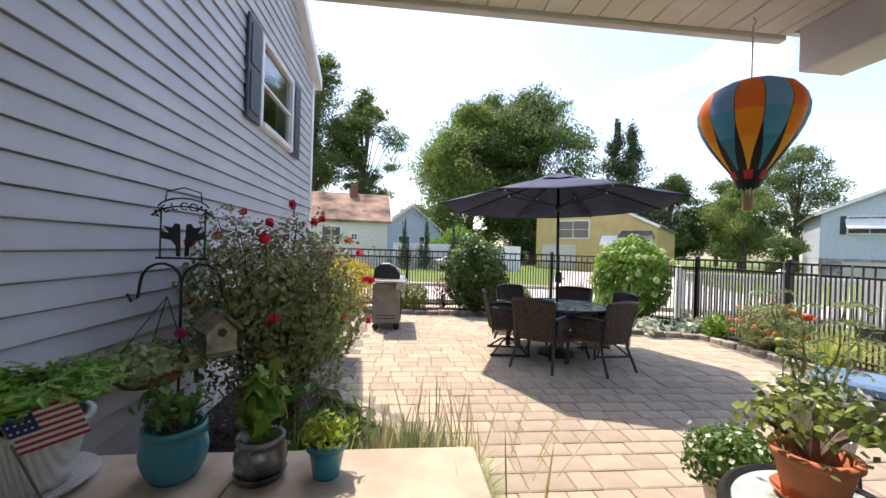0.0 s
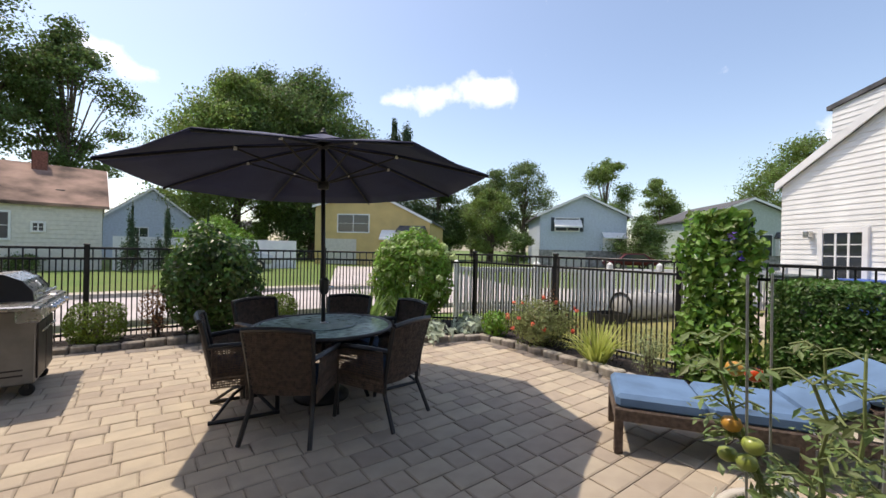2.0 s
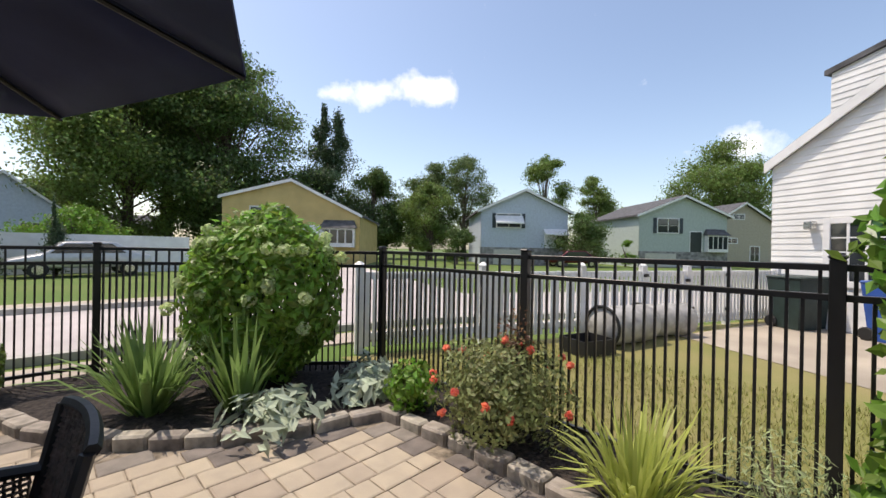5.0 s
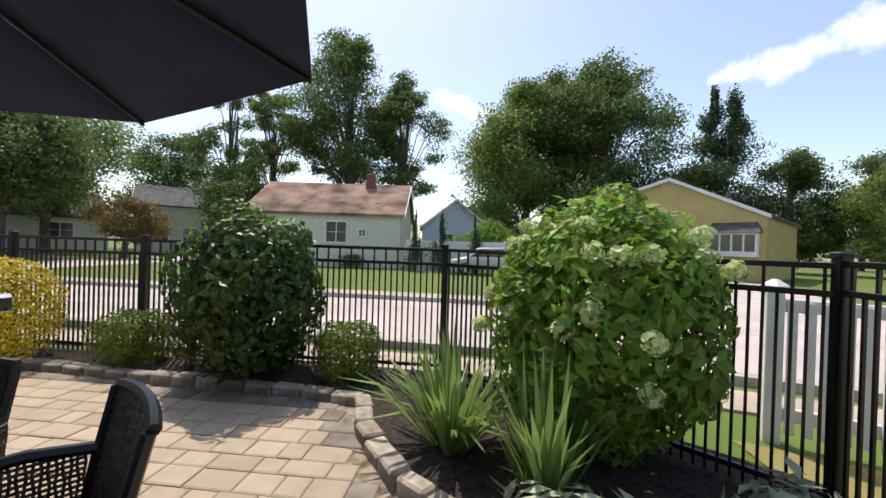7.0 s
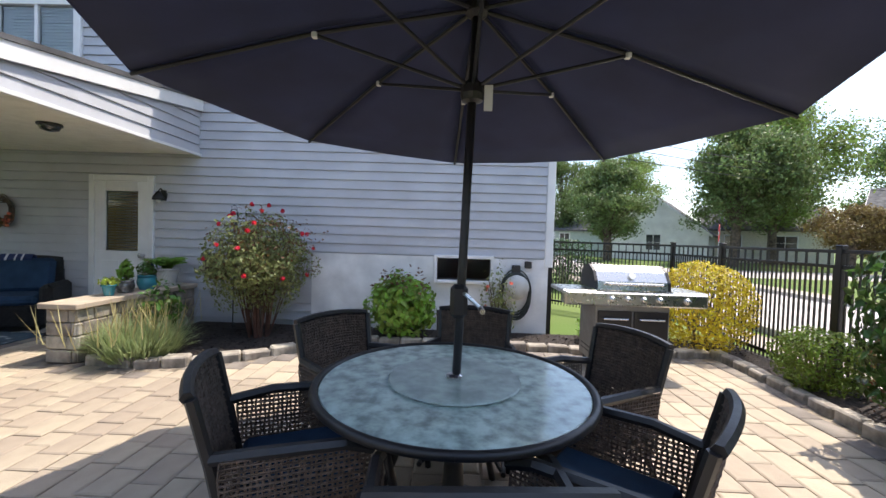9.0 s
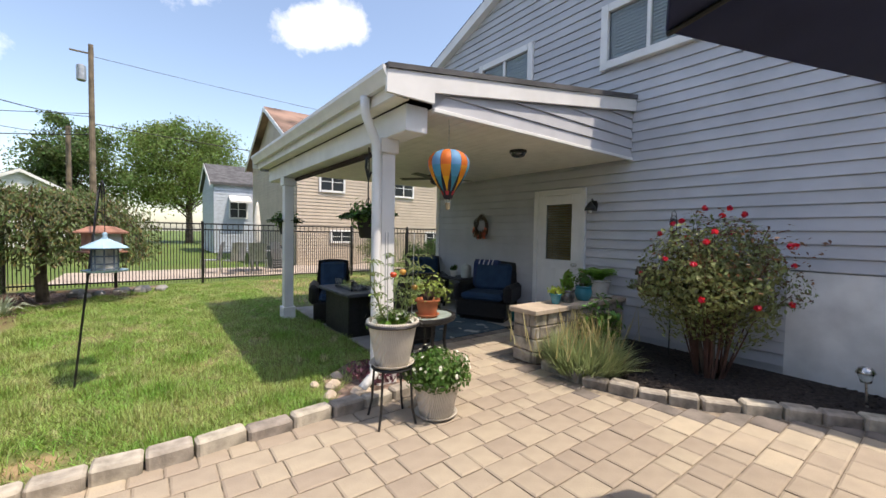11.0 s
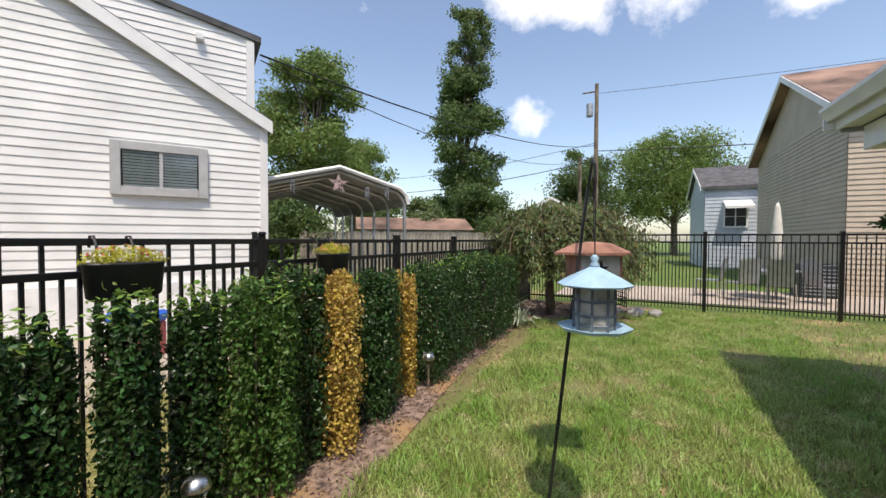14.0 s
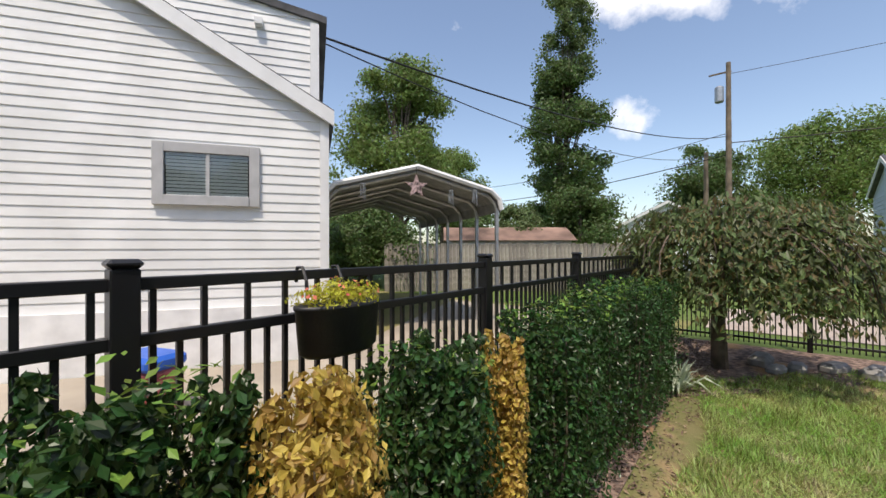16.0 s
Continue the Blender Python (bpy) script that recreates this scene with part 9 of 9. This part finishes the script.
def patio_set():
    th = thing("folded_umbrella", "closed pale umbrella on the back patio", "umbrella", pose(1.3, -10.2, -0.02))
    part("pole", tubem([(0, 0, 0), (0, 0, 2.5)], 0.025, 8), M_GALV, th)
    part("canopy", lathem([(0.05, 0.9), (0.14, 1.1), (0.12, 1.7), (0.06, 2.3), (0.02, 2.45)], 10), M_CREAM, th, "", True)
    for x, y, rz in ((2.2, -9.3, 200), (1.5, -9.0, 160), (0.6, -9.5, 120), (2.8, -9.8, 250)):
        c = thing("mesh_chair", "grey mesh chair on the back patio", "chair", pose(x, y, -0.02, 0, 0, rz), "chairs on the back patio")
        part("seat", boxm((-0.25, -0.25, 0.42), (0.25, 0.25, 0.45), 0.01), M_GALV, c)
        curved_panel(0.46, 0.48, 0.45, 1.02, -0.24, -0.36, 0.02, M_GALV, "backrest", c)
        for lx in (-0.23, 0.23):
            for ly in (-0.23, 0.23):
                part("leg", tubem([(lx, ly, 0.43), (lx * 1.1, ly * 1.1, 0)], 0.014, 5), M_GALV, c)
    t = thing("patio_table", "grey round table on the back patio", "table", pose(1.5, -10.0, -0.02))
    part("tabletop", lathem([(0.6, 0.70), (0.62, 0.715), (0.6, 0.73)], 24), M_GALV, t)
    part("pedestal", tubem([(0, 0, 0), (0, 0, 0.7)], 0.04, 8), M_GALV, t)
    a = thing("air_conditioner", "grey air conditioner unit beside the tan house", "air conditioner", pose(0.3, -11.0, -0.02))
    part("casing", boxm((-0.4, -0.4, 0), (0.4, 0.4, 0.85), 0.02), M_SHUT, a)
    for i in range(8):
        part("louvre", boxm((-0.36, 0.401, 0.08 + i * 0.09), (0.36, 0.415, 0.11 + i * 0.09)), M_GALV, a)
    part("fan_grille", lathem([(0.3, 0.85), (0.3, 0.87), (0.05, 0.88)], 18), M_FRAME, a)


patio_set()


def carport_ornaments():
    M_ST = material("tin_star", (0.5, 0.35, 0.33), 0.5, metal=0.3, var=0.4, scale=20, bump=0.1)
    m = Matrix.Translation((10.45, -4.24, 0)) @ pose(0, 0, 0, 0, 0, -122.7)
    s = thing("barn_star", "striped tin star hung under the carport edge", "ornament", m @ pose(-0.05, -0.08, 2.66))
    part("star", prism(bmesh.new(), [((0.22 if i % 2 == 0 else 0.09) * math.sin(i * math.pi / 5), (0.22 if i % 2 == 0 else 0.09) * math.cos(i * math.pi / 5)) for i in range(10)], -0.015, 0.015), M_ST, s).matrix_local = pose(0, 0, 0, 90)
    part("cord", tubem([(0, 0, 0.2), (0, 0, 0.36)], 0.004, 4), M_IRON, s)
    for x, z in ((0.62, 2.45), (1.1, 2.48), (-1.0, 2.5)):
        c = thing("wind_chime", "metal wind chime hung under the carport edge", "wind chime", m @ pose(x, -0.05, z), "wind chimes")
        part("top", lathem([(0.05, 0.16), (0.05, 0.18)], 10), M_GALV, c)
        for k in range(5):
            part("tube", tubem([(0.04 * math.cos(k * 1.26), 0.04 * math.sin(k * 1.26), -0.12 + 0.03 * k), (0.04 * math.cos(k * 1.26), 0.04 * math.sin(k * 1.26), 0.16)], 0.008, 5), M_GALV, c)
        part("cord", tubem([(0, 0, 0.18), (0, 0, 0.36 - 0.2 * abs(x) / 1.4)], 0.003, 4), M_IRON, c)
    f = thing("board_fence", "weathered grey board fence beyond the carport", "fence", Matrix.Identity(4), "", "structure")
    a, b = Vector((16.5, -9.0, 0)), Vector((9.0, -15.5, 0))
    n = 66
    rz = math.degrees(math.atan2(b.y - a.y, b.x - a.x))
    bd = mesh_of(prism(bmesh.new(), [(-0.07, -0.01), (0.07, -0.01), (0.07, 0.01), (-0.07, 0.01)], -0.05, 1.75), "board", material("grey_fence_board", (0.30, 0.27, 0.23), 0.9, var=0.2, scale=5, bump=0.3, objrand=0.2))
    for i in range(n):
        p = a.lerp(b, i / n)
        part("board", bd, None, f).matrix_local = pose(p.x, p.y, 0.03 * math.sin(i * 2.3), 0, 0, rz)
    sh = thing("shed", "long low shed with a rust-orange roof behind the carport", "shed", pose(15.5, -11.5, 0, 0, 0, 220))
    part("wall", boxm((0, 0, -0.05), (5, 2.5, 1.9)), M_CREAM, sh)
    part("roof", prism(bmesh.new(), [(-0.2, 1.9), (2.7, 1.9), (1.25, 2.5)], -0.2, 5.2), M_RSHINGLE, sh).matrix_local = pose(0, 0, 0, 90, 0, 90)


carport_ornaments()


def toy_things():
    m = WHM
    b = thing("metal_bench", "grey metal garden bench by the white house", "bench", pose(9.9, 1.5, -0.03, 0, 0, -35))
    for z in (0.42, 0.62, 0.74, 0.86):
        part("slat", boxm((-0.7, -0.02 + (0 if z > 0.5 else -0.3), z), (0.7, 0.02, z + 0.04), 0.005), M_GALV, b)
    for s in (-0.66, 0.66):
        part("leg", tubem([(s, -0.3, 0), (s, -0.3, 0.62), (s, 0.0, 0.6), (s, 0.05, 0.9)], 0.02, 6), M_GALV, b)
        part("back_leg", tubem([(s, 0.0, 0), (s, 0.0, 0.5)], 0.02, 6), M_GALV, b)
    c = thing("storage_tub", "blue lidded storage tub with red toys", "tub", pose(10.1, -0.1, -0.03, 0, 0, 20) @ Matrix.Scale(0.8, 4))
    part("body", boxm((-0.32, -0.22, 0), (0.32, 0.22, 0.55), 0.03), material("clear_red_tub", (0.42, 0.10, 0.10), 0.5, var=0.3, scale=8, bump=0.05), c)
    part("lid", boxm((-0.35, -0.25, 0.55), (0.35, 0.25, 0.72), 0.05), material("blue_lid", (0.02, 0.12, 0.55), 0.4, var=0.05, bump=0.03), c)


toy_things()

# ---- lawn blades ----


def turf():
    rng = np.random.default_rng(500)
    n = 210000
    x = rng.uniform(2.35, 6.3, n)
    y = 2.2 - 9.0 * rng.random(n) ** 1.25
    keep = ~((x > 6.0 + 0.06 * np.sin(y * 3) - 0.02) & (y > -3.7)) & ~((y < -4.3 - (6.2 - x) * 1.1) & (x > 4.2)) & ~((x < 3.2) & (y > 1.2) & (x < 2.4 + (y - 1.2)))
    # thin, trodden patches
    th = np.sin(x * 2.1 + 0.7) * np.sin(y * 1.7 + 1.1) + 0.5 * np.sin(x * 5.3) * np.sin(y * 4.1)
    keep &= rng.random(n) > np.clip((th - 0.55) * 1.8, 0, 0.85)
    x, y = x[keep], y[keep]
    k = len(x)
    root = np.stack((x, y, np.full(k, -0.005)), 1)
    h = (0.035 + 0.06 * rng.random(k)) * (0.75 + 0.5 * np.clip(np.sin(x * 7.1 + np.sin(y * 5)) * np.sin(y * 6.3 + x), -0.4, 1))
    tip = root + np.stack((0.042 * rng.normal(size=k), 0.042 * rng.normal(size=k), h), 1)
    g = tagged(part("grass_blades", blades("grass_blades", root, tip, 0.006 + 0.007 * rng.random(k), L_BLADE, None, 1), None), "short green and straw-coloured lawn grass", "grass", "", "stuff")
    n = 16000
    x = rng.uniform(-4.5, 2.6, n)
    y = rng.uniform(-6.75, -2.35, n)
    root = np.stack((x, y, np.full(n, -0.005)), 1)
    tip = root + np.stack((0.03 * rng.normal(size=n), 0.03 * rng.normal(size=n), 0.04 + 0.04 * rng.random(n)), 1)
    tagged(part("grass_blades_back", blades("grass_blades_back", root, tip, 0.009 + 0.005 * rng.random(n), L_BLADE, None, 1), None), "short green lawn grass behind the porch", "grass", "", "stuff")
    n = 26000
    x = rng.uniform(6.9, 9.5, n)
    y = rng.uniform(-3, 8.3, n)
    keep = y < 9.0 - (x - 6.9) * 0.45
    x, y = x[keep], y[keep]
    k = len(x)
    root = np.stack((x, y, np.full(k, -0.035)), 1)
    tip = root + np.stack((0.03 * rng.normal(size=k), 0.03 * rng.normal(size=k), 0.035 + 0.04 * rng.random(k)), 1)
    tagged(part("dry_grass_blades", blades("dry_grass_blades", root, tip, 0.008 + 0.005 * rng.random(k), L_STRAW2, None, 1), None), "dry yellowish grass of the next yard", "grass", "", "stuff")


L_STRAW2 = leafmat("dry_grass", (0.27, 0.27, 0.085), 0.35, 0.3)
turf()


def mulch_chips():
    rng = np.random.default_rng(510)
    def area(name, label, pts, size, mat, z):
        p = np.concatenate((pts, np.full((len(pts), 1), z) + 0.012 * rng.random((len(pts), 1))), 1)
        tagged(part(name, leaves(name, p, size, mat, None, 0, 0.4, 0.8, rng, 0.4), None), label, "mulch", "", "stuff")
    a = np.stack((rng.uniform(6.0, 6.8, 5200), rng.uniform(-6.7, 2.5, 5200)), 1)
    a = a[a[:, 0] > 6.02 + 0.04 * np.sin(a[:, 1] * 4) - (a[:, 1] < -3.6) * 0.0]
    area("hedge_mulch_chips", "weathered bark chips under the hedge", a, 0.035, M_CHIP, 0.012)
    b = np.stack((rng.uniform(-0.75, 0.9, 4200), rng.uniform(2.45, 9.3, 4200)), 1)
    b = b[b[:, 0] < np.interp(b[:, 1], (2.4, 3.0, 3.8, 4.9, 7.3, 9.3), (0.9, 0.95, 0.6, -0.2, -0.2, -0.15))]
    area("house_mulch_chips", "dark bark chips beside the house", b, 0.04, M_DCHIP, 0.045)
    c = np.stack((rng.uniform(-0.6, 6.8, 7000), rng.uniform(2.7, 9.9, 7000)), 1)
    c = c[(c[:, 1] > 9.45) & (c[:, 0] < 4.4) | (c[:, 0] > 6.2) & (c[:, 1] < 8.2) | (c[:, 0] > 4.6) & (c[:, 1] > 7.9) & (c[:, 0] + c[:, 1] < 14.2)]
    area("border_mulch_chips", "dark bark chips of the border", c, 0.04, M_DCHIP, 0.05)


M_CHIP = material("bark_chip", (0.20, 0.13, 0.095), 0.95, var=0.2, scale=3, bump=0.2, island=0.55)
M_DCHIP = material("dark_bark_chip", (0.055, 0.042, 0.036), 0.95, var=0.2, scale=3, bump=0.2, island=0.6)
mulch_chips()

# ---- edging stones and pavers ----


def edging(line, parent, seed):
    rng = random.Random(seed)
    pts = [Vector((p[0], p[1], 0)) for p in line]
    for a, b in zip(pts, pts[1:]):
        d = (b - a).length
        n = max(1, round(d / 0.27))
        rz = math.degrees(math.atan2(b.y - a.y, b.x - a.x))
        for i in range(n):
            c = a.lerp(b, (i + 0.5) / n)
            hl = d / n / 2 - 0.006
            w, h = 0.065 + rng.uniform(-0.008, 0.012), 0.085 + rng.uniform(-0.012, 0.015)
            part("edging_stone", boxm((-hl, -w, -0.04), (hl, w, h), 0.016), M_EDGE, parent).matrix_local = pose(c.x, c.y, 0, rng.uniform(-3, 3), rng.uniform(-2, 2), rz + rng.uniform(-4, 4))


ed1 = thing("edging_north", "tumbled stone edging of the fence border", "edging", Matrix.Identity(4), "", "structure")
edging([(-0.12, 9.38), (0.3, 9.40), (1.6, 9.28), (2.6, 9.24), (3.76, 9.12), (3.93, 8.6), (4.35, 7.97), (4.9, 7.55), (5.45, 7.25), (6.02, 7.12), (6.10, 6.4), (6.1, 5.6), (6.05, 4.4), (6.1, 2.6)], ed1, 1)
ed2 = thing("edging_house", "tumbled stone edging of the house bed", "edging", Matrix.Identity(4), "", "structure")
edging([(1.0, 2.45), (1.06, 2.95), (0.92, 3.42), (0.70, 3.83), (0.34, 4.28), (-0.08, 4.9), (-0.08, 6.0), (-0.08, 7.3), (0.04, 8.6), (-0.1, 9.3)], ed2, 2)
ed3 = thing("edging_lawn", "grey block edging between lawn and patio", "edging", Matrix.Identity(4), "", "structure")
edging([(2.5, 2.2), (3.3, 2.22), (4.2, 2.26), (5.2, 2.26), (6.0, 2.3)], ed3, 3)


def inside(x, y):
    poly = [(-0.02, 2.5), (1.08, 2.5), (1.12, 2.0), (-0.7, 1.95), (-0.7, 0.92), (2.4, 0.92), (2.42, 2.12), (6.0, 2.16), (6.0, 7.0), (5.4, 7.2), (4.85, 7.5), (4.3, 7.9), (3.88, 8.55), (3.7, 9.05), (0.3, 9.3), (0.02, 9.2), (0.02, 4.9), (0.4, 4.35), (0.78, 3.85), (1.0, 3.4), (1.13, 2.95)]
    hit = False
    j = len(poly) - 1
    for i in range(len(poly)):
        (xi, yi), (xj, yj) = poly[i], poly[j]
        if (yi > y) != (yj > y) and x < (xj - xi) * (y - yi) / (yj - yi) + xi:
            hit = not hit
        j = i
    return hit


def pavers():
    floor = thing("paving", "tan tumbled concrete pavers of the patio", "paving", Matrix.Identity(4), "", "structure")
    rng = random.Random(77)
    widths = (0.17, 0.235, 0.30)
    shapes = {}
    rows = []
    h = 0.2
    y = 0.93
    k = 0
    rest_t, rest_g = bmesh.new(), bmesh.new()
    count = 0

    def verts(w, d, b=0.012):
        x0, x1, y0, y1 = -w / 2 + 0.004, w / 2 - 0.004, -d / 2 + 0.004, d / 2 - 0.004
        return [(x0, y0, -0.03), (x1, y0, -0.03), (x1, y1, -0.03), (x0, y1, -0.03), (x0, y0, -0.006), (x1, y0, -0.006), (x1, y1, -0.006), (x0, y1, -0.006),
                (x0 + b, y0 + b, 0), (x1 - b, y0 + b, 0), (x1 - b, y1 - b, 0), (x0 + b, y1 - b, 0)]

    faces = [(0, 1, 5, 4), (1, 2, 6, 5), (2, 3, 7, 6), (3, 0, 4, 7), (4, 5, 9, 8), (5, 6, 10, 9), (6, 7, 11, 10), (7, 4, 8, 11), (8, 9, 10, 11)]
    while y < 9.35:
        d = h * (0.86 if k % 3 == 1 else 1.0)
        x = -0.75 - rng.random() * 0.2
        while x < 6.2:
            w = widths[rng.randrange(3)]
            cx, cy = x + w / 2, y + d / 2
            if inside(cx, cy):
                edge = not (inside(cx + 0.2, cy) and inside(cx - 0.2, cy) and inside(cx, cy + 0.18) and inside(cx, cy - 0.18)) or (0.92 < cy < 1.12)
                z = rng.uniform(-0.0025, 0.0025)
                if 1.2 < cx < 4.6 and 2.35 < cy < 5.0 and count < 300:
                    key = (w, d, edge)
                    if key not in shapes:
                        me = bpy.data.meshes.new("paver")
                        me.from_pydata(verts(w, d), [], faces)
                        me.materials.append(M_GPAVER if edge else M_PAVER)
                        shapes[key] = me
                    part("paver", shapes[key], None, floor).matrix_local = pose(cx, cy, z, rng.uniform(-0.35, 0.35), rng.uniform(-0.35, 0.35), rng.uniform(-0.6, 0.6))
                    count += 1
                else:
                    rows.append((cx, cy, z, w, d, edge))
            x += w
        y += d
        k += 1
    for flag, mat, nm in ((False, M_PAVER2, "far_pavers"), (True, M_GPAVER2, "border_pavers")):
        vv, ff = [], []
        for cx, cy, z, w, d, edge in rows:
            if edge != flag:
                continue
            o = len(vv)
            a = math.radians(rng.uniform(-0.6, 0.6))
            c, s = math.cos(a), math.sin(a)
            vv += [(cx + c * px - s * py, cy + s * px + c * py, z + pz) for px, py, pz in verts(w, d)]
            ff += [tuple(o + i for i in f) for f in faces]
        me = bpy.data.meshes.new(nm)
        me.from_pydata(vv, [], ff)
        me.materials.append(mat)
        tagged(part(nm, me, None, floor), "", "", "", "stuff")


M_PAVER2 = material("tan_concrete_paver_field", (0.44, 0.365, 0.275), 0.88, var=0.12, scale=5, bump=0.35, bscale=80, island=0.11, colour2=(0.37, 0.31, 0.24))
M_GPAVER2 = material("charcoal_paver_field", (0.22, 0.19, 0.165), 0.88, var=0.16, scale=5, bump=0.35, bscale=80, island=0.22)
pavers()
